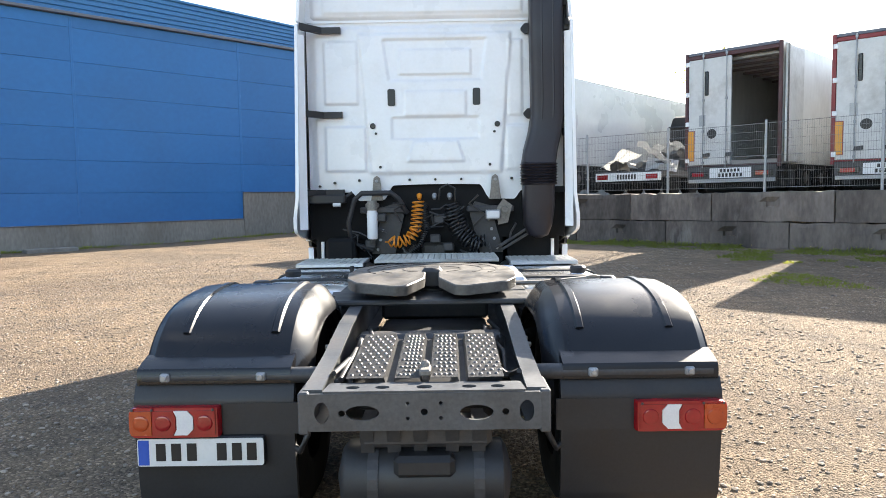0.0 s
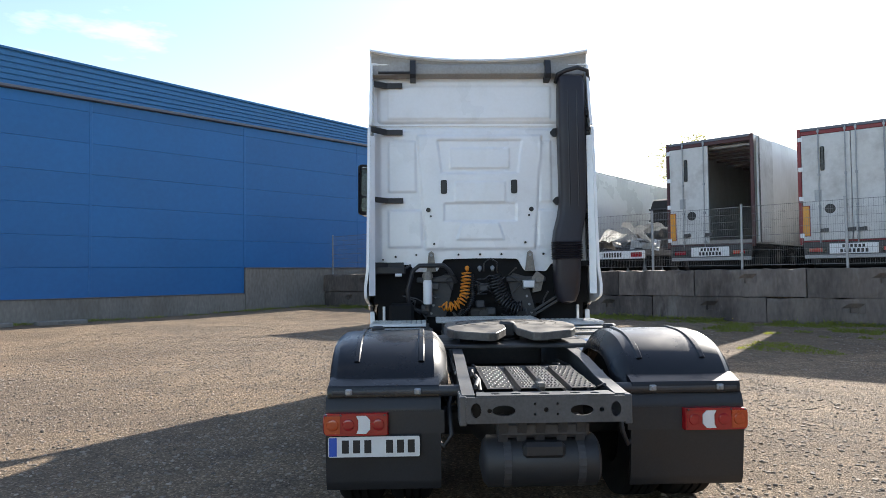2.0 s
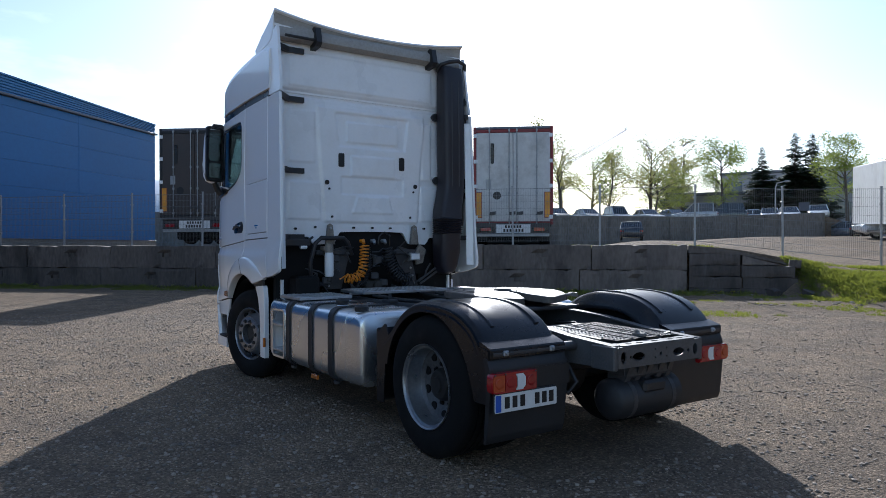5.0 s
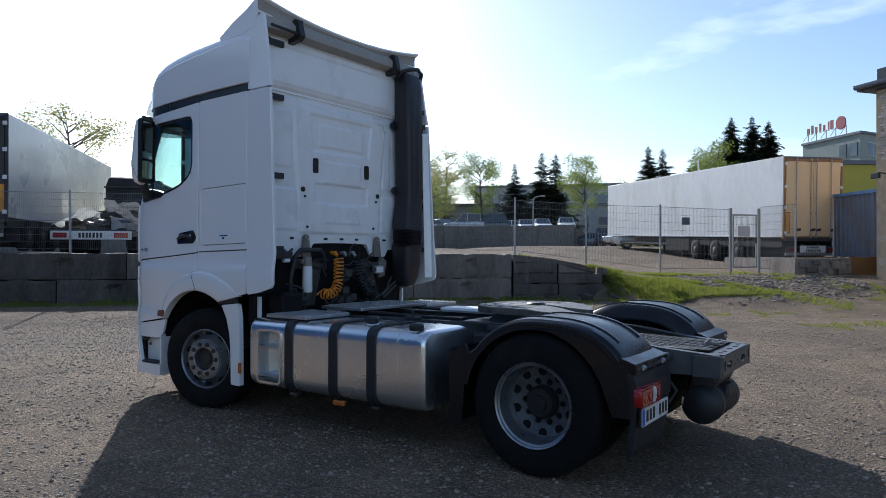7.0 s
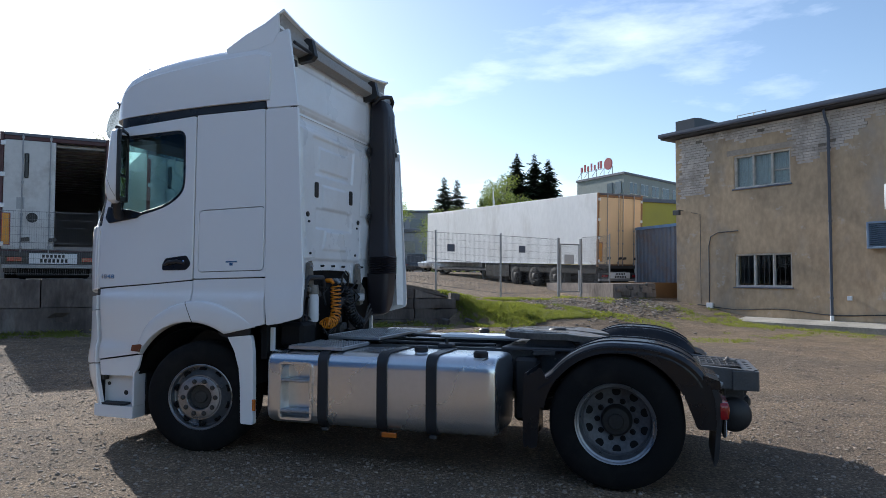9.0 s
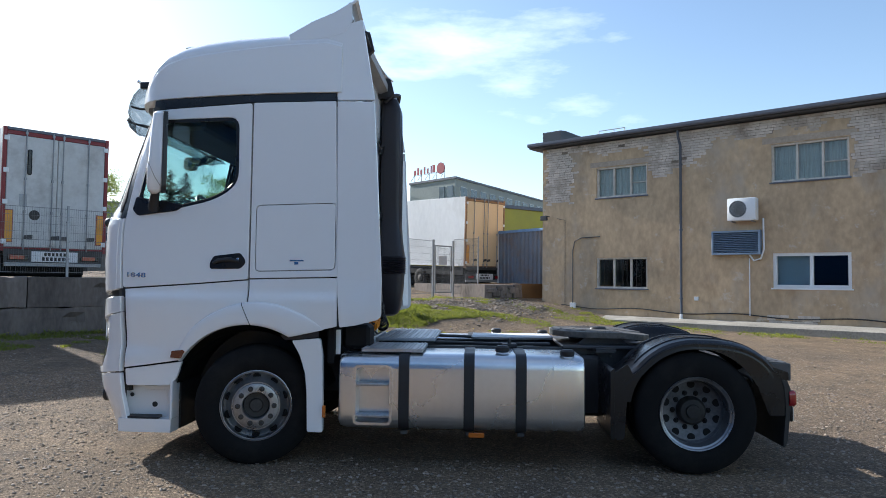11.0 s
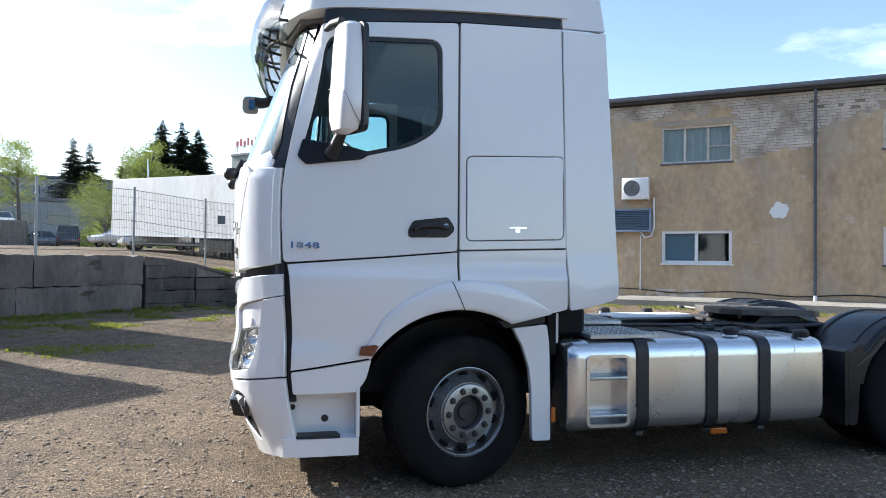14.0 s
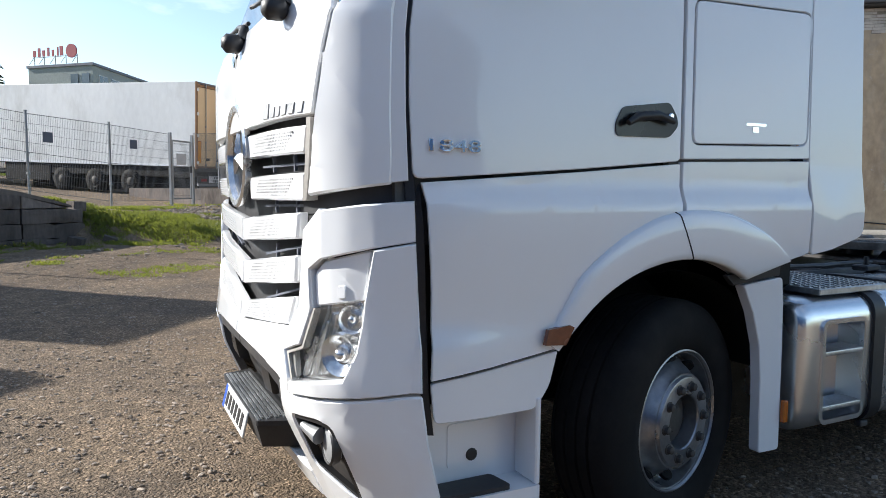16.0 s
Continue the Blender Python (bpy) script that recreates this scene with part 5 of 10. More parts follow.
def build_roof():
    """High roof cap: sections across the cab from the visor back to the rear wall."""
    prof = [(2.86, 3.70, 1.236, 3.58), (3.0, 3.765, 1.236, 3.615), (3.4, 3.788, 1.236, 3.592), (3.8, 3.775, 1.236, 3.55), (4.05, 3.745, 1.236, 3.518), (4.25, 3.70, 1.233, 3.484), (4.40, 3.645, 1.226, 3.43), (4.49, 3.602, 1.208, 3.365), (4.55, 3.566, 1.185, 3.29), (4.60, 3.53, 1.15, 3.21), (4.66, 3.475, 1.08, 3.17), (4.72, 3.41, 0.96, 3.15), (4.77, 3.36, 0.80, 3.14), (4.80, 3.29, 0.62, 3.13)]
    bm = bmesh.new()
    rings = []
    n = 30
    for y, zc, w, zs in prof:
        zb = lerp([(2.86, 3.178), (3.6, 3.168), (4.5, 3.118), (4.9, 3.10)], y)
        half = [(w, zb), (w - 0.004, zs - 0.012), (w - 0.012, zs)]
        for k in range(1, n + 1):
            a = 0.5 * math.pi * k / n
            half.append(((w - 0.012) * math.cos(a) ** 0.52, zs + (zc - zs) * math.sin(a) ** 0.92))
        ring = [(x, y, z) for x, z in half] + [(-x, y, z) for x, z in half[-2::-1]]
        ring += [(-w * 0.9, y, zb - 0.02), (w * 0.9, y, zb - 0.02)]
        rings.append(ring)
    loft(bm, rings)
    part("high_roof", bm, WHITE, truck, "white high roof with rounded front", 28)
    # sill under the roof and header over the screen
    bm = bmesh.new()
    prism(bm, [(-1.2, 2.9), (1.2, 2.9), (1.18, 4.3), (1.0, 4.66), (0.6, 4.75), (-0.6, 4.75), (-1.0, 4.66), (-1.18, 4.3)], "z", 3.06, 3.14)
    part("roof_lining", bm, CAB_BEIGE, truck)
    front_panel("screen_header", [(-1.0, 3.0), (1.0, 3.0), (1.0, 3.16), (-1.0, 3.16)], mat_=BLACK_SATIN, out=-0.02, thick=0.06)
    # spoiler lip over the rear edge
    bm = bmesh.new()
    us = [k / 24 * 2 - 1 for k in range(25)]
    loops = []
    for u in us:
        x = 1.215 * u
        edge = 3.895 + 0.10 * abs(u) ** 2.2
        fy = 3.33 - 0.12 * (1 - abs(u) ** 4)
        fz = 3.775 - 0.095 * smooth01(0.72, 1.0, abs(u))
        ry = 2.735 + 0.03 * (1 - u * u)
        mid = [(fy, fz), (fy * 0.66 + ry * 0.34, fz * 0.62 + edge * 0.38 - 0.005), (fy * 0.33 + ry * 0.67, fz * 0.30 + edge * 0.70 - 0.022), (ry, edge), (ry - 0.006, edge - 0.02)]
        under = [(ry + 0.05, edge - 0.05), (2.78, 3.80), (2.84, 3.70), (2.97, 3.66), (fy - 0.02, fz - 0.06)]
        loops.append([(x, a, b) for a, b in mid + under])
    loft(bm, loops)
    part("roof_spoiler", bm, WHITE, truck, "white rear roof spoiler with raised lip", 40)
    # grey inner face of the spoiler
    bm = bmesh.new()
    loops = []
    for u in us:
        x = 1.20 * u
        edge = 3.895 + 0.10 * abs(u) ** 2.2
        ry = 2.735 + 0.03 * (1 - u * u)
        lip = smooth01(0.80, 0.70, abs(u)) * 0.035
        sec = [(ry + 0.016, edge - 0.026), (ry + 0.035, edge - 0.07), (2.785 - 0.5 * lip, 3.835), (2.765 - lip, 3.80), (2.765 - lip, 3.72), (2.80, 3.695)]
        back = [(2.83, 3.69), (2.86, 3.80), (ry + 0.08, edge - 0.03)]
        loops.append([(x, a, b) for a, b in sec + back])
    loft(bm, loops)
    part("spoiler_inner", bm, GREY_PLASTIC, truck, "grey inner face of the roof spoiler", 50)
    for x in (-0.74, 0.76):
        bm = bmesh.new()
        prism(bm, [(2.70, 3.66), (2.66, 3.70), (2.70, 3.86), (2.745, 3.875), (2.84, 3.84), (2.84, 3.64)], "x", x - 0.032, x + 0.032)
        part("spoiler_bracket", bm, BLACK, truck)
    bm = bmesh.new()
    tube(bm, [(-1.12, 2.68, 3.715), (-0.76, 2.70, 3.72)], 0.016, 8)
    part("stay", bm, BLACK, truck)
    bm = bmesh.new()
    tube(bm, [(0.86, 2.78, 3.63), (0.87, 2.70, 3.70), (0.96, 2.66, 3.735), (1.08, 2.64, 3.76), (1.19, 2.66, 3.73), (1.21, 2.70, 3.62)], 0.024, 8)
    part("duct_stay", bm, BLACK, truck, smooth=50)
    # join strip on the roof
    bm = bmesh.new()
    tube(bm, [(-1.12, 4.27, 3.60), (-1.0, 4.25, 3.647), (-0.8, 4.245, 3.678), (-0.55, 4.24, 3.695), (0, 4.23, 3.706), (0.55, 4.24, 3.695), (0.8, 4.245, 3.678), (1.0, 4.25, 3.647), (1.12, 4.27, 3.60)], 0.009, 6)
    part("roof_seam", bm, GREY_PLASTIC, truck)


build_roof()


def build_rear_wall():
    """Pressed sheet rear wall with raised fields and dark holes."""
    nx, nz = 190, 190
    x0, x1, z1 = -1.19, 1.19, 3.70

    def low(x):
        a = abs(x)
        e = 1.655 + 0.012 * math.cos(x * 3)
        e -= 0.13 * smooth01(0.40, 0.50, a) * smooth01(0.80, 0.72, a)
        e -= 0.045 * smooth01(0.72, 0.80, a)
        return e

    def field(x, z, xa, xb, za, zb, soft=0.03, taper=0.0):
        k = (z - za) / (zb - za)
        m = (xb - xa) / 2 - taper * k
        c = (xa + xb) / 2
        return smooth01(m + soft * 0.55, m - soft * 0.15, abs(x - c)) * smooth01(za - soft * 0.55, za + soft * 0.15, z) * smooth01(zb + soft * 0.55, zb - soft * 0.15, z)

    def relief(x, z):
        d = 0.0
        d += 0.0216 * field(x, z, -0.60, 0.60, 1.78, 3.04, 0.05, -0.09)
        d -= 0.0162 * field(x, z, -0.42, 0.42, 2.63, 2.99, 0.03, -0.05)
        d += 0.0135 * field(x, z, -0.33, 0.33, 2.68, 2.90, 0.02)
        d += 0.0108 * field(x, z, -0.28, 0.28, 2.30, 2.52, 0.02)
        d -= 0.0135 * field(x, z, -0.40, 0.40, 2.09, 2.28, 0.02)
        d += 0.0135 * field(x, z, -0.26, 0.26, 1.88, 2.06, 0.03, 0.06)
        d -= 0.022 * smooth01(3.10, 3.13, z) * smooth01(3.22, 3.16, z)
        d += 0.012 * smooth01(3.14, 3.22, z)
        d += 0.0095 * field(x, z, -1.02, 0.80, 3.24, 3.60, 0.02)
        d += 0.0121 * field(x, z, -1.02, -0.72, 2.42, 2.98, 0.02)
        d += 0.0135 * field(x, z, -1.02, -0.66, 1.80, 2.20, 0.03)
        d += 0.0135 * field(x, z, 0.66, 1.02, 1.80, 2.20, 0.03)
        d += 0.0135 * field(x, z, 0.68, 0.80, 2.3, 2.98, 0.02)
        d -= 0.03 * smooth01(1.10, 1.17, abs(x))
        d -= 0.010 * smooth01(3.655, 3.69, z)
        return d
    bm = bmesh.new()
    grid = []
    for j in range(nz + 1):
        row = []
        for i in range(nx + 1):
            x = x0 + (x1 - x0) * i / nx
            zl = low(x)
            z = zl + (z1 - zl) * j / nz
            row.append(bm.verts.new((x, 2.85 - relief(x, z), z)))
        grid.append(row)
    for a, b in zip(grid, grid[1:]):
        for i in range(nx):
            bm.faces.new((a[i], a[i + 1], b[i + 1], b[i]))
    bot = [bm.verts.new((v.co.x, 2.92, v.co.z)) for v in grid[0]]
    for i in range(nx):
        bm.faces.new((bot[i], bot[i + 1], grid[0][i + 1], grid[0][i]))
    for colm in (0, -1):
        back = [bm.verts.new((r[colm].co.x, 2.95, r[colm].co.z)) for r in grid]
        for j in range(nz):
            bm.faces.new((grid[j][colm], grid[j + 1][colm], back[j + 1], back[j]))
    wall = part("rear_wall", bm, WHITE_REAR, truck, "pressed white sheet rear wall of the cab", 50)
    for x in (-0.405, 0.382):
        bm = bmesh.new()
        prism(bm, rounded([(x - 0.035, 2.39), (x + 0.035, 2.39), (x + 0.035, 2.545), (x - 0.035, 2.545)], 0.02), "y", 2.818, 2.86)
        part("plug", bm, BLACK_SATIN, wall)
    dots = [(-0.582, 2.21, 0.026), (0.572, 2.213, 0.026), (-0.555, 2.14, 0.012), (0.545, 2.145, 0.012), (-0.52, 1.83, 0.013), (0.50, 1.84, 0.013)]
    dots += [(x, 1.71, 0.012) for x in (-0.72, -0.25, -0.01, 0.23, 0.70, 1.09)] + [(-0.95, 1.69, 0.013), (-1.09, 1.66, 0.011)]
    for x, z, r in dots:
        bm = bmesh.new()
        lathe(bm, [(2.812, r * 0.8), (2.816, r), (2.86, r)], 14, "y", (x, 0, z))
        part("plug", bm, BLACK_SATIN, wall)
    for x in (-0.555, 0.545):
        bm = bmesh.new()
        prism(bm, [(x - 0.055, 1.52), (x + 0.055, 1.52), (x + 0.04, 1.62), (x + 0.028, 1.73), (x, 1.75), (x - 0.028, 1.73), (x - 0.04, 1.62)], "y", 2.79, 2.83)
        lug = part("cab_mount", bm, STEEL_GREY, truck, "worn steel cab mounting lug")
        bm = bmesh.new()
        lathe(bm, [(2.775, 0.012), (2.79, 0.016)], 8, "y", (x, 0, 1.70))
        part("bolt", bm, GALV, lug)
    # inner back wall, floor and dark lining that close the cab
    bm = bmesh.new()
    box(bm, (-1.2, 2.93, 1.3), (1.2, 2.97, 3.1))
    part("back_lining", bm, CAB_BEIGE, truck)
    bm = bmesh.new()
    prism(bm, [(-1.18, 2.9), (1.18, 2.9), (1.18, 4.55), (1.08, 4.78), (-1.08, 4.78), (-1.18, 4.55)], "z", 1.26, 1.32)
    part("cab_floor", bm, CAB_TRIM, truck)
    for s in (-1, 1):
        bm = bmesh.new()
        box(bm, (s * 1.2 - 0.015, 2.95, 1.3), (s * 1.2 + 0.015, 3.66, 3.06))
        part("side_lining", bm, CAB_BEIGE, truck)
        bm = bmesh.new()
        box(bm, (s * 1.16 - 0.02, 3.67, 1.3), (s * 1.16 + 0.02, 4.44, 2.10))
        part("door_lining", bm, CAB_TRIM, truck)


build_rear_wall()


def build_front():
    for s in (-1, 1):
        # corner deflector beside the grille, in two pieces with a lower chamfer band
        plate("corner_deflector", [(0.926, 1.424), (1.256, 1.466), (1.262, 1.545), (1.27, 2.085), (1.13, 2.095), (1.072, 2.06), (1.028, 1.90), (0.986, 1.69), (0.956, 1.526)], s, out=0.012, thick=0.04, chamfer=0.010, r=[0.012, 0.01, 0, 0.02, 0, 0.05, 0, 0, 0], label="white corner air deflector")
        side_panel("deflector_strip", [(4.763, 1.478), (4.822, 1.47), (4.818, 2.08), (4.768, 2.085)], s, out=0.006, thick=0.03, chamfer=0.005)
        side_panel("deflector_gap", [(4.742, 1.40), (4.78, 1.40), (4.78, 2.09), (4.744, 2.09)], s, mat_=BLACK, out=-0.024)
        side_panel("front_gap", [(4.68, 0.60), (4.785, 0.60), (4.80, 1.46), (4.72, 1.47)], s, mat_=BLACK, out=-0.045, thick=0.05)
        plate("front_gap", [(0.80, 1.355), (1.32, 1.37), (1.32, 1.48), (0.80, 1.46)], s, mat_=BLACK, out=-0.04, thick=0.05)
        # surround of grille and headlamp
        plate("grille_surround", [(0.985, 1.378), (1.16, 1.40), (1.322, 1.412), (1.326, 1.277), (1.19, 1.253), (0.994, 1.208), (0.928, 1.168), (0.938, 1.035), (0.888, 0.897), (0.775, 0.858), (0.836, 0.766), (0.80, 0.706), (0.722, 0.752), (0.576, 0.775), (0.176, 0.785), (0.003, 0.785), (0.003, 0.838), (0.762, 0.932), (0.858, 1.03), (0.89, 1.298)], s, out=0.010, thick=0.045, step=0.04, chamfer=0.008, label="white panel round the grille and headlamp")
        plate("grille_rim", [(0.984, 1.376), (0.889, 1.299), (0.857, 1.031), (0.761, 0.933), (0.003, 0.839), (0.003, 0.848), (0.755, 0.943), (0.845, 1.036), (0.876, 1.305), (0.972, 1.383)], s, out=-0.004, thick=0.03, step=0.0, chamfer=0.003, label="white rim round the lower grille")
        plate("front_cheek", [(1.192, 1.248), (1.326, 1.272), (1.345, 1.0), (1.362, 0.768), (1.138, 0.742), (0.812, 0.708), (0.842, 0.758), (1.106, 0.80), (1.142, 0.895), (1.16, 1.07)], s, out=0.014, thick=0.05, step=0.04, chamfer=0.008, label="white cheek panel beside the headlamp")
        plate("lamp_cover", [(0.932, 1.16), (0.996, 1.204), (1.184, 1.248), (1.156, 1.074), (0.942, 1.038)], s, out=-0.010, thick=0.03, r=[0.03, 0.02, 0.01, 0.01, 0.01], label="smooth white cover above the headlamp")
        plate("washer_cap", [(1.055, 1.075), (1.085, 1.08), (1.085, 1.125), (1.055, 1.12)], s, out=-0.005, thick=0.01, step=0.02, chamfer=0.003, r=0.008)
        bay = [(0.942, 1.034), (1.156, 1.068), (1.138, 0.897), (1.102, 0.806), (0.845, 0.764), (0.78, 0.854), (0.892, 0.892)]
        hl = plate("headlamp", rim_inset(bay, -0.025), s, mat_=LAMP_SILVER, out=-0.05, thick=0.02, step=0.03, chamfer=0.0, label="clear headlamp with chrome reflector")
        f = skin(s, -0.05)
        for ss, z, r in ((1.062, 0.878, 0.074), (1.105, 1.005, 0.05)):
            c0, c1 = Vector(f(ss, z, 0.0)), Vector(f(ss, z, -0.05))
            ax = (c1 - c0).normalized()
            e1 = ax.orthogonal().normalized()
            e2 = ax.cross(e1)
            bm = bmesh.new()
            rings = []
            for h, q in ((-0.012, 1.06), (0.030, 1.0), (0.028, 0.93), (0.012, 0.75), (0.002, 0.45), (0.006, 0.36), (0.022, 0.33), (0.032, 0.22), (0.035, 0.03)):
                rings.append([c0 + ax * h + (e1 * math.cos(a) + e2 * math.sin(a)) * r * q for a in [k * math.tau / 20 for k in range(20)]])
            loft(bm, rings)
            part("reflector_bowl", bm, LAMP_SILVER, hl, smooth=50)
        for k in range(5):
            a = 0.862 + 0.028 * k
            top = 0.895 + 0.03 * k
            plate("reflector_facet", [(a, 0.775 + 0.006 * k), (a + 0.022, 0.780 + 0.006 * k), (a + 0.052, top), (a + 0.034, top + 0.005)], s, mat_=LAMP_SILVER, out=-0.036 + 0.010 * (k % 2), thick=0.012, step=0.0, chamfer=0.007, parent=hl)
        plate("marker_strip", [(0.792, 0.852), (0.848, 0.772), (0.866, 0.776), (0.822, 0.862)], s, mat_=GREY_PLASTIC, out=-0.012, thick=0.02, step=0.0, chamfer=0.003, parent=hl)
        lens = plate("lens", rim_inset(bay, 0.004), s, mat_=HEAD_GLASS, out=0.0, thick=0.006, step=0.04, chamfer=0.004, parent=hl)
        lens.visible_shadow = False
        plate("lamp_rim", [(0.942, 1.034), (0.892, 0.892), (0.78, 0.854), (0.845, 0.764), (0.858, 0.768), (0.80, 0.85), (0.902, 0.886), (0.953, 1.034)], s, mat_=GREY_PLASTIC, out=0.002, thick=0.03, step=0.0, parent=hl)
        # bumper corner with fog lamp opening
        fogh = rounded([(0.806, 0.43), (1.03, 0.335), (1.045, 0.62), (0.985, 0.642), (0.81, 0.625)], [0.03, 0.02, 0.03, 0.02, 0.015], 4)
        plate("bumper_corner", [(0.80, 0.698), (1.138, 0.733), (1.362, 0.758), (1.367, 0.64), (1.367, 0.262), (1.10, 0.235), (0.90, 0.225), (0.72, 0.245), (0.69, 0.50), (0.705, 0.66), (0.732, 0.742)], s, out=0.010, thick=0.04, step=0.045, chamfer=0.008, r=[0.0, 0, 0.01, 0, 0.05, 0, 0, 0, 0, 0, 0], holes=[fogh], label="white bumper corner")
        fog = plate("fog_lamp_bay", rim_inset(fogh, -0.02), s, mat_=BLACK, out=-0.055, thick=0.03, step=0.0)
        plate("bay_rim", fogh, s, mat_=BLACK, out=0.002, thick=0.06, step=0.0, holes=[rim_inset(fogh, 0.014)], parent=fog)
        bm = bmesh.new()
        c = Vector(skin(s, -0.02)(0.985, 0.545, 0))
        lathe(bm, [(-0.05, 0.045), (-0.005, 0.060), (0.015, 0.066), (0.02, 0.058), (0.022, 0.001)], 20, "y", c)
        part("fog_lamp", bm, GALV, fog, smooth=40)
        bm = bmesh.new()
        lathe(bm, [(-0.01, 0.068), (0.018, 0.072), (0.024, 0.066), (0.014, 0.060)], 20, "y", c, True)
        part("fog_lamp_ring", bm, BLACK, fog, smooth=40)
        bm = bmesh.new()
        tube(bm, [skin(s, -0.01)(0.835, 0.585, 0), skin(s, -0.012)(0.93, 0.565, 0)], [0.016, 0.034], 10)
        part("fog_lamp_arm", bm, GALV, fog, smooth=40)
        plate("fog_spoiler", [(0.815, 0.435), (1.02, 0.35), (1.03, 0.47), (0.95, 0.49), (0.825, 0.52)], s, mat_=STEEL_DARK, out=-0.03, thick=0.02, step=0.05, chamfer=0.004, parent=fog)
        # entry step well
        bm = bmesh.new()
        x = s * 1.10
        box(bm, (min(x, x + s * -0.02), 4.27, 0.27), (max(x, x - s * 0.02), 4.735, 0.68), 0.004)
        well = part("entry_well", bm, WHITE, truck, "white recessed entry step")
        bm = bmesh.new()
        prism(bm, [(s * 1.10, 4.735), (s * 1.225, 4.735), (s * 1.243, 4.60), (s * 1.248, 4.268), (s * 1.10, 4.268)], "z", 0.265, 0.375)
        part("step_base", bm, WHITE, well, smooth=30)
        bm = bmesh.new()
        prism(bm, rounded([(s * 1.115, 4.69), (s * 1.215, 4.69), (s * 1.232, 4.58), (s * 1.236, 4.38), (s * 1.115, 4.40)], 0.02), "z", 0.376, 0.392)
        part("step_tread", bm, BLACK, well, "black rubber step tread")
        bm = bmesh.new()
        box(bm, (min(s * 1.10, s * 1.245), 4.262, 0.375), (max(s * 1.10, s * 1.245), 4.285, 0.70), 0.006)
        part("well_side", bm, WHITE, well)
        for y, z, r in ((4.70, 0.625, 0.016), (4.68, 0.555, 0.018), (4.475, 0.475, 0.024)):
            bm = bmesh.new()
            lathe(bm, [(s * 1.09, r), (s * 1.106, r), (s * 1.108, r * 0.7)], 12, "x", (0, y, z))
            part("well_plug", bm, BLACK, well)
        bm = bmesh.new()
        rr = rounded([(4.37, 0.43), (4.575, 0.43), (4.575, 0.60), (4.37, 0.60)], 0.02, 3)
        prism(bm, rr, "x", s * 1.09, s * 1.1035)
        part("well_cover", bm, WHITE, well)
        bm = bmesh.new()
        box(bm, (s * 1.13 - 0.03, 4.44, 0.64), (s * 1.13 + 0.03, 4.55, 0.665), 0.005)
        part("step_light", bm, GREY_PLASTIC, well)
    # hood panel and grille
    for s in (-1, 1):
        plate("hood_panel", [(0.003, 1.70), (0.947, 1.70), (0.978, 1.702), (1.018, 1.90), (1.062, 2.062), (1.0, 2.115), (0.6, 2.135), (0.003, 2.14)], s, out=0.008, thick=0.04, step=0.08, chamfer=0.006, r=[0, 0.0, 0.01, 0, 0.03, 0.04, 0, 0], label="white hood panel under the windscreen")
        plate("grille_edge", [(0.892, 1.408), (0.916, 1.41), (0.944, 1.526), (0.972, 1.692), (0.948, 1.692), (0.922, 1.526)], s, mat_=GREY_PLASTIC, out=0.008, thick=0.06, step=0.0, label="grey grille edge strip")
    front_panel("grille_backing", [(-0.95, 0.80), (0.95, 0.80), (0.95, 1.75), (-0.95, 1.75)], mat_=BLACK, out=-0.085, thick=0.03)
    hole_mat = mat("grey_slat_hole", (0.50, 0.50, 0.51), 0.8)

    def slat(bl, br, tl, tr, w0, wb, wt):
        """Both halves of a pierced grille slat: heights at the middle and at the outer end."""
        for s in (-1, 1):
            sl = plate("grille_slat", [(w0, bl), (wb, br), (wt, tr), (w0, tl)], s, out=0.0, thick=0.04, step=0.12, chamfer=0.010, r=[0, 0.012, 0.012, 0])
            f = skin(s, 0.0012)
            bm = bmesh.new()
            for r in range(6):
                for k in range(26):
                    t = 0.16 + 0.62 * k / 25 + 0.022 * r
                    ss = w0 + (wb - w0) * t
                    v = 0.20 + 0.60 * r / 5
                    z = (bl + (br - bl) * t) * (1 - v) + (tl + (tr - tl) * t) * v
                    q = [f(ss + a, z + b, 0.0) for a, b in ((-0.0055, -0.0028), (0.0035, -0.0028), (0.0055, 0.0028), (-0.0035, 0.0028))]
                    q2 = [f(ss + a, z + b, 0.006) for a, b in ((-0.0055, -0.0028), (0.0035, -0.0028), (0.0055, 0.0028), (-0.0035, 0.0028))]
                    loft(bm, [q2, q])
            pp = part("slat_hole", bm, hole_mat, sl)
            pp["kind"] = "stuff"
    slat(1.575, 1.572, 1.675, 1.668, 0.20, 0.912, 0.938)
    slat(1.40, 1.408, 1.498, 1.506, 0.20, 0.888, 0.904)
    slat(1.208, 1.270, 1.315, 1.366, 0.003, 0.832, 0.858)
    slat(1.008, 1.108, 1.118, 1.210, 0.003, 0.812, 0.826)
    slat(0.855, 0.946, 0.932, 1.058, 0.003, 0.752, 0.806)
    for s in (-1, 1):
        for a, b, w in ((1.535, 1.536, 0.88), (1.372, 1.385, 0.84), (1.165, 1.24, 0.82), (0.972, 1.082, 0.79)):
            plate("grille_bar", [(0.28, a), (w, b), (w, b + 0.009), (0.28, a + 0.009)], s, mat_=GUTTER, out=-0.045, thick=0.015, step=0.0)
            for ss in (0.42, 0.70):
                plate("grille_stay", [(ss, a - 0.02), (ss + 0.012, a - 0.02), (ss + 0.012, a + 0.06), (ss, a + 0.06)], s, mat_=GUTTER, out=-0.052, thick=0.012, step=0.0)
        plate("bumper_lower", [(0.003, 0.25), (0.71, 0.242), (0.685, 0.345), (0.003, 0.345)], s, out=0.010, thick=0.05, chamfer=0.008)
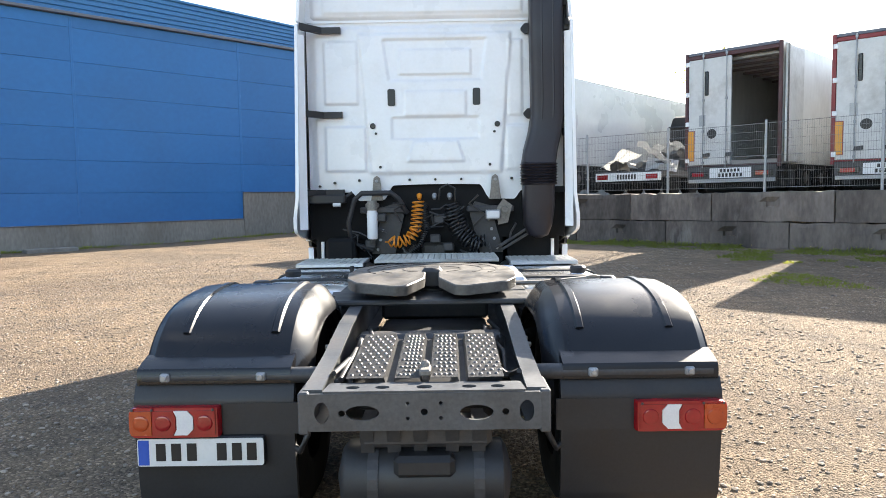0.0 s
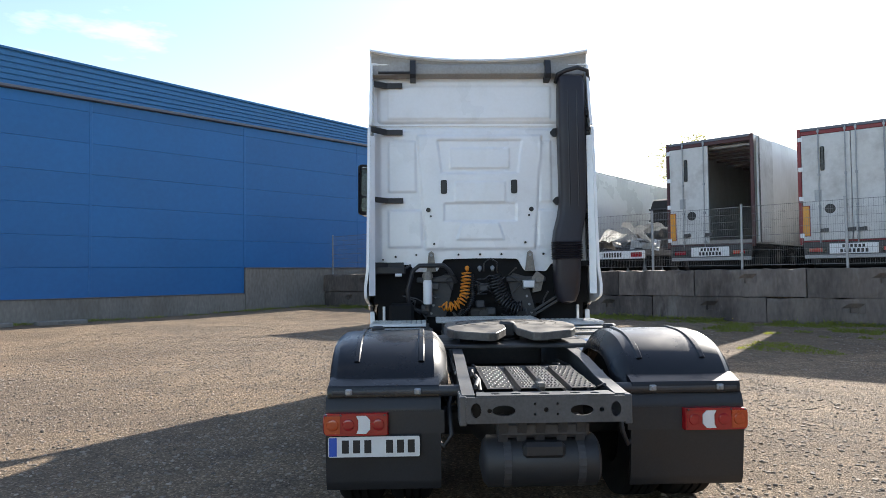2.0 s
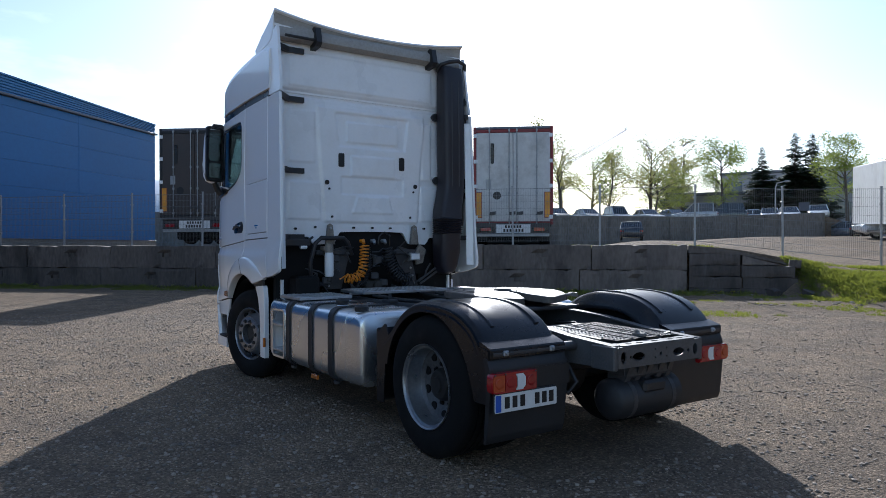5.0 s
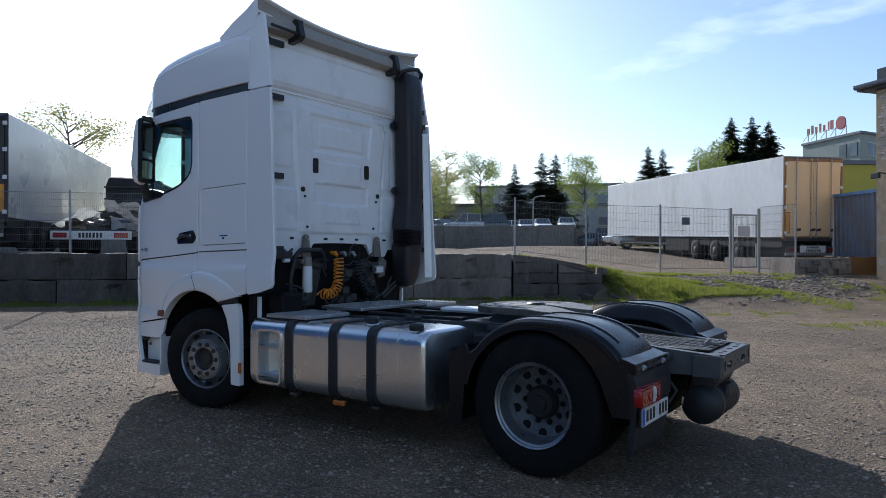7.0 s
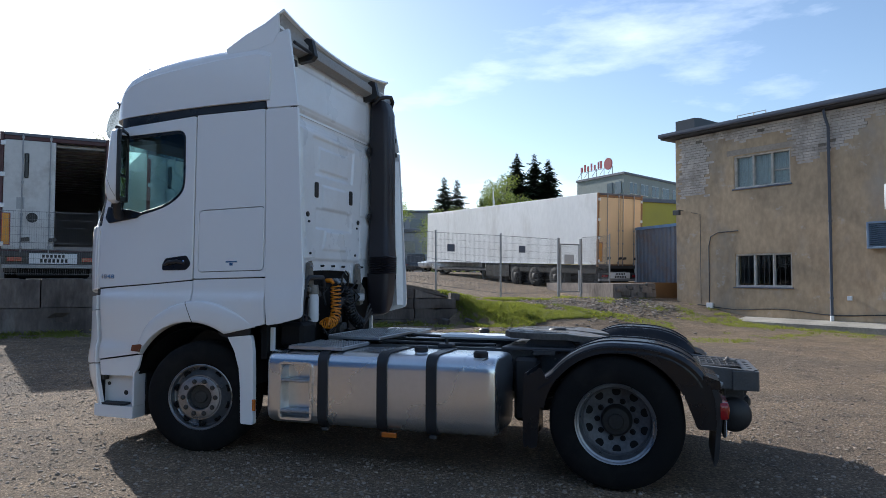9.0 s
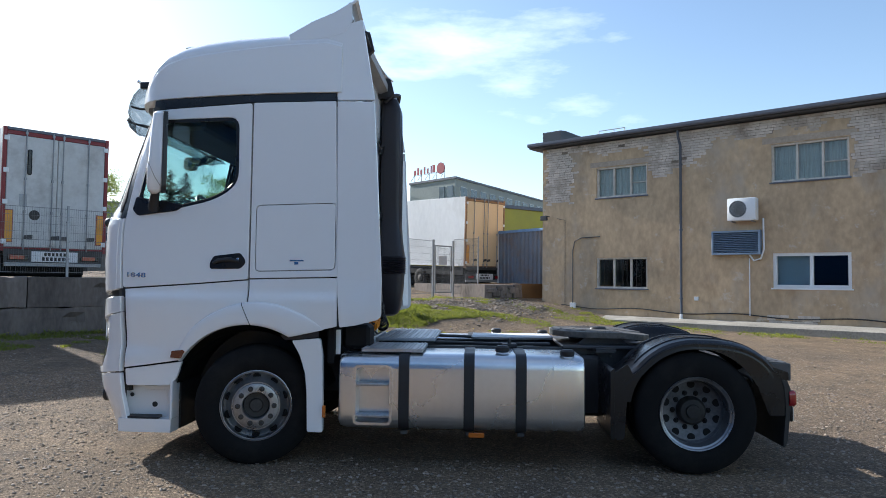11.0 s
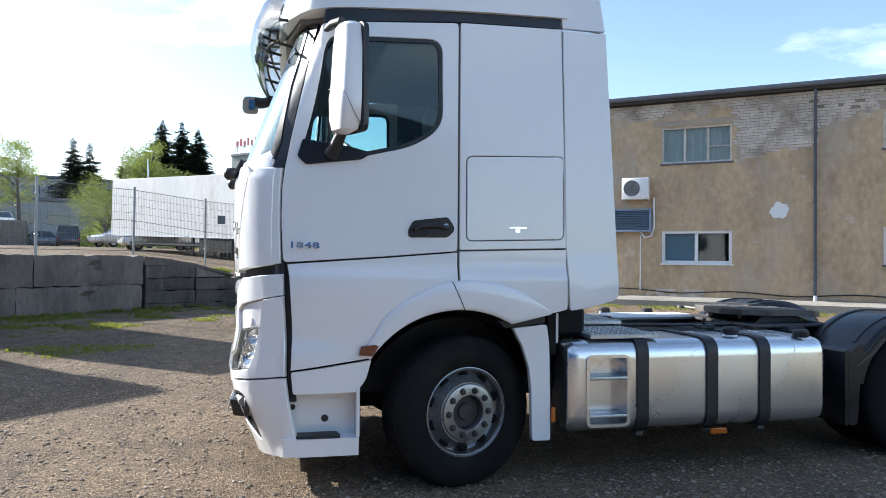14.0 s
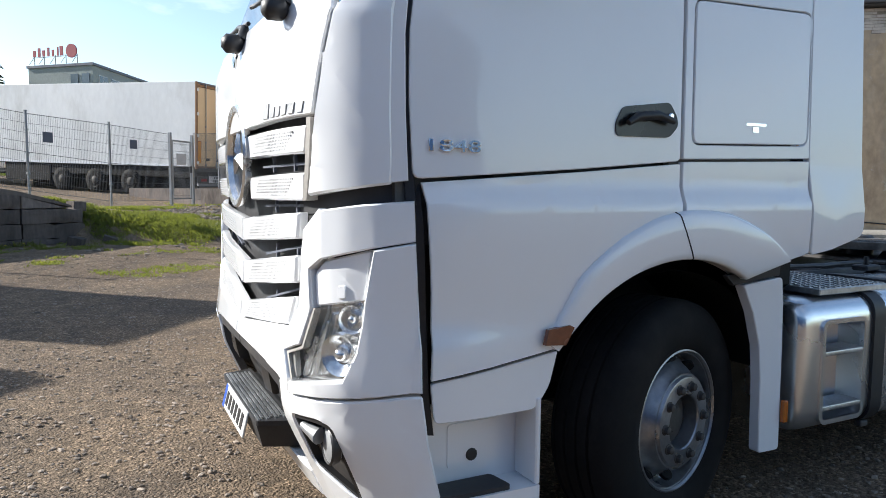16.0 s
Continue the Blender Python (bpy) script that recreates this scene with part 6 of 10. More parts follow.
        plate("intake_trim", [(0.003, 0.778), (0.57, 0.768), (0.712, 0.742), (0.69, 0.655), (0.672, 0.50), (0.675, 0.36), (0.645, 0.36), (0.64, 0.50), (0.655, 0.69), (0.56, 0.715), (0.003, 0.725)], s, mat_=STEEL_DARK, out=-0.004, thick=0.04, step=0.05, chamfer=0.004, label="dark bumper intake trim")
        plate("intake_block", [(0.30, 0.58), (0.46, 0.60), (0.46, 0.70), (0.30, 0.70)], s, mat_=BLACK_SATIN, out=-0.02, thick=0.05, step=0.06, chamfer=0.008)
    front_panel("intake_bay", [(-0.74, 0.33), (0.74, 0.33), (0.74, 0.79), (-0.74, 0.79)], mat_=BLACK, out=-0.085, thick=0.03)
    # tread step over the plate
    bm = bmesh.new()
    prism(bm, rounded([(-0.47, 4.97), (0.47, 4.97), (0.415, 5.12), (-0.415, 5.12)], 0.012, 3), "z", 0.458, 0.48)
    stp = part("front_step", bm, BLACK, truck, "black front step with aluminium tread ribs")
    bm = bmesh.new()
    for r in range(7):
        y = 4.992 + r * 0.0185
        for k in range(27):
            x = -0.395 + k * 0.0295 + 0.0147 * (r % 2)
            if abs(x) < 0.455 - 0.35 * (y - 4.98):
                box(bm, (x - 0.011, y, 0.479), (x + 0.011, y + 0.009, 0.486))
    part("step_ribs", bm, ALU_TREAD, stp)["kind"] = "stuff"
    bm = bmesh.new()
    loft(bm, [[(x * k, y, z) for x, y, z in ((-0.46, 4.93, 0.457), (-0.41, 5.117, 0.457), (-0.40, 5.092, 0.362), (-0.44, 4.93, 0.35))] for k in (1, -1)])
    part("step_bracket", bm, BLACK, stp)
    tilt = pose(0, 5.12, 0.475, 14)
    bm = bmesh.new()
    box(bm, (-0.26, -0.004, -0.118), (0.26, 0.006, -0.004), 0.003, m=tilt)
    pl = part("number_plate", bm, PLATE_WHITE, stp, "white number plate with plain bars")
    bm = bmesh.new()
    box(bm, (0.215, 0.0055, -0.116), (0.258, 0.0075, -0.006), m=tilt)
    part("country_strip", bm, PLATE_BLUE, pl, "blue strip at the plate's end")
    for k in range(6):
        bm = bmesh.new()
        bar_text(bm, -0.23 + k * 0.0733, -0.23 + (k + 1) * 0.0733, -0.095, -0.027, 1, lambda x, z, d: tilt @ Vector((x, 0.0065 + d, z)))
        part("plate_bar", bm, INK, pl)
    # round emblem: plain ring
    bm = bmesh.new()
    lathe(bm, [(0.0, 0.225), (0.025, 0.235), (0.035, 0.225), (0.03, 0.20), (0.0, 0.19)], 40, "y", (0, 5.085, 1.595), True)
    em = part("emblem", bm, LAMP_SILVER, truck, "large round chrome front emblem", 50)
    bm = bmesh.new()
    lathe(bm, [(0.0, 0.20), (0.01, 0.19), (0.012, 0.001)], 40, "y", (0, 5.08, 1.595))
    part("emblem_disc", bm, BLACK_SATIN, em)
    bm = bmesh.new()
    for k in range(3):
        a = math.pi / 2 + k * math.tau / 3
        c, s = math.cos(a), math.sin(a)
        pts = [(0.195 * c, 0.195 * s), (-0.03 * s, 0.03 * c), (0.03 * s, -0.03 * c)]
        base = [bm.verts.new((p, 5.092, 1.595 + q)) for p, q in pts]
        tip = bm.verts.new((0.02 * c, 5.118, 1.595 + 0.02 * s))
        for i in range(3):
            bm.faces.new((base[i], base[(i + 1) % 3], tip))
        bm.faces.new(base)
    part("emblem_spokes", bm, LAMP_SILVER, em)
    bm = bmesh.new()
    lathe(bm, [(5.095, 0.035), (5.110, 0.035), (5.113, 0.03)], 18, "y", (0.0, 0, 2.025))
    part("badge", bm, CHROME, truck)
    bm = bmesh.new()
    f = skin(-1, 0.012)
    for a, b, h in ((0.56, 0.635, 0.075), (0.645, 0.70, 0.05), (0.71, 0.755, 0.05), (0.765, 0.82, 0.05), (0.83, 0.88, 0.05), (0.89, 0.935, 0.05)):
        q = [(a, 1.712), (b - 0.012, 1.712), (b, 1.712 + h * 0.72), (a + 0.014, 1.712 + h * 0.72)]
        loft(bm, [[f(c, z, 0.008) for c, z in q], [f(c, z, 0.0) for c, z in q]])
    part("name_badge", bm, GALV, truck, "chrome name badge drawn as plain bars")
    # windscreen
    ws = [(-1.175, 2.16), (1.175, 2.16), (1.172, 2.25), (1.10, 2.65), (1.05, 2.92), (1.035, 3.03), (-1.035, 3.03), (-1.05, 2.92), (-1.10, 2.65), (-1.172, 2.25)]
    w = plate("windscreen", ws, -1, mat_=SCREEN_GLASS, out=-0.012, thick=0.006, step=0.06, chamfer=0.0, label="tinted panoramic windscreen")
    w.visible_shadow = False
    for s in (-1, 1):
        plate("screen_edge", [(1.178, 2.14), (1.228, 2.14), (1.234, 2.25), (1.117, 2.65), (1.08, 2.92), (1.066, 3.03), (1.032, 3.03), (1.046, 2.92), (1.092, 2.65), (1.166, 2.25)], s, mat_=SCREEN_TRIM, out=-0.002, thick=0.02, step=0.06, chamfer=0.003, label="dark windscreen edge trim")
        plate("pillar_foot", [(0.80, 2.125), (1.0, 2.112), (1.07, 2.075), (1.228, 2.092), (1.228, 2.145), (1.165, 2.205), (1.09, 2.175), (0.95, 2.155), (0.80, 2.15)], s, out=-0.002, thick=0.03, step=0.05, chamfer=0.005)
    front_panel("cowl", [(-1.05, 2.09), (1.05, 2.09), (1.05, 2.15), (-1.05, 2.15)], mat_=BLACK, out=-0.012, thick=0.03)
    # wipers and camera mirrors on the cowl
    for x0, x1 in ((-0.78, -0.1), (-0.1, 0.55)):
        bm = bmesh.new()
        f = skin(-1, 0.02)
        pts = [f(math.copysign(s_of_x(abs(x)), -x), z, 0) for x, z in ((x0, 2.09), (x0 + 0.05, 2.16), ((x0 + x1) / 2, 2.22), (x1, 2.25))]
        tube(bm, pts, [0.028, 0.02, 0.012, 0.008], 8)
        wp = part("wiper", bm, BLACK, truck, smooth=50)
        bm = bmesh.new()
        tube(bm, [f(math.copysign(s_of_x(abs(x)), -x), z, 0) for x, z in ((x0 - 0.02, 2.17), (x1 + 0.1, 2.27))], 0.01, 6)
        part("blade", bm, BLACK, wp)
        bm = bmesh.new()
        c = f(math.copysign(s_of_x(abs(x0)), -x0), 2.08, -0.03)
        lathe(bm, [(-0.04, 0.02), (-0.02, 0.042), (0.03, 0.042), (0.05, 0.02)], 12, "y", c)
        part("wiper_pivot", bm, BLACK, wp, smooth=50)


SCREEN_TRIM = mat("dark_screen_trim", (0.03, 0.03, 0.032), 0.45)
HEAD_GLASS = glass_mat("headlamp_glass", (0.95, 0.96, 0.97), 0.02, 1.6)
build_front()


def build_visor():
    """Smoked sun visor, a thin shell round the head of the screen, with an open honeycomb frame behind it."""
    def back(u):
        return 0.105 * (abs(u) / 0.87) ** 2.6, 0.085 * (abs(u) / 0.87) ** 2.6
    n = 30
    bm = bmesh.new()
    loops = []
    sec = [(4.80, 3.42), (4.88, 3.405), (4.95, 3.33), (5.0, 3.21), (5.02, 3.09), (4.985, 3.01), (4.92, 2.95)]
    for k in range(n + 1):
        u = 2 * k / n - 1
        dy, dz = back(u)
        k2 = 1 - 0.32 * smooth01(0.75, 1.0, abs(u))
        loops.append([(1.10 * u, 4.80 + (y - 4.80) * k2 - dy, 3.30 + (z - 3.30) * k2 - dz) for y, z in sec + [(y - 0.006, z - 0.006) for y, z in sec[::-1]]])
    loft(bm, loops)
    v = part("sun_visor", bm, VISOR_SMOKE, truck, "dark smoked sun visor over the windscreen", 40)
    v.visible_shadow = False
    for k in range(5):
        u = -0.84 + 1.68 * k / 4
        dy, dz = back(u)
        x = 1.05 * u
        bm = bmesh.new()
        tube(bm, [(x, 4.80 - dy, 3.02 - dz), (x + 0.02, 4.90 - dy, 3.05 - dz), (x, 5.0 - dy, 3.08 - dz)], 0.010, 6)
        part("visor_rib", bm, BLACK, v)
        bm = bmesh.new()
        tube(bm, [(x, 4.79 - dy, 3.20 - dz), (x - 0.03, 4.88 - dy, 3.19 - dz), (x, 4.975 - dy, 3.22 - dz)], 0.010, 6)
        part("visor_rib", bm, BLACK, v)
    for z, y in ((3.05, 4.90), (3.20, 4.88)):
        bm = bmesh.new()
        pts = []
        for k in range(n + 1):
            u = (2 * k / n - 1) * 0.86
            dy, dz = back(u)
            pts.append((1.05 * u, y - dy, z - dz))
        tube(bm, pts, 0.010, 6)
        part("visor_frame", bm, BLACK, v)
    for x in (-0.98, -0.35, 0.35, 0.98):
        dy, dz = back(x / 1.15)
        bm = bmesh.new()
        box(bm, (x - 0.03, 4.74 - dy, 3.36 - dz), (x + 0.03, 4.85 - dy, 3.42 - dz), 0.012)
        part("visor_bracket", bm, BLACK, v)
        bm = bmesh.new()
        tube(bm, [(x, 4.86 - dy, 3.42 - dz), (x, 4.875 - dy, 3.43 - dz)], 0.014, 8)
        part("visor_screw", bm, CHROME, v)


VISOR_SMOKE = glass_mat("smoked_visor", (0.58, 0.61, 0.62), 0.05, 1.5)
build_visor()


def build_mirrors():
    for s in (-1, 1):
        pivot = Matrix.Translation((s * 1.285, 4.42, 0))
        swing = pivot @ Matrix.Rotation(radians(-27 * s), 4, "Z") @ Matrix.Diagonal((1, 0.62, 1, 1)) @ pivot.inverted()
        bm = bmesh.new()
        rings = []
        for z, y0, y1, x0, x1 in ((2.275, 4.43, 4.50, 1.31, 1.45), (2.30, 4.385, 4.545, 1.285, 1.50), (2.36, 4.375, 4.565, 1.275, 1.525), (2.50, 4.375, 4.57, 1.27, 1.535), (2.545, 4.375, 4.555, 1.27, 1.535), (2.80, 4.37, 4.53, 1.27, 1.53), (2.94, 4.37, 4.51, 1.275, 1.51), (2.965, 4.39, 4.49, 1.29, 1.48)):
            pts = rounded([(s * x0, y0), (s * x1, y0), (s * (x1 - 0.045), y1), (s * (x0 + 0.03), y1)], 0.04, 3)
            rings.append([(x, y, z) for x, y in pts])
        loft(bm, rings)
        head = part("mirror", bm, WHITE, truck, "white door mirror housing", 30)
        bm = bmesh.new()
        lo = [(s * 1.272, 4.40, 2.62), (s * 1.30, 4.552, 2.56), (s * 1.49, 4.552, 2.52), (s * 1.515, 4.47, 2.40), (s * 1.52, 4.40, 2.33)]
        tube(bm, lo, 0.0035, 6)
        part("housing_seam", bm, GREY_PLASTIC, head)
        bm = bmesh.new()
        f0 = rounded([(s * 1.272, 2.29), (s * 1.54, 2.29), (s * 1.535, 2.96), (s * 1.272, 2.96)], 0.05, 4)
        loft(bm, [[(x, 4.384, z) for x, z in f0], [(x, 4.352, z) for x, z in f0]])
        part("mirror_back", bm, BLACK, head)
        bm = bmesh.new()
        f2 = rim_inset(f0, 0.014)
        loft(bm, [[(x, 4.36, z) for x, z in f0], [(x, 4.325, z) for x, z in f0], [(x, 4.325, z) for x, z in f2], [(x, 4.36, z) for x, z in f2]], caps=False)
        part("mirror_frame", bm, BLACK_SATIN, head, "black frame round the mirror glass", 40)
        for za, zb in ((2.34, 2.52), (2.545, 2.93)):
            bm = bmesh.new()
            g = rounded([(s * 1.305, za), (s * 1.50, za), (s * 1.495, zb), (s * 1.305, zb)], 0.035, 4)
            loft(bm, [[(x, 4.3515, z) for x, z in g], [(x, 4.349 - 0.03 * (z - za), z) for x, z in g]])
            part("mirror_glass", bm, MIRROR, head)
        for ob in (head, *head.children):
            ob.data.transform(swing)
        bm = bmesh.new()
        tube(bm, [(s * 1.20, 4.50, 2.975), (s * 1.26, 4.46, 2.995), (s * 1.36, 4.41, 2.985)], [0.02, 0.03, 0.03], 8)
        part("mirror_arm", bm, BLACK, head, smooth=50)
        bm = bmesh.new()
        tube(bm, [(s * 1.262, 4.46, 2.17), (s * 1.31, 4.44, 2.205), (s * 1.365, 4.40, 2.30)], [0.05, 0.042, 0.035], 8)
        part("mirror_arm", bm, BLACK, head, smooth=50)
    # wide front mirror hung from the far corner of the screen
    bm = bmesh.new()
    rings = []
    for x, g in ((0.845, 0.88), (0.855, 1.0), (0.91, 1.0), (0.945, 0.9), (0.96, 0.6)):
        q = rounded([(5.0, 2.83), (5.14, 2.835), (5.145, 2.98), (5.01, 2.985)], 0.045, 4)
        rings.append([(x, 5.07 + (y - 5.07) * g, 2.907 + (z - 2.907) * g) for y, z in q])
    loft(bm, rings)
    fm = part("front_mirror", bm, GREY_PLASTIC, truck, "small front mirror on a black arm", 40)
    bm = bmesh.new()
    tube(bm, [(0.87, 5.04, 2.93), (0.89, 4.96, 2.935), (0.92, 4.86, 2.97), (0.95, 4.74, 3.06)], [0.055, 0.05, 0.045, 0.03], 10)
    part("mirror_arm", bm, BLACK, fm, smooth=50)
    bm = bmesh.new()
    q = rounded([(5.03, 2.86), (5.085, 2.86), (5.085, 2.95), (5.03, 2.955)], 0.02, 3)
    loft(bm, [[(0.848, y, z) for y, z in q], [(0.838, y, z) for y, z in q]])
    part("mirror_glass", bm, MIRROR, fm)


build_mirrors()


def build_cab_interior():
    for x in (-0.58, 0.58):
        bm = bmesh.new()
        box(bm, (x - 0.26, 3.72, 1.55), (x + 0.26, 4.22, 1.80), 0.06, 2)
        st = part("seat", bm, SEAT, truck, "dark fabric cab seat", 40)
        bm = bmesh.new()
        box(bm, (x - 0.25, 3.62, 1.75), (x + 0.25, 3.78, 2.42), 0.06, 2)
        part("backrest", bm, SEAT, st, smooth=40)
        bm = bmesh.new()
        box(bm, (x - 0.15, 3.62, 2.44), (x + 0.15, 3.73, 2.64), 0.05, 2)
        part("headrest", bm, SEAT, st, smooth=40)
        bm = bmesh.new()
        box(bm, (x - 0.2, 3.75, 1.32), (x + 0.2, 4.2, 1.56), 0.02)
        part("seat_base", bm, CAB_TRIM, st)
    bm = bmesh.new()
    prism(bm, [(4.32, 1.32), (4.30, 1.95), (4.40, 2.08), (4.66, 2.10), (4.80, 2.04), (4.80, 1.32)], "x", -1.15, 1.15)
    part("dashboard", bm, CAB_TRIM, truck)
    bm = bmesh.new()
    ring = []
    c = Vector((-0.58, 4.20, 2.17))
    for k in range(33):
        a = k * math.tau / 32
        ring.append(c + Vector((1, 0, 0)) * 0.225 * math.cos(a) + Vector((0, 0.62, 0.78)) * 0.225 * math.sin(a))
    tube(bm, ring, 0.017, 8, False)
    sw = part("steering_wheel", bm, mat("worn_grey_leather", (0.11, 0.11, 0.115), 0.4), truck, "black steering wheel", 50)
    bm = bmesh.new()
    tube(bm, [c + Vector((-0.21, 0, 0)), c, c + Vector((0.21, 0, 0))], 0.02, 6)
    tube(bm, [c, c + Vector((0, 0.25, -0.25))], 0.05, 8)
    part("column", bm, BLACK, sw)
    bm = bmesh.new()
    box(bm, (-1.15, 2.98, 1.75), (1.15, 3.55, 1.92), 0.03)
    part("bunk", bm, SEAT, truck)
    bm = bmesh.new()
    box(bm, (-1.1, 4.1, 2.88), (1.1, 4.55, 3.05), 0.03)
    part("overhead_locker", bm, CAB_TRIM, truck)


build_cab_interior()


def model_number():
    """Raised model figures on the door."""
    cu = bpy.data.curves.new("model_number", "FONT")
    cu.body = "1848"
    cu.size, cu.extrude, cu.bevel_depth, cu.space_character = 0.055, 0.003, 0.0016, 1.08
    ob = new("model_number", cu)
    bpy.context.view_layer.update()
    me = bpy.data.meshes.new_from_object(ob.evaluated_get(bpy.context.evaluated_depsgraph_get()))
    bpy.data.objects.remove(ob)
    bpy.data.curves.remove(cu)
    f = skin(-1, 0.004)
    for v in me.vertices:
        v.co = f(s_of_y(4.712 - v.co.x * 1.62), 1.578 + v.co.y + v.co.x * -0.03, -v.co.z)
    me.materials.clear()
    me.materials.append(CHROME)
    o = new("model_number", me)
    o.parent = truck
    o["label"] = "chrome model figures 1848"


model_number()


# ---- tractor unit: chassis, wheels, tanks ----
def wheel_front(s):
    c = (0, WY, 0.5)
    bm = bmesh.new()
    xo, xi = 1.225, 0.915
    prof = [(xo - 0.02, 0.29), (xo, 0.31), (xo + 0.012, 0.37), (xo + 0.008, 0.43), (xo - 0.012, 0.475), (xo - 0.03, 0.495), (xo - 0.06, 0.502)]
    for g in (0.10, 0.155, 0.21, 0.26):
        prof += [(xo - g + 0.008, 0.503), (xo - g + 0.006, 0.490), (xo - g - 0.006, 0.490), (xo - g - 0.008, 0.503)]
    prof += [(xi + 0.03, 0.495), (xi, 0.44), (xi, 0.33), (xi + 0.02, 0.29)]
    lathe(bm, [(s * a, r) for a, r in prof], 72, "x", c, True)
    w = part("front_wheel", bm, RUBBER, truck, "front wheel with dusty black tyre", 40)
    rim_parts(w, s, c, xo, False)
    # steered to the left
    pivot = Matrix.Translation((s * 1.02, WY, 0))
    w.matrix_basis = pivot @ Matrix.Rotation(radians(15), 4, "Z") @ pivot.inverted()


def rim_parts(w, s, c, xo, rear):
    bm = bmesh.new()
    if rear:
        prof = [(xo - 0.005, 0.287), (xo + 0.004, 0.294), (xo + 0.006, 0.30), (xo - 0.008, 0.302), (xo - 0.012, 0.29), (xo - 0.02, 0.272), (xo - 0.14, 0.262), (xo - 0.165, 0.245), (xo - 0.175, 0.20), (xo - 0.19, 0.17), (xo - 0.19, 0.12), (xo - 0.21, 0.12), (xo - 0.22, 0.22), (xo - 0.2, 0.27), (xo - 0.1, 0.275), (xo - 0.03, 0.285)]
    else:
        prof = [(xo - 0.015, 0.285), (xo - 0.006, 0.292), (xo - 0.008, 0.298), (xo - 0.02, 0.298), (xo - 0.022, 0.281), (xo - 0.085, 0.272), (xo - 0.092, 0.262), (xo - 0.02, 0.208), (xo + 0.002, 0.200), (xo + 0.002, 0.192), (xo + 0.014, 0.186), (xo + 0.016, 0.18), (xo + 0.016, 0.117), (xo + 0.01, 0.112), (xo - 0.06, 0.108), (xo - 0.06, 0.14), (xo - 0.03, 0.18), (xo - 0.12, 0.26), (xo - 0.1, 0.285)]
    lathe(bm, [(s * a, r) for a, r in prof], 64, "x", c, True)
    part("rim", bm, RIM, w, "silver-grey steel wheel rim", 35)
    if rear:
        bm = bmesh.new()
        lathe(bm, [(s * a, r) for a, r in ((xo - 0.135, 0.262), (xo - 0.158, 0.248), (xo - 0.168, 0.20), (xo - 0.182, 0.17), (xo - 0.184, 0.12), (xo - 0.188, 0.12), (xo - 0.186, 0.17), (xo - 0.174, 0.20), (xo - 0.163, 0.25), (xo - 0.14, 0.266))], 64, "x", c, True)
        part("wheel_disc", bm, mat("brown_dusty_disc", (0.13, 0.135, 0.145), 0.5, 0.4, dark=0.6, light=1.3, scale=7, fine=40, bump=0.0008), w, "dusty dark wheel disc", 35)
    bm = bmesh.new()
    if rear:
        prof = [(xo - 0.20, 0.122), (xo - 0.135, 0.116), (xo - 0.11, 0.098), (xo - 0.105, 0.06), (xo - 0.09, 0.055), (xo - 0.085, 0.001)]
    else:
        prof = [(xo - 0.06, 0.109), (xo - 0.045, 0.104), (xo - 0.04, 0.06), (xo - 0.022, 0.05), (xo - 0.018, 0.001)]
    lathe(bm, [(s * a, r) for a, r in prof], 32, "x", c)
    part("hub", bm, HUB_DARK if rear else HUB, w, "dark greasy hub", 35)
    nutx = xo - 0.184 if rear else xo + 0.0155
    nr = 0.148 if rear else 0.149
    # nuts, and near-black discs that paint the dark of the hand holes
    bm = bmesh.new()
    lathe(bm, [(0.0, 0.0225), (s * 0.003, 0.0225), (s * 0.005, 0.017), (s * 0.02, 0.0155), (s * 0.024, 0.009), (s * 0.0245, 0.0005)], 10, "x", (0, 0, 0))
    nut = part("wheel_nut", bm, VOID if rear else HUB, w, smooth=30)
    bm = bmesh.new()
    lathe(bm, [(-s * 0.012, 0.033), (s * 0.003, 0.033), (s * 0.004, 0.030), (s * 0.004, 0.0005)], 18, "x", (0, 0, 0))
    hole = part("hand_hole", bm, VOID, w)
    for k in range(10):
        a = math.tau * (k + 0.5) / 10
        hx, hr = (xo - 0.164, 0.222) if rear else (xo - 0.062, 0.2395)
        for src, rr, xx in ((nut, nr, nutx), (hole, hr, hx)):
            o = src if k == 0 else new(src.name.split(".")[0], src.data)
            o.parent = w
            aa = a + (math.tau / 20 if src is hole else 0)
            rot = Matrix.Rotation(aa, 4, "X")
            m = Matrix.Translation((s * xx, c[1], c[2])) @ rot @ Matrix.Translation((0, 0, rr))
            if src is hole and not rear:
                m = m @ Matrix.Rotation(radians(53) * s, 4, "Y")
            o.matrix_basis = m


def wheel_rear(s):
    c = (0, RY, 0.5)
    xo = 1.20
    for nm, o, i in (("rear_wheel", xo, 0.905), ("inner_tyre", 0.875, 0.59)):
        bm = bmesh.new()
        prof = [(o - 0.01, 0.30), (o, 0.32), (o + 0.004, 0.37), (o, 0.43), (o - 0.015, 0.475), (o - 0.035, 0.495), (o - 0.06, 0.502)]
        for g in (0.10, 0.15, 0.20):
            prof += [(o - g + 0.008, 0.503), (o - g + 0.006, 0.488), (o - g - 0.006, 0.488), (o - g - 0.008, 0.503)]
        prof += [(i + 0.03, 0.495), (i, 0.44), (i, 0.33), (i + 0.02, 0.29)]
        lathe(bm, [(s * a, r) for a, r in prof], 72, "x", c, True)
        if nm == "rear_wheel":
            w = part(nm, bm, RUBBER, truck, "twin rear wheel with deep-dished rim", 40)
        else:
            part(nm, bm, RUBBER, w, smooth=40)
    rim_parts(w, s, c, xo, True)


for sd in (-1, 1):
    wheel_front(sd)
    wheel_rear(sd)


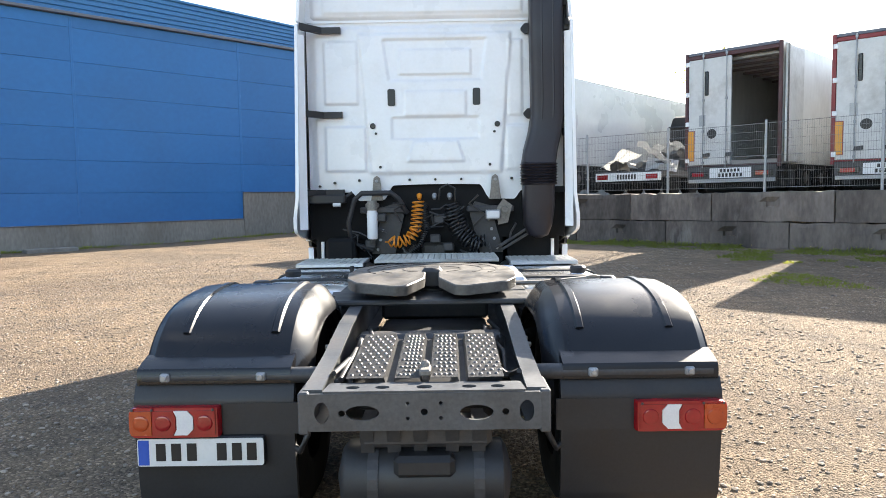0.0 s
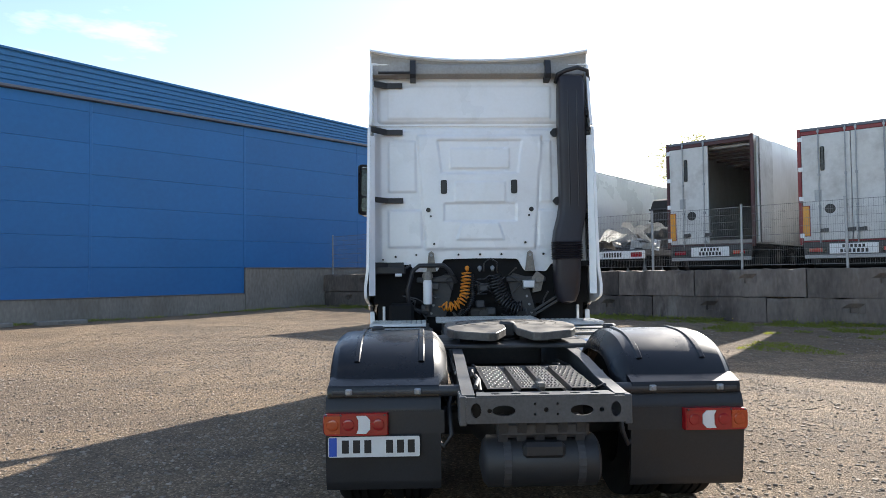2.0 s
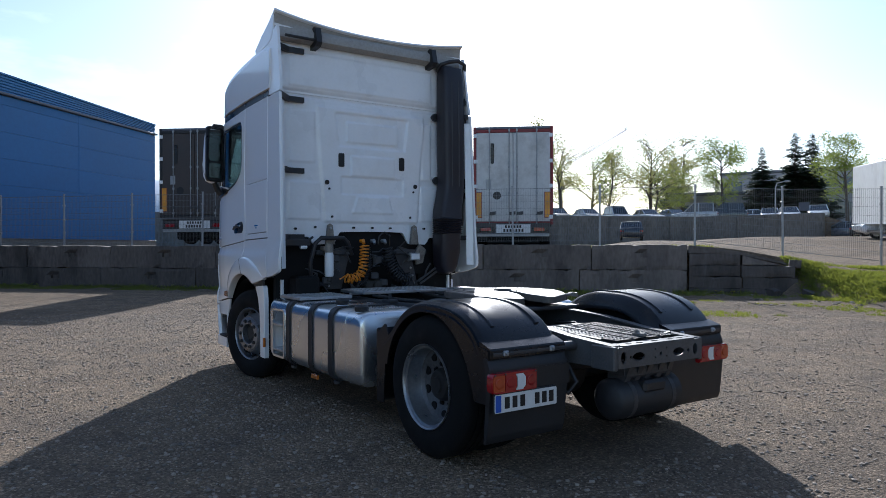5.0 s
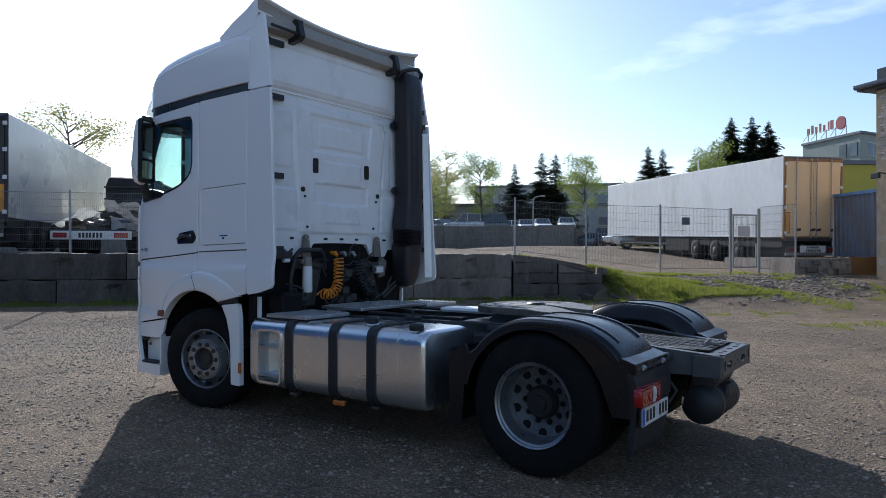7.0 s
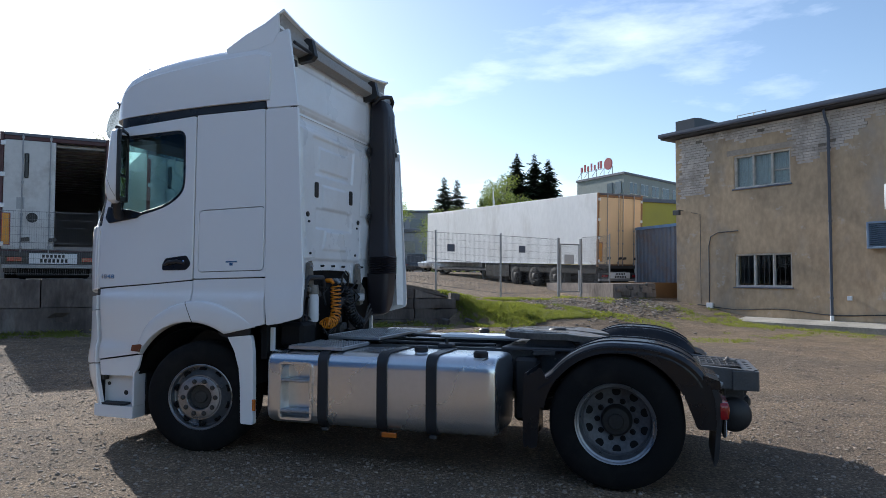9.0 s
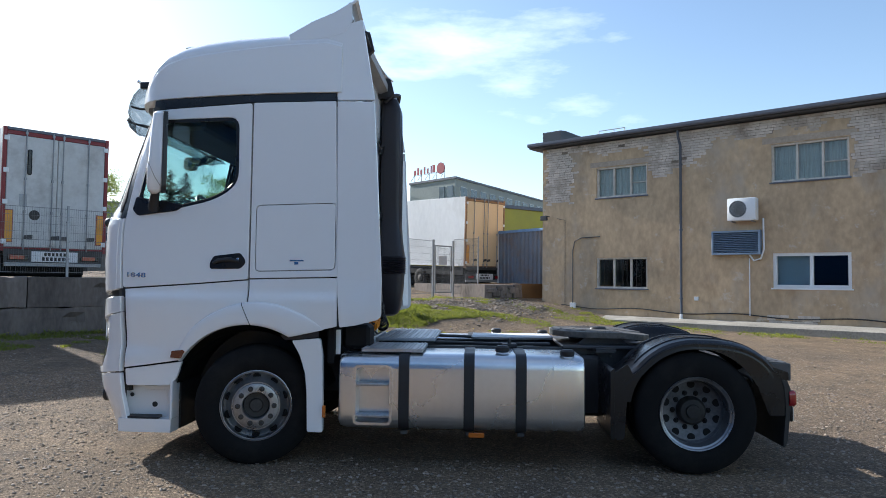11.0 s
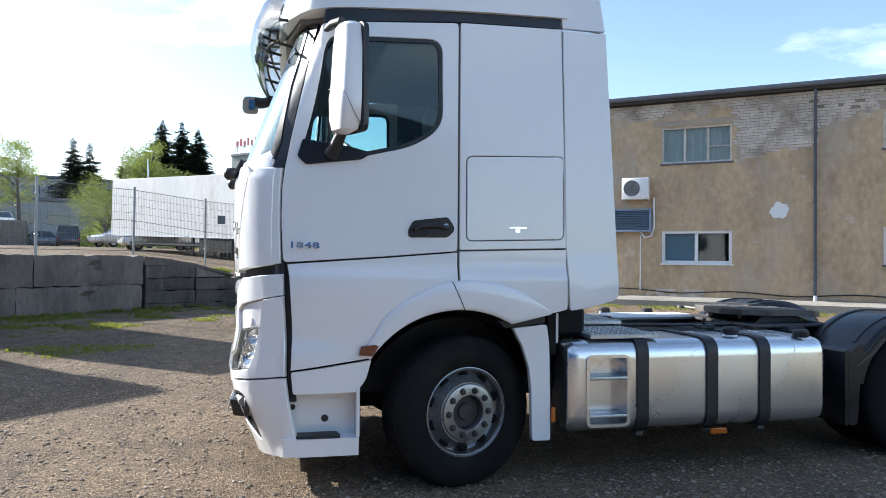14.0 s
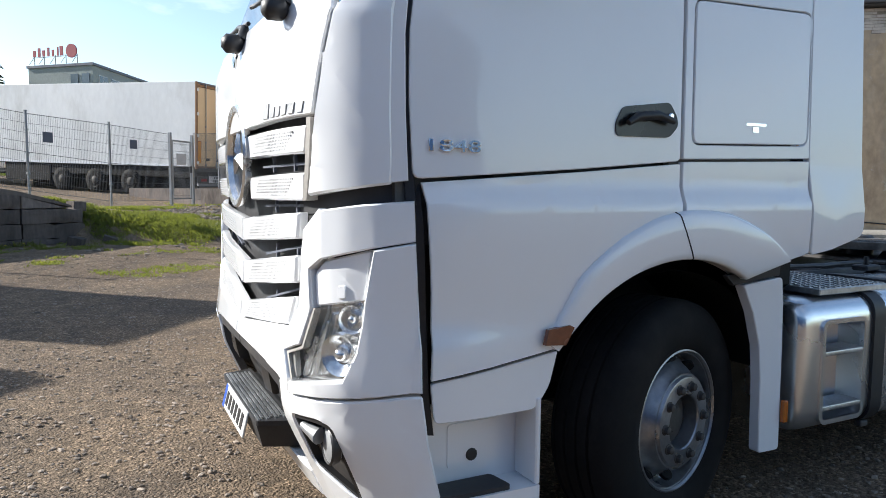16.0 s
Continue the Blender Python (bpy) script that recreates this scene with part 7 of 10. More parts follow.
def build_frame():
    # two channel rails; their tails drop towards the end beam
    for s in (-1, 1):
        bm = bmesh.new()
        path = [(-1.17, 0.845), (-0.75, 0.875), (-0.30, 0.935), (0.05, 0.955), (2.9, 0.955), (3.2, 0.90), (4.7, 0.86)]
        outer, inner = s * 0.445, s * 0.375
        rings = []
        for y, zt in path:
            zb = 0.69 if y > -0.9 else 0.70
            rings.append([(outer, y, zb), (outer, y, zt), (inner, y, zt), (inner, y, zt - 0.012), (outer - s * 0.012, y, zt - 0.014), (outer - s * 0.012, y, zb + 0.012), (inner, y, zb + 0.012), (inner, y, zb)])
        loft(bm, rings)
        rail = part("frame_rail", bm, RAIL_GREY, truck, "dark steel chassis rail")
        bm = bmesh.new()
        for k in range(26):
            y = -0.6 + k * 0.13
            for z in (0.75, 0.88):
                lathe(bm, [(outer, 0.013), (outer + s * 0.012, 0.012), (outer + s * 0.016, 0.008)], 7, "x", (0, y, z))
        bl = part("rail_bolts", bm, STEEL_GREY, rail)
        bl["kind"] = "stuff"
    # end beam with holes
    holes = []
    for x, z, rx, rz in ((-0.225, 0.766, 0.062, 0.028), (0.19, 0.764, 0.062, 0.028), (-0.30, 0.765, 0.013, 0.013), (0.295, 0.765, 0.013, 0.013), (-0.372, 0.768, 0.027, 0.040), (0.372, 0.768, 0.027, 0.040), (0.0, 0.768, 0.013, 0.013), (-0.06, 0.745, 0.007, 0.007), (0.06, 0.745, 0.007, 0.007), (-0.06, 0.80, 0.007, 0.007), (0.06, 0.80, 0.007, 0.007)):
        holes.append([(x + rx * math.cos(k * math.tau / 16), z + rz * math.sin(k * math.tau / 16)) for k in range(16)])
    bm = sheet(rounded([(-0.425, 0.70), (0.425, 0.70), (0.425, 0.838), (-0.425, 0.838)], 0.012), holes, lambda u, v, d: (u, -1.205 + d, v), 0.012, 0.0, 0.002)
    beam = part("end_beam", bm, RAIL_GREY, truck, "dark pierced steel end beam")
    th = [[(x + r * math.cos(k * math.tau / 14), y + r * 0.8 * math.sin(k * math.tau / 14)) for k in range(14)] for x, y, r in ((-0.265, -1.15, 0.026), (-0.155, -1.15, 0.027), (0.0, -1.15, 0.03), (0.165, -1.15, 0.027), (0.27, -1.15, 0.026))]
    bm = sheet(rounded([(-0.37, -1.20), (0.37, -1.20), (0.36, -1.085), (-0.36, -1.085)], 0.01), th, lambda u, v, d: (u, v, 0.846 - d), 0.010, 0.0, 0.002)
    part("beam_flange", bm, RAIL_GREY, beam)
    for s in (-1, 1):
        bm = bmesh.new()
        box(bm, (s * 0.44 - 0.02, -1.20, 0.685), (s * 0.44 + 0.02, -1.0, 0.842), 0.006)
        part("beam_cheek", bm, RAIL_GREY, beam)
    # tread deck between the rails
    bm = bmesh.new()
    segs = [(-0.30, -0.155), (-0.115, -0.02), (0.02, 0.125), (0.165, 0.30)]
    row = []
    for a, b in segs:
        row += [(a, 0.0), (b, 0.0), (b + 0.008, -0.028), (b + 0.032, -0.028)]
    row = row[:-2]
    ringa = [(x, -1.08, 0.862 + dz) for x, dz in row]
    ringb = [(x * 1.03, -0.33, 0.882 + dz) for x, dz in row]
    loft(bm, [ringa, ringb], closed=False, caps=False)
    bmesh.ops.solidify(bm, geom=bm.faces[:], thickness=0.006)
    deck = part("tread_deck", bm, DECK_GREY, truck, "grey studded tread plate between the rails")
    bm = bmesh.new()
    for a, b in segs:
        for r in range(13):
            for k in range(4):
                xx = a + 0.022 + (b - a - 0.044) * k / 3 + (0.012 if r % 2 else -0.004)
                yy = -1.04 + r * 0.054
                zz = 0.863 + (yy + 1.08) * 0.0267
                lathe(bm, [(zz, 0.009), (zz + 0.005, 0.004)], 6, "z", (xx, yy, 0))
    st = part("deck_studs", bm, DECK_GREY, deck)
    st["kind"] = "stuff"
    bm = bmesh.new()
    box(bm, (-0.022, -1.07, 0.862), (0.022, -0.97, 0.888), 0.006)
    lathe(bm, [(0.888, 0.02), (0.90, 0.016), (0.91, 0.008)], 10, "z", (0.0, -1.0, 0))
    part("deck_lock", bm, STEEL_GREY, deck)
    # cross members, axle, dark gear below
    for nm, a, b in (("cross_member", (-0.37, -0.25, 0.70), (0.37, -0.12, 0.86)), ("cross_member", (-0.37, 1.1, 0.70), (0.37, 1.22, 0.92)), ("cross_member", (-0.37, 2.3, 0.70), (0.37, 2.42, 0.92))):
        bm = bmesh.new()
        box(bm, a, b, 0.02)
        part(nm, bm, STEEL_DARK, truck)
    bm = bmesh.new()
    tube(bm, [(-1.0, RY, 0.5), (-0.32, RY, 0.5), (-0.2, RY, 0.5), (0.2, RY, 0.5), (0.32, RY, 0.5), (1.0, RY, 0.5)], [0.09, 0.10, 0.2, 0.2, 0.10, 0.09], 16)
    tube(bm, [(0, RY + 0.1, 0.52), (0, 1.0, 0.62), (0, 2.4, 0.75)], [0.14, 0.06, 0.06], 12)
    part("rear_axle", bm, STEEL_DARK, truck, "dark steel rear axle", 40)
    bm = bmesh.new()
    tube(bm, [(-1.0, WY, 0.5), (-0.5, WY, 0.42), (0.5, WY, 0.42), (1.0, WY, 0.5)], 0.06, 10)
    part("front_axle", bm, STEEL_DARK, truck, smooth=40)
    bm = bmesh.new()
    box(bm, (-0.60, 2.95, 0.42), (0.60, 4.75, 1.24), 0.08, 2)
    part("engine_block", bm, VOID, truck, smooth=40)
    bm = bmesh.new()
    box(bm, (-0.34, 1.25, 0.42), (0.34, 2.9, 0.86), 0.08, 2)
    part("gearbox", bm, BLACK, truck, "dark gearbox between the frame rails", 40)
    bm = bmesh.new()
    box(bm, (-0.36, -0.55, 0.56), (0.36, 1.2, 0.70), 0.05, 2)
    part("suspension_beam", bm, BLACK, truck, "dark suspension gear between the rails", 40)
    # wheel housings under the cab
    for s in (-1, 1):
        bm = bmesh.new()
        pts = arc(WY + 0.02, 0.47, 0.66, 18, 165, 16)
        rings = [[(s * xx, y, z) for y, z in pts] for xx in (1.20, 0.62)]
        loft(bm, rings, closed=False, caps=False)
        bmesh.ops.solidify(bm, geom=bm.faces[:], thickness=0.012)
        part("wheel_housing", bm, BLACK, truck, smooth=50)
        bm = bmesh.new()
        box(bm, (s * 0.64 - 0.02, 2.9, 0.55), (s * 0.64 + 0.02, 4.75, 1.26))
        part("inner_housing", bm, BLACK, truck)
        bm = bmesh.new()
        box(bm, (min(s * 0.66, s * 1.09), 4.74, 0.30), (max(s * 0.66, s * 1.09), 4.80, 1.4))
        box(bm, (min(s * 0.5, s * 1.08), 4.255, 0.27), (max(s * 0.5, s * 1.08), 4.27, 0.84))
        box(bm, (min(s * 0.0, s * 1.08), 4.27, 0.27), (max(s * 0.0, s * 1.08), 4.72, 0.30))
        part("bulkhead", bm, BLACK, truck)
    # cab underside behind the wheels, its shade put into a near-black colour
    bm = bmesh.new()
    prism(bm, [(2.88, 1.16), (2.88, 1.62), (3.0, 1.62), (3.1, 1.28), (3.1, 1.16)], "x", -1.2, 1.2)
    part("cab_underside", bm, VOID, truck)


build_frame()


def build_fifth_wheel():
    # plate with a slot that opens to the rear
    z1 = 1.105
    half = [(0.035, 0.52), (0.04, 0.22), (0.13, 0.035), (0.19, 0.02), (0.42, 0.12), (0.475, 0.22), (0.49, 0.38), (0.47, 0.66), (0.36, 0.86), (0.18, 0.95)]
    pts = [(-x, y) for x, y in half] + half[::-1]
    bm = sheet(rounded(pts, 0.016, 2), [], lambda u, v, d: (u, v, z1 - d - 0.035 * max(0.0, 0.34 - v) / 0.32), 0.055, 0.08, 0.006)
    fw = part("fifth_wheel", bm, GREASE, truck, "greasy grey fifth-wheel coupling plate", 35)
    for r in (0.17, 0.30, 0.385):
        bm = bmesh.new()
        for k in range(44):
            a0, a1 = radians(-60 + 300 * k / 44), radians(-60 + 300 * (k + 1) / 44)
            q = []
            for a in (a0, a1):
                q.append([(rr * math.cos(a), 0.55 + rr * math.sin(a), zz) for rr, zz in ((r, z1 - 0.002), (r, z1 + 0.0025), (r + 0.012, z1 + 0.0025), (r + 0.012, z1 - 0.002))])
            if q[0][0][1] > 0.34 and q[1][0][1] > 0.34:
                loft(bm, q)
        part("grease_groove", bm, HUB, fw)
    bm = bmesh.new()
    lathe(bm, [(0.98, 0.10), (1.06, 0.10), (1.10, 0.07), (1.10, 0.05)], 20, "z", (0, 0.52, 0))
    box(bm, (-0.06, 0.40, 1.0), (0.06, 0.56, 1.125), 0.02)
    part("lock_jaw", bm, BLACK, fw, smooth=40)
    for s in (-1, 1):
        bm = bmesh.new()
        prism(bm, [(0.22, 0.955), (0.78, 0.955), (0.66, 1.05), (0.34, 1.05)], "x", s * 0.33 - 0.05, s * 0.33 + 0.05)
        part("pedestal", bm, STEEL_DARK, fw)
    bm = bmesh.new()
    box(bm, (-0.56, 0.08, 0.955), (0.56, 0.90, 0.985), 0.008)
    part("mounting_plate", bm, STEEL_DARK, fw)
    bm = bmesh.new()
    tube(bm, [(0.3, 0.45, 1.02), (0.70, 0.52, 1.02), (0.95, 0.60, 1.03)], 0.014, 8)
    lathe(bm, [(-0.015, 0.045), (0.015, 0.045), (0.015, 0.03), (-0.015, 0.03)], 16, "z", (0.99, 0.61, 1.03), True)
    part("release_handle", bm, STEEL_GREY, fw, "steel release handle with ring")


build_fifth_wheel()


def build_mudguard(s):
    c = (RY + 0.0, 0.49)
    xi, xo = 0.50, 1.205
    bm = bmesh.new()
    rings = []
    cross = [(xi, -0.12), (xi + 0.012, -0.085), (xi + 0.06, -0.018), (xi + 0.085, 0.0), (xi + 0.13, 0.004), (0.86, 0.008), (xo - 0.10, 0.006), (xo - 0.045, 0.0), (xo - 0.015, -0.018), (xo, -0.06)]
    angs = [22 + (153 - 22) * k / 34 for k in range(35)]

    def rad(a):
        return 0.612 + 0.14 * smooth01(92, 152, a) + 0.10 * smooth01(40, 15, a)
    for a in angs:
        r = rad(a)
        ring = []
        for x, d in cross + [(x, d - 0.014) for x, d in cross[::-1]]:
            rr = r + d
            yy, zz = c[0] + rr * math.cos(radians(a)), c[1] + rr * math.sin(radians(a))
            ring.append((s * x, yy, zz))
        rings.append(ring)
    loft(bm, rings)
    mg = part("mudguard", bm, MUDGUARD, truck, "black plastic rear mudguard", 24)
    # outer skirt
    bm = bmesh.new()
    a2 = [10 + (153 - 10) * k / 30 for k in range(31)]
    o = [(c[0] + (rad(a) - 0.03) * math.cos(radians(a)), c[1] + (rad(a) - 0.03) * math.sin(radians(a))) for a in a2]
    i = [(c[0] + 0.545 * math.cos(radians(a)), c[1] + 0.545 * math.sin(radians(a))) for a in a2]
    loft(bm, [[(s * (xo - 0.012), *p), (s * (xo - 0.002), *p), (s * (xo - 0.002), *q), (s * (xo - 0.012), *q)] for p, q in zip(o, i)])
    part("skirt", bm, MUDGUARD, mg, smooth=40)
    # upright front panel and the side cheek down to the flap
    bm = bmesh.new()
    prism(bm, rounded([(RY + 0.665, 0.86), (RY + 0.655, 0.30), (RY + 0.685, 0.27), (RY + 0.70, 0.30), (RY + 0.70, 0.84)], 0.012, 2), "x", s * (xi + 0.02), s * (xo - 0.004))
    part("front_panel", bm, MUDGUARD, mg, smooth=40)
    bm = bmesh.new()
    prism(bm, rounded([(RY + 0.49, 0.76), (RY + 0.565, 0.60), (RY + 0.59, 0.28), (RY + 0.66, 0.275), (RY + 0.675, 0.82), (RY + 0.56, 0.90)], 0.02, 2), "x", s * (xo - 0.013), s * (xo - 0.0025))
    part("side_cheek", bm, MUDGUARD, mg, smooth=40)
    bm = bmesh.new()
    prism(bm, rounded([(RY - 0.49, 0.74), (RY - 0.56, 0.56), (RY - 0.58, 0.50), (-0.84, 0.50), (-0.845, 0.84), (-0.70, 0.86)], 0.02, 2), "x", s * (xo - 0.013), s * (xo - 0.0025))
    part("side_cheek", bm, MUDGUARD, mg, smooth=40)
    # raised ribs over the crown
    for x in (xi + 0.16, xo - 0.16):
        bm = bmesh.new()
        rr = []
        for a in [40 + 100 * k / 24 for k in range(25)]:
            r = rad(a) + 0.004
            y0, z0 = c[0] + r * math.cos(radians(a)), c[1] + r * math.sin(radians(a))
            y1, z1 = c[0] + (r + 0.012) * math.cos(radians(a)), c[1] + (r + 0.012) * math.sin(radians(a))
            rr.append([(s * (x - 0.02), y0, z0), (s * (x - 0.012), y1, z1), (s * (x + 0.012), y1, z1), (s * (x + 0.02), y0, z0)])
        loft(bm, rr)
        part("rib", bm, MUDGUARD, mg, smooth=40)
    # rear shelf, tube and flap
    bm = bmesh.new()
    prism(bm, [(-0.74, 0.80), (-0.745, 0.888), (-0.80, 0.872), (-0.852, 0.852), (-0.86, 0.84), (-0.86, 0.79), (-0.79, 0.78)][::-1], "x", s * (xi + 0.06), s * (xo - 0.01))
    part("shelf", bm, MUDGUARD, mg, smooth=35)
    bm = bmesh.new()
    tube(bm, [(s * 0.42, -0.83, 0.815), (s * (xo - 0.03), -0.83, 0.815)], 0.033, 14)
    part("support_tube", bm, STEEL_DARK, mg, smooth=45)
    for x in (1.077, 0.682):
        bm = bmesh.new()
        box(bm, (s * x - 0.02, -0.875, 0.80), (s * x + 0.02, -0.80, 0.836), 0.006)
        lathe(bm, [(-0.885, 0.010), (-0.875, 0.013)], 8, "y", (s * x, 0, 0.82))
        part("clamp", bm, GALV, mg)
    bm = bmesh.new()
    prism(bm, rounded([(-0.80, 0.79), (-0.84, 0.79), (-0.868, 0.72), (-0.868, 0.575), (-0.84, 0.30), (-0.82, 0.25), (-0.805, 0.25), (-0.83, 0.55), (-0.82, 0.72)], 0.01, 2), "x", s * (xi + 0.05), s * (xo + 0.005))
    part("mud_flap", bm, BLACK, mg, "black rubber mud flap", 40)
    bm = bmesh.new()
    prism(bm, [(-0.862, 0.58), (-0.872, 0.58), (-0.872, 0.71), (-0.862, 0.71)], "x", s * 0.53, s * 0.84)
    part("lamp_panel", bm, BLACK, mg)
    # tail lamp
    a, b = 0.848, 1.222
    bm = bmesh.new()
    shell = rounded([(s * a, 0.578), (s * b, 0.578), (s * b, 0.706), (s * a, 0.706)], [0.008, 0.035, 0.035, 0.008], 4)
    mid = s * (a + b) / 2
    loft(bm, [[(mid + (x - mid) * k, y, 0.642 + (z - 0.642) * k) for x, z in shell] for y, k in ((-0.855, 1.0), (-0.893, 1.0), (-0.905, 0.965))])
    tl = part("tail_lamp", bm, RED, truck, "red and amber tail lamp with white lens", 40)
    # lens fields that meet along slanting joints
    secs = [([(1.122, 0.592), (1.205, 0.592), (1.212, 0.61), (1.212, 0.674), (1.205, 0.692), (1.122, 0.692)], TAIL_AMBER, "amber_lens", 1.165),
            ([(1.036, 0.592), (1.118, 0.592), (1.118, 0.692), (1.036, 0.692), (1.024, 0.668), (1.024, 0.616)], RED, "red_lens", 1.075),
            ([(0.975, 0.592), (1.031, 0.592), (1.019, 0.616), (1.019, 0.668), (1.031, 0.692), (0.975, 0.692), (0.952, 0.668), (0.952, 0.616)], CLEAR_LENS, "white_lens", None),
            ([(0.862, 0.592), (0.969, 0.592), (0.946, 0.616), (0.946, 0.668), (0.969, 0.692), (0.862, 0.692)], RED, "red_lens", 0.905)]
    for pts, m, nm, bulb in secs:
        bm = bmesh.new()
        prism(bm, [(s * x, z) for x, z in pts], "y", -0.912, -0.90)
        ln = part(nm, bm, m, tl, smooth=40)
        if bulb:
            bm = bmesh.new()
            lathe(bm, [(-0.911, 0.034), (-0.917, 0.031), (-0.920, 0.02), (-0.918, 0.001)], 20, "y", (s * bulb, 0, 0.642))
            part("bulb_lens", bm, m, ln, smooth=40)
    for x in (0.87, 1.118, 1.20):
        bm = bmesh.new()
        lathe(bm, [(-0.912, 0.006), (-0.915, 0.005), (-0.9155, 0.001)], 8, "y", (s * x, 0, 0.697))
        part("lamp_screw", bm, STEEL_DARK, tl)


for sd in (-1, 1):
    build_mudguard(sd)


def build_rear_plate():
    bm = bmesh.new()
    box(bm, (-1.195, -0.892, 0.452), (-0.668, -0.872, 0.578), 0.006)
    hold = part("plate_holder", bm, INK, truck)
    bm = bmesh.new()
    prism(bm, rounded([(-1.191, 0.458), (-0.672, 0.458), (-0.672, 0.572), (-1.191, 0.572)], 0.012, 3), "y", -0.897, -0.893)
    part("number_plate", bm, PLATE_WHITE, hold, "white number plate with blue strip and plain bars")
    bm = bmesh.new()
    box(bm, (-1.186, -0.8985, 0.463), (-1.142, -0.8972, 0.567))
    part("blue_strip", bm, PLATE_BLUE, hold)
    place = lambda x, z, d: (x, -0.8975 - d, z)
    for x in (-1.125, -1.062, -0.998, -0.875, -0.813, -0.752):
        bm = bmesh.new()
        bar_text(bm, x, x + 0.0625, 0.480, 0.553, 1, place, 0.001)
        part("plate_bar", bm, INK, hold)
    # air tank and gear under the tail
    bm = bmesh.new()
    tube(bm, [(-0.345, -1.02, 0.46), (-0.325, -1.02, 0.46), (-0.30, -1.02, 0.46), (0.29, -1.02, 0.46), (0.31, -1.02, 0.46), (0.33, -1.02, 0.46)], [0.02, 0.11, 0.14, 0.14, 0.11, 0.02], 24)
    tk = part("air_tank", bm, BLACK, truck, "black cylindrical air tank under the tail", 50)
    for x in (-0.2, 0.2):
        bm = bmesh.new()
        lathe(bm, [(x - 0.02, 0.143), (x + 0.02, 0.143), (x + 0.02, 0.138), (x - 0.02, 0.138)], 24, "x", (0, -1.02, 0.46), True)
        part("tank_strap", bm, STEEL_DARK, tk)
    bm = bmesh.new()
    box(bm, (-0.12, -1.17, 0.50), (0.11, -1.05, 0.585), 0.02)
    part("tank_cradle", bm, BLACK, tk)
    for x in (-0.22, -0.12, -0.02, 0.1, 0.2):
        bm = bmesh.new()
        prism(bm, [(-1.15, 0.70), (-0.95, 0.70), (-0.95, 0.58), (-1.10, 0.58)], "x", x - 0.025, x + 0.025)
        part("hanger", bm, STEEL_DARK, truck)
    bm = bmesh.new()
    box(bm, (-0.25, -1.12, 0.60), (0.25, -0.95, 0.69), 0.02)
    part("cross_block", bm, STEEL_DARK, truck)
    # hoses beside the rails
    rnd = random.Random(5)
    for k in range(7):
        s = -1 if k < 5 else 1
        bm = bmesh.new()
        x = s * (0.34 - 0.02 * (k % 3))
        pts = [(x + rnd.uniform(-0.03, 0.03), -1.0 + t * 0.22, 0.80 + rnd.uniform(-0.06, 0.07)) for t in range(6)]
        tube(bm, pts, 0.011, 6)
        part("hose", bm, BLACK, truck, smooth=60)
    for s in (-1, 1):
        bm = bmesh.new()
        tube(bm, [(s * 0.46, -0.6, 0.80), (s * 0.50, -0.8, 0.72), (s * 0.49, -0.9, 0.58), (s * 0.53, -0.86, 0.5), (s * 0.6, -0.83, 0.55)], 0.014, 7)
        part("hose", bm, BLACK, truck, smooth=60)


build_rear_plate()


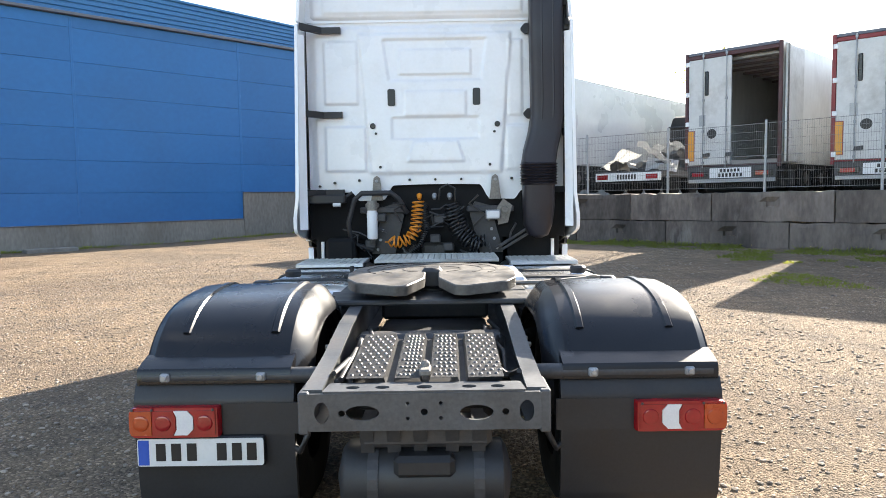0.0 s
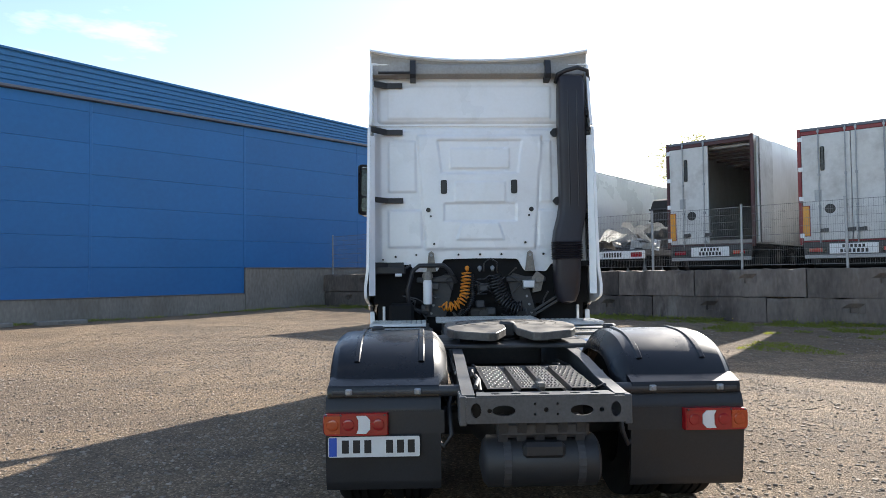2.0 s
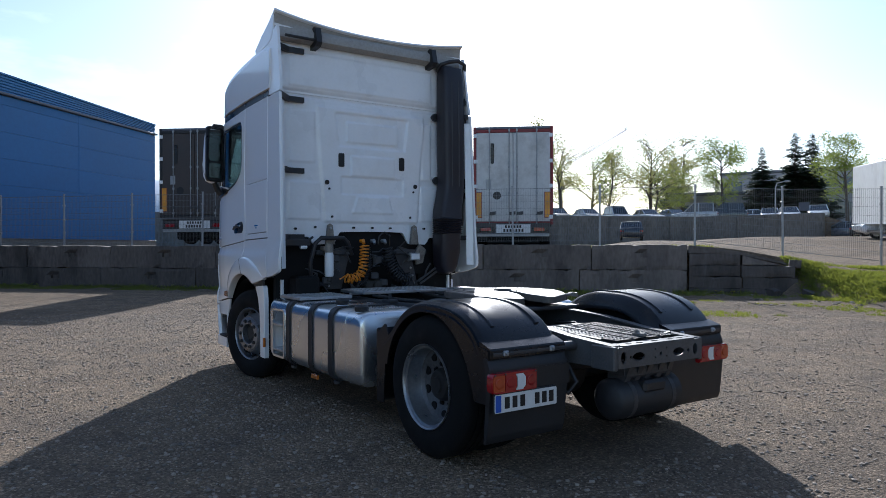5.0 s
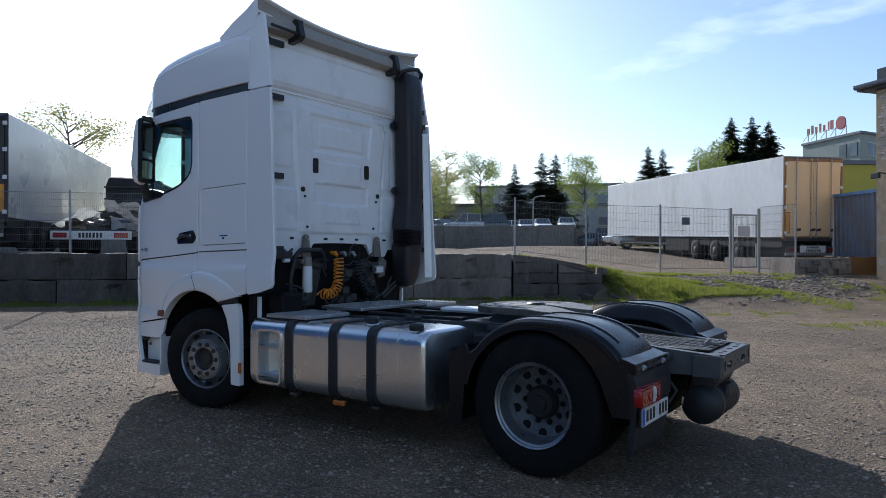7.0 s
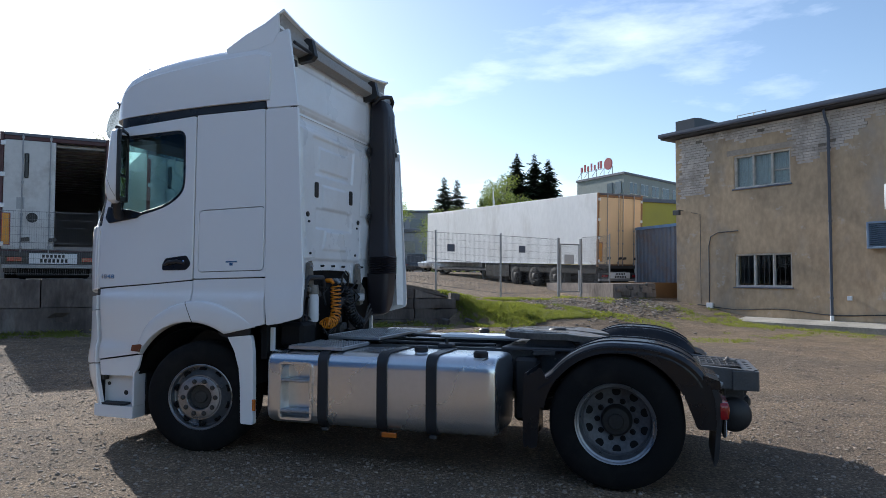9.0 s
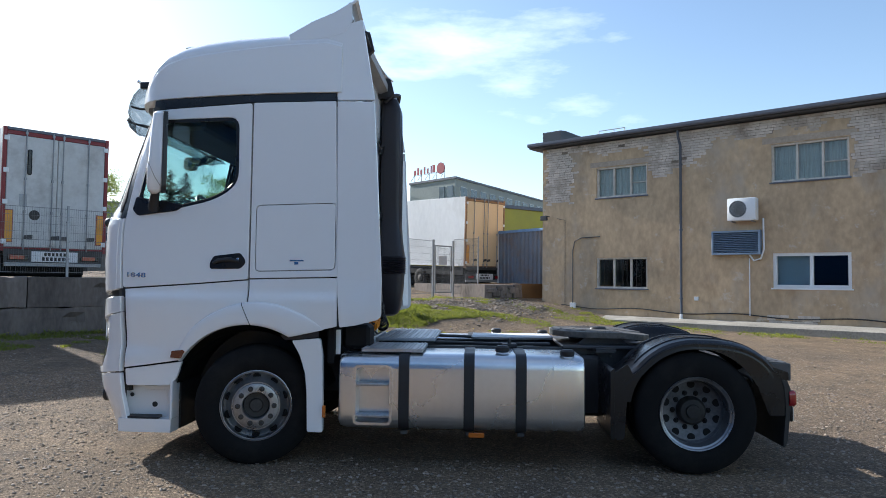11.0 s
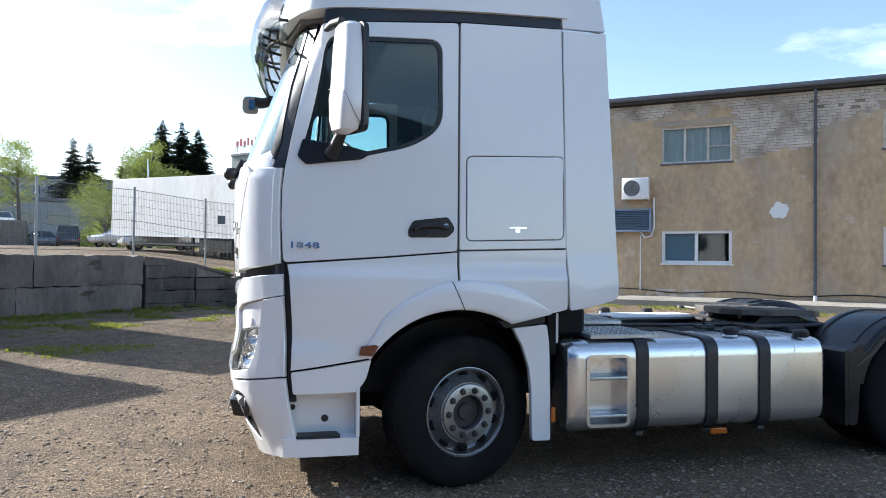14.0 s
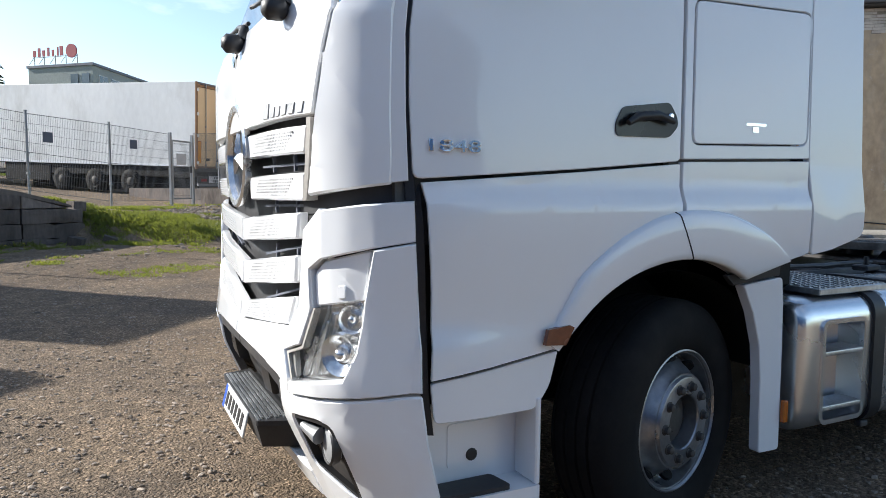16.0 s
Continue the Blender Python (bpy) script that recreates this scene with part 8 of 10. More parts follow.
def build_tank(s):
    y0, y1, z0, z1 = 0.79, 2.845, 0.325, 0.955
    xo, xi = 1.245, 0.56
    sec = rounded([(s * xi, z0), (s * xo, z0), (s * xo, z1), (s * xi, z1)], 0.12, 6)
    cx, cz = s * (xo + xi) / 2, (z0 + z1) / 2
    rings = []
    for y, k in ((y0, 0.82), (y0 + 0.012, 0.92), (y0 + 0.04, 0.98), (y0 + 0.08, 1.0), (y1 - 0.08, 1.0), (y1 - 0.04, 0.98), (y1 - 0.012, 0.92), (y1, 0.82)):
        rings.append([(cx + (x - cx) * (1 - (1 - k) * 0.5), y, cz + (z - cz) * (1 - (1 - k) * 0.5)) for x, z in sec])
    bm = bmesh.new()
    loft(bm, rings)
    tank = part("fuel_tank", bm, ALU, truck, "brushed aluminium fuel tank with black straps")
    cb = bmesh.new()
    rec = rounded([(2.405, 0.38), (2.70, 0.38), (2.70, 0.848), (2.405, 0.848)], 0.05, 5)
    mid_y, mid_z = 2.5525, 0.614
    loft(cb, [[(s * x, mid_y + (y - mid_y) * k, mid_z + (z - mid_z) * k) for y, z in rec] for x, k in ((1.40, 1.0), (1.235, 1.0), (1.20, 0.95), (1.13, 0.90))])
    carve(tank, cb)
    sharpen(tank.data, 40)
    # recessed step: raised frame with two rungs
    fo = rounded([(2.39, 0.365), (2.715, 0.365), (2.715, 0.862), (2.39, 0.862)], 0.05, 5)
    fi = rim_inset(fo, 0.022)
    bm = sheet(fo, [fi], lambda u, v, d: (s * (xo + 0.012 - d), u, v), 0.02, 0.0, 0.006)
    part("step_frame", bm, ALU, tank, smooth=40)
    for z in (0.44, 0.70):
        bm = bmesh.new()
        prism(bm, rounded([(s * (xo - 0.10), z - 0.012), (s * (xo + 0.01), z - 0.012), (s * (xo + 0.01), z + 0.012), (s * (xo - 0.10), z + 0.016)], 0.006, 2), "y", 2.408, 2.698)
        part("rung", bm, ALU_TREAD, tank, smooth=40)
    for y in (2.292, 1.748, 1.318):
        bm = bmesh.new()
        o = rounded([(s * (xi - 0.02), z0 - 0.02), (s * (xo + 0.014), z0 - 0.012), (s * (xo + 0.014), z1 + 0.012), (s * (xi - 0.02), z1 + 0.012)], 0.12, 6)
        i = rounded([(s * xi, z0 - 0.002), (s * (xo + 0.001), z0 - 0.002), (s * (xo + 0.001), z1 + 0.001), (s * xi, z1 + 0.001)], 0.12, 6)
        loft(bm, [[(o[k][0], y - 0.044, o[k][1]), (o[k][0], y + 0.044, o[k][1]), (i[k][0], y + 0.044, i[k][1]), (i[k][0], y - 0.044, i[k][1])] for k in range(len(o))])
        part("tank_strap", bm, BLACK, tank, smooth=40)
        bm = bmesh.new()
        box(bm, (s * 1.19 - 0.02, y - 0.03, 0.285), (s * 1.19 + 0.02, y + 0.03, 0.315), 0.006)
        part("strap_bolt", bm, STEEL_DARK, tank)
    bm = bmesh.new()
    big = [(cx + (x - cx) * 1.006, cz + (z - cz) * 1.006) for x, z in sec]
    loft(bm, [[(x, 1.045, z) for x, z in big], [(x, 1.052, z) for x, z in [(cx + (a - cx) * 1.012, cz + (b - cz) * 1.012) for a, b in sec]], [(x, 1.06, z) for x, z in big]])
    part("weld_seam", bm, ALU, tank, smooth=40)
    for y, x, zz in ((1.47, 1.06, 0.948), (0.93, 1.15, 0.93)):
        bm = bmesh.new()
        lathe(bm, [(0.0, 0.05), (0.012, 0.055), (0.02, 0.05)], 18, "z", (s * x, y, zz))
        part("cap_collar", bm, ALU, tank, smooth=40)
        bm = bmesh.new()
        lathe(bm, [(0.02, 0.052), (0.03, 0.06), (0.06, 0.06), (0.075, 0.045), (0.078, 0.001)], 18, "z", (s * x, y, zz))
        part("filler_cap", bm, BLACK, tank, "black filler cap", 40)
    bm = bmesh.new()
    box(bm, (s * 1.235 - 0.012, 1.62, 0.278), (s * 1.235 + 0.012, 1.75, 0.318), 0.004)
    part("side_reflector", bm, AMBER, tank, "amber reflector under the tank")


build_tank(-1)
build_tank(1)


def tread_plate(name, x0, x1, y0, y1, z, parent=None, label=""):
    bm = bmesh.new()
    box(bm, (x0, y0, z - 0.03), (x1, y1, z), 0.004)
    tp = part(name, bm, ALU_TREAD, truck, label)
    bm = bmesh.new()
    ny = max(3, round((y1 - y0) / 0.075))
    for k in range(ny):
        y = y0 + (k + 0.5) * (y1 - y0) / ny
        nx = round((x1 - x0) / 0.05)
        for j in range(nx):
            x = x0 + (j + 0.5) * (x1 - x0) / nx
            box(bm, (x - 0.017, y - 0.022, z - 0.002), (x + 0.017, y - 0.008, z + 0.006))
            box(bm, (x - 0.010, y + 0.008, z - 0.002), (x + 0.022, y + 0.020, z + 0.006))
    rb = part("tread_teeth", bm, ALU_TREAD, tp)
    rb["kind"] = "stuff"
    return tp


tread_plate("catwalk", -0.52, 0.52, 2.08, 2.62, 1.03, label="ribbed aluminium catwalk behind the cab")
tread_plate("tank_step", -1.19, -0.62, 2.14, 2.66, 0.995, label="ribbed aluminium step above the fuel tank")
tread_plate("tank_step", 0.62, 1.19, 2.14, 2.66, 0.995, label="ribbed aluminium step above the fuel tank")


def build_behind_cab():
    # backing under the rear wall: a near-black sheet for the open gap's shade
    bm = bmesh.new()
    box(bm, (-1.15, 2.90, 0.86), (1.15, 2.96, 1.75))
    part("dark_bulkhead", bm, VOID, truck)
    for s in (-1, 1):
        bm = bmesh.new()
        box(bm, (min(s * 1.07, s * 1.10), 2.86, 0.93), (max(s * 1.07, s * 1.10), 2.90, 1.14), 0.004)
        part("white_upright", bm, WHITE, truck)
    bm = bmesh.new()
    box(bm, (-0.38, 2.66, 0.955), (0.38, 2.69, 1.03), 0.006)
    part("white_ledge", bm, WHITE, truck, "white ledge of the catwalk")
    bm = bmesh.new()
    pts = [(-0.60, 2.78, 1.06), (-0.80, 2.76, 1.13), (-0.82, 2.74, 1.32), (-0.76, 2.74, 1.53), (-0.69, 2.74, 1.59), (-0.42, 2.74, 1.59), (-0.36, 2.76, 1.54), (-0.28, 2.82, 1.40)]
    tube(bm, pts, 0.024, 10)
    part("hose_hoop", bm, BLACK, truck, "black tubular hose hoop", 50)
    # frame plates with bolts
    for s in (-1, 1):
        bm = bmesh.new()
        prism(bm, [(s * 0.62, 1.02), (s * 0.50, 1.46), (s * 0.36, 1.50), (s * 0.30, 1.42), (s * 0.40, 1.02)], "y", 2.84, 2.88)
        br = part("mount_plate", bm, STEEL_DARK, truck)
        for k in range(5):
            bm = bmesh.new()
            t = k / 4
            lathe(bm, [(2.825, 0.013), (2.842, 0.015)], 8, "y", (s * (0.56 - 0.10 * t), 0, 1.06 + 0.36 * t))
            part("bolt", bm, GALV, br)
        bm = bmesh.new()
        box(bm, (s * 0.50 - 0.22, 2.80, 1.40), (s * 0.50 + 0.22, 2.86, 1.46), 0.012)
        part("cross_arm", bm, STEEL_DARK, truck)
    bm = bmesh.new()
    tube(bm, [(-0.598, 2.74, 1.165), (-0.598, 2.74, 1.18), (-0.598, 2.74, 1.40), (-0.598, 2.74, 1.43)], [0.042, 0.05, 0.05, 0.042], 20)
    fl = part("air_dryer", bm, PVC, truck, "white air-dryer cartridge", 50)
    bm = bmesh.new()
    tube(bm, [(-0.598, 2.74, 1.43), (-0.598, 2.74, 1.52)], [0.05, 0.044], 14)
    box(bm, (-0.66, 2.74, 1.45), (-0.54, 2.85, 1.50), 0.01)
    part("dryer_head", bm, STEEL_GREY, fl, smooth=40)
    bm = bmesh.new()
    tube(bm, [(-0.598, 2.74, 1.12), (-0.598, 2.74, 1.165)], 0.03, 12)
    part("dryer_foot", bm, HUB, fl)

    def coil(name, path, r, turns, wire, m, label):
        """A helix wound about a bent line."""
        P = [Vector(p) for p in path]
        cum = [0.0]
        for a, b in zip(P, P[1:]):
            cum.append(cum[-1] + (b - a).length)

        def at(t):
            d = t * cum[-1]
            for i in range(len(P) - 1):
                if d <= cum[i + 1] or i == len(P) - 2:
                    k = (d - cum[i]) / (cum[i + 1] - cum[i])
                    return P[i].lerp(P[i + 1], k), (P[i + 1] - P[i]).normalized()
        pts = []
        n = turns * 12
        for k in range(n + 1):
            p, d = at(k / n)
            s = d.cross(Vector((0, 1, 0))).normalized()
            t = d.cross(s)
            a = math.tau * turns * k / n
            pts.append(p + s * r * math.cos(a) + t * r * math.sin(a))
        bm = bmesh.new()
        tube(bm, pts, wire, 6)
        return part(name, bm, m, truck, label, 60)
    coil("air_coil", [(-0.17, 2.72, 1.51), (-0.185, 2.71, 1.36), (-0.20, 2.70, 1.24), (-0.25, 2.69, 1.17), (-0.33, 2.69, 1.135), (-0.42, 2.70, 1.145), (-0.44, 2.71, 1.17)], 0.050, 15, 0.0075, YELLOW_COIL, "yellow coiled air line")
    coil("air_coil", [(-0.12, 2.74, 1.48), (-0.10, 2.74, 1.25), (-0.16, 2.74, 1.10), (-0.28, 2.75, 1.02)], 0.028, 26, 0.006, BLACK_SATIN, "black coiled electric line")
    coil("air_coil", [(0.13, 2.74, 1.48), (0.15, 2.73, 1.32), (0.21, 2.72, 1.20), (0.30, 2.70, 1.12), (0.40, 2.70, 1.08)], 0.06, 16, 0.0075, BLACK_SATIN, "black coiled air line")
    coil("air_coil", [(0.16, 2.76, 1.46), (0.24, 2.75, 1.26), (0.36, 2.74, 1.12), (0.45, 2.74, 1.14)], 0.05, 15, 0.0075, BLACK_SATIN, "black coiled air line")
    for x in (-0.16, -0.02, 0.12):
        bm = bmesh.new()
        tube(bm, [(x, 2.84, 1.56), (x, 2.78, 1.56), (x, 2.75, 1.53)], [0.02, 0.026, 0.016], 10)
        part("coupling", bm, GALV if x != -0.16 else YELLOW_COIL, truck, smooth=50)
    bm = bmesh.new()
    tube(bm, [(0.02, 2.75, 1.52), (0.03, 2.74, 1.62), (0.10, 2.74, 1.66), (0.17, 2.74, 1.62), (0.17, 2.75, 1.50)], 0.009, 7)
    part("hose", bm, BLACK_SATIN, truck, smooth=60)
    bm = bmesh.new()
    box(bm, (0.45, 2.74, 1.33), (0.59, 2.80, 1.42), 0.012, 2)
    wl_ = part("work_lamp", bm, GALV, truck, "small square work lamp", 40)
    bm = bmesh.new()
    box(bm, (0.462, 2.733, 1.342), (0.578, 2.742, 1.408), 0.006)
    part("lens", bm, CLEAR_LENS, wl_)
    bm = bmesh.new()
    prism(bm, [(0.57, 1.28), (0.66, 1.30), (0.70, 1.46), (0.62, 1.52), (0.56, 1.44)], "y", 2.79, 2.83)
    lathe(bm, [(2.77, 0.03), (2.79, 0.035)], 12, "y", (0.63, 0, 1.42))
    part("lock_plate", bm, STEEL_GREY, truck)
    for x0, z0, x1, z1 in ((0.58, 1.08, 0.86, 1.26), (0.60, 1.05, 0.90, 1.23), (-0.9, 1.52, -0.78, 1.60)):
        bm = bmesh.new()
        tube(bm, [(x0, 2.76, z0), (x1, 2.76, z1)], 0.013, 7)
        part("strut", bm, STEEL_DARK, truck)
    # pipes and fittings before the near-black sheet
    rnd = random.Random(17)
    for k in range(16):
        bm = bmesh.new()
        x, z = rnd.uniform(-0.75, 0.55), rnd.uniform(1.02, 1.5)
        pts = [(x, 2.775, z)]
        for _ in range(3):
            x, z = x + rnd.uniform(-0.16, 0.16), z + rnd.uniform(-0.12, 0.12)
            pts.append((x, 2.76 - rnd.uniform(0, 0.03), min(1.56, max(0.98, z))))
        tube(bm, pts, rnd.choice((0.007, 0.010, 0.014)), 6)
        part("pipe", bm, rnd.choice((STEEL_DARK, BLACK, STEEL_DARK, HUB)), truck, smooth=60)
    for x, z in ((-0.02, 1.16), (0.10, 1.08), (-0.52, 1.36), (-0.62, 1.12), (0.02, 1.34)):
        bm = bmesh.new()
        box(bm, (x - 0.05, 2.74, z - 0.04), (x + 0.05, 2.785, z + 0.04), 0.012)
        part("valve_block", bm, STEEL_DARK, truck)
    bm = bmesh.new()
    box(bm, (-1.02, 2.62, 0.97), (-0.75, 2.86, 1.18), 0.03)
    part("valve_box", bm, VOID, truck)
    bm = bmesh.new()
    box(bm, (-0.15, 2.78, 1.0), (0.16, 2.88, 1.12), 0.03)
    tube(bm, [(0.02, 2.74, 1.05), (0.02, 2.80, 1.05)], 0.05, 14)
    part("valve_block", bm, HUB, truck, smooth=40)
    bm = bmesh.new()
    box(bm, (-1.18, 2.68, 1.50), (-0.84, 2.82, 1.58), 0.01)
    part("lower_bracket", bm, BLACK, truck)
    bm = bmesh.new()
    tube(bm, [(-0.95, 2.70, 1.49), (-0.88, 2.70, 1.49)], 0.022, 8)
    part("small_lamp", bm, CLEAR_LENS, truck)
    # intake duct
    bm = bmesh.new()
    rings = []
    for x0, x1, y0, y1, z in ((0.90, 1.13, 2.70, 2.80, 3.70), (0.875, 1.15, 2.64, 2.82, 3.67), (0.862, 1.155, 2.60, 2.825, 3.55), (0.858, 1.155, 2.59, 2.825, 3.0), (0.868, 1.158, 2.59, 2.825, 2.45), (0.87, 1.16, 2.59, 2.825, 2.28), (0.845, 1.14, 2.58, 2.82, 2.12), (0.80, 1.10, 2.56, 2.81, 1.96), (0.78, 1.08, 2.54, 2.80, 1.84)):
        rings.append([(x, y, z) for x, y in rounded([(x0, y0), (x1, y0), (x1, y1), (x0, y1)], 0.06, 4)])
    loft(bm, rings)
    du = part("intake_duct", bm, DUCT, truck, "dark plastic air intake duct", 40)
    for x in (0.955, 1.055):
        bm = bmesh.new()
        loft(bm, [[(x - 0.012 + dx, 2.592 + dy, z), (x + dx, 2.583 + dy, z), (x + 0.012 + dx, 2.592 + dy, z)] for dx, dy, z in ((0, 0.012, 3.5), (0, 0, 3.0), (0.005, 0, 2.4), (0.0, 0, 2.22))])
        part("rib", bm, DUCT, du)
    bm = bmesh.new()
    rings = []
    for k in range(17):
        z = 1.84 - k * 0.0125
        e = 0.010 if k % 2 else -0.006
        rings.append([(x, y, z) for x, y in rounded([(0.775 - e, 2.53 - e), (1.085 + e, 2.53 - e), (1.085 + e, 2.80), (0.775 - e, 2.80)], 0.09, 4)])
    loft(bm, rings)
    part("bellows", bm, DUCT, du, smooth=30)
    bm = bmesh.new()
    rings = []
    for x0, x1, y0, z in ((0.79, 1.07, 2.54, 1.64), (0.79, 1.07, 2.55, 1.45), (0.80, 1.05, 2.57, 1.28), (0.84, 1.02, 2.60, 1.19), (0.90, 0.97, 2.66, 1.16)):
        rings.append([(x, y, z) for x, y in rounded([(x0, y0), (x1, y0), (x1, 2.82), (x0, 2.82)], 0.07, 4)])
    loft(bm, rings)
    part("duct_elbow", bm, DUCT, du, smooth=40)
    for z, x in ((3.07, 0.83), (2.30, 0.85)):
        bm = bmesh.new()
        prism(bm, rounded([(x - 0.045, z), (x, z + 0.05), (x + 0.06, z + 0.04), (x + 0.06, z - 0.04), (x, z - 0.05)], 0.02, 3), "y", 2.79, 2.82)
        part("duct_lug", bm, BLACK, du)
    bm = bmesh.new()
    tube(bm, [(1.175, 2.70, 3.30), (1.18, 2.68, 2.9), (1.18, 2.68, 2.2), (1.175, 2.70, 1.75)], 0.014, 8)
    part("cable_run", bm, BLACK, truck)
    for z in (3.28, 3.05, 2.95, 2.24, 2.12):
        bm = bmesh.new()
        box(bm, (1.15, 2.64, z - 0.035), (1.21, 2.72, z + 0.035), 0.008)
        part("cable_clip", bm, BLACK, truck)


build_behind_cab()


def frame_top_gear():
    """Loose lines and small boxes on top of the rails between cab and coupling."""
    for x0, x1 in ((-0.40, -0.36), (-0.34, -0.40), (0.38, 0.34), (0.42, 0.40)):
        bm = bmesh.new()
        tube(bm, [(x0, 2.1, 0.985), (x1, 1.5, 0.975), (x0, 1.0, 0.98)], 0.014, 7)
        part("hose", bm, BLACK, truck, smooth=60)
    bm = bmesh.new()
    box(bm, (-0.66, 1.32, 0.965), (-0.56, 1.46, 1.0), 0.008)
    tube(bm, [(-0.61, 1.39, 1.0), (-0.61, 1.39, 1.05)], 0.015, 8)
    part("sensor_box", bm, BLACK, truck)
    bm = bmesh.new()
    box(bm, (0.30, 0.9, 0.96), (0.62, 1.75, 1.005), 0.02)
    part("battery_cover", bm, PVC, truck, "pale battery cover by the far rail")
    for s in (-1, 1):
        bm = bmesh.new()
        prism(bm, [(s * 0.44, 0.40), (s * 0.60, 0.42), (s * 0.62, 0.60), (s * 0.44, 0.66)], "z", 0.93, 0.965)
        part("gusset", bm, STEEL_DARK, truck)
        bm = bmesh.new()
        box(bm, (min(s * 0.46, s * 0.60), 0.55, 0.35), (max(s * 0.46, s * 0.60), 0.78, 0.90), 0.03)
        part("air_bellow", bm, BLACK, truck)
        bm = bmesh.new()
        tube(bm, [(s * 0.46, 0.1, 0.62), (s * 0.54, 0.5, 0.5), (s * 0.5, 0.75, 0.45)], 0.05, 10)
        part("link_arm", bm, STEEL_DARK, truck)


frame_top_gear()


# ---- trailers on the upper yard ----
def trailer(name, s, u, label, z, length=13.6, open_door=False, door_mat=None, frame_mat=None, mark=True, tilt=0.0, turn=-45.0, fl=0.86, top=3.93, axles=(1.9, 3.2, 4.5), legs=10.4, side_mat=None):
    """A box semi-trailer seen from its rear; local x to its right, y along its length."""
    x, y = xy(s, u)
    tr = thing(name, label, "trailer", "parked semi-trailers", m=pose(x, y, z, tilt, 0, turn))
    W = 2.55
    dm, fm = door_mat or TRAILER_WHITE, frame_mat or TRAILER_RED
    t = 0.06
    bm = bmesh.new()
    box(bm, (0, 0.04, fl), (t, length, top), 0.01)
    part("side_wall", bm, side_mat or TRAILER_WHITE, tr)
    bm = bmesh.new()
    box(bm, (W - t, 0.04, fl), (W, length, top), 0.01)
    part("side_wall", bm, side_mat or TRAILER_WHITE, tr)
    bm = bmesh.new()
    box(bm, (t, 0.04, top - t), (W - t, length, top), 0.004)
    part("roof", bm, TRAILER_WHITE, tr)
    bm = bmesh.new()
    box(bm, (t, 0.04, fl), (W - t, length, fl + 0.12))
    box(bm, (t, length - 0.06, fl + 0.12), (W - t, length, top - t))
    part("floor", bm, TRAILER_IN, tr)
    if open_door:
        bm = bmesh.new()
        for k in range(16):
            yy = 0.5 + k * 0.8
            box(bm, (t, yy, top - t - 0.07), (W - t, yy + 0.08, top - t - 0.003))
        part("roof_ribs", bm, TRAILER_IN, tr)
        bm = bmesh.new()
        box(bm, (t + 0.2, 0.25, top - 0.28), (W - t - 0.05, 0.36, top - 0.2), 0.01)
        part("load_bar", bm, GALV, tr)
    # rear frame
    for a, b in (((0, -0.02, fl - 0.08), (0.09, 0.06, top)), ((W - 0.09, -0.02, fl - 0.08), (W, 0.06, top)), ((0.09, -0.02, top - 0.08), (W - 0.09, 0.06, top)), ((0.09, -0.016, top - 0.185), (W - 0.09, 0.06, top - 0.083)), ((0.09, -0.02, fl - 0.02), (W - 0.09, 0.06, fl + 0.02)), ((0.09, -0.024, fl - 0.16), (W - 0.09, 0.05, fl - 0.022))):
        bm = bmesh.new()
        box(bm, a, b, 0.01)
        part("rear_frame", bm, STEEL_DARK if a[1] == -0.024 else (fm if a[2] != top - 0.08 else GUTTER), tr)
    # doors
    for k, (a, b) in enumerate(((0.10, W / 2 - 0.006), (W / 2 + 0.006, W - 0.10))):
        if open_door and k == 1:
            bm = bmesh.new()
            box(bm, (W + 0.05, 0.05, fl + 0.03), (W + 0.11, 1.24, top - 0.09), 0.015)
            d = part("door", bm, dm, tr, "open trailer door folded along the side")
            bm = bmesh.new()
            box(bm, (W + 0.112, 0.06, fl + 0.03), (W + 0.12, 0.16, top - 0.09))
            part("door_edge", bm, BLACK, d)
            continue
        bm = bmesh.new()
        box(bm, (a, -0.012, fl + 0.03), (b, 0.05, top - 0.19), 0.012)
        d = part("door", bm, dm, tr)
        for f in (0.36, 0.90) if k == 0 else (0.10, 0.64):
            xx = a + (b - a) * f
            bm = bmesh.new()
            tube(bm, [(xx, -0.045, fl - 0.05), (xx, -0.045, top - 0.05)], 0.016, 8)
            for zz in (fl + 0.05, fl + 0.9, 2.6, top - 0.15):
                box(bm, (xx - 0.03, -0.06, zz), (xx + 0.03, -0.012, zz + 0.07), 0.006)
            part("lock_rod", bm, GALV, d)
            bm = bmesh.new()
            prism(bm, [(xx - 0.02, fl + 0.22), (xx + 0.20, fl + 0.25), (xx + 0.20, fl + 0.35), (xx, fl + 0.33)], "y", -0.06, -0.045)
            part("lock_handle", bm, STEEL_DARK, d)
        for zz in (fl + 0.1, fl + 1.1, fl + 1.9, top - 0.35):
            bm = bmesh.new()
            hx = 0.02 if k == 0 else W - 0.14
            box(bm, (hx, -0.04, zz), (hx + 0.12, -0.02, zz + 0.12), 0.01)
            part("hinge", bm, PVC, d)
        bm = bmesh.new()
        hx = a if k == 0 else b - 0.16
        box(bm, (hx, -0.017, fl + 0.16), (hx + 0.16, -0.0125, fl + 0.95))
        rf = part("reflector", bm, mat("orange_reflector", (0.75, 0.33, 0.03), 0.4), d, "orange reflective board")
        bm = bmesh.new()
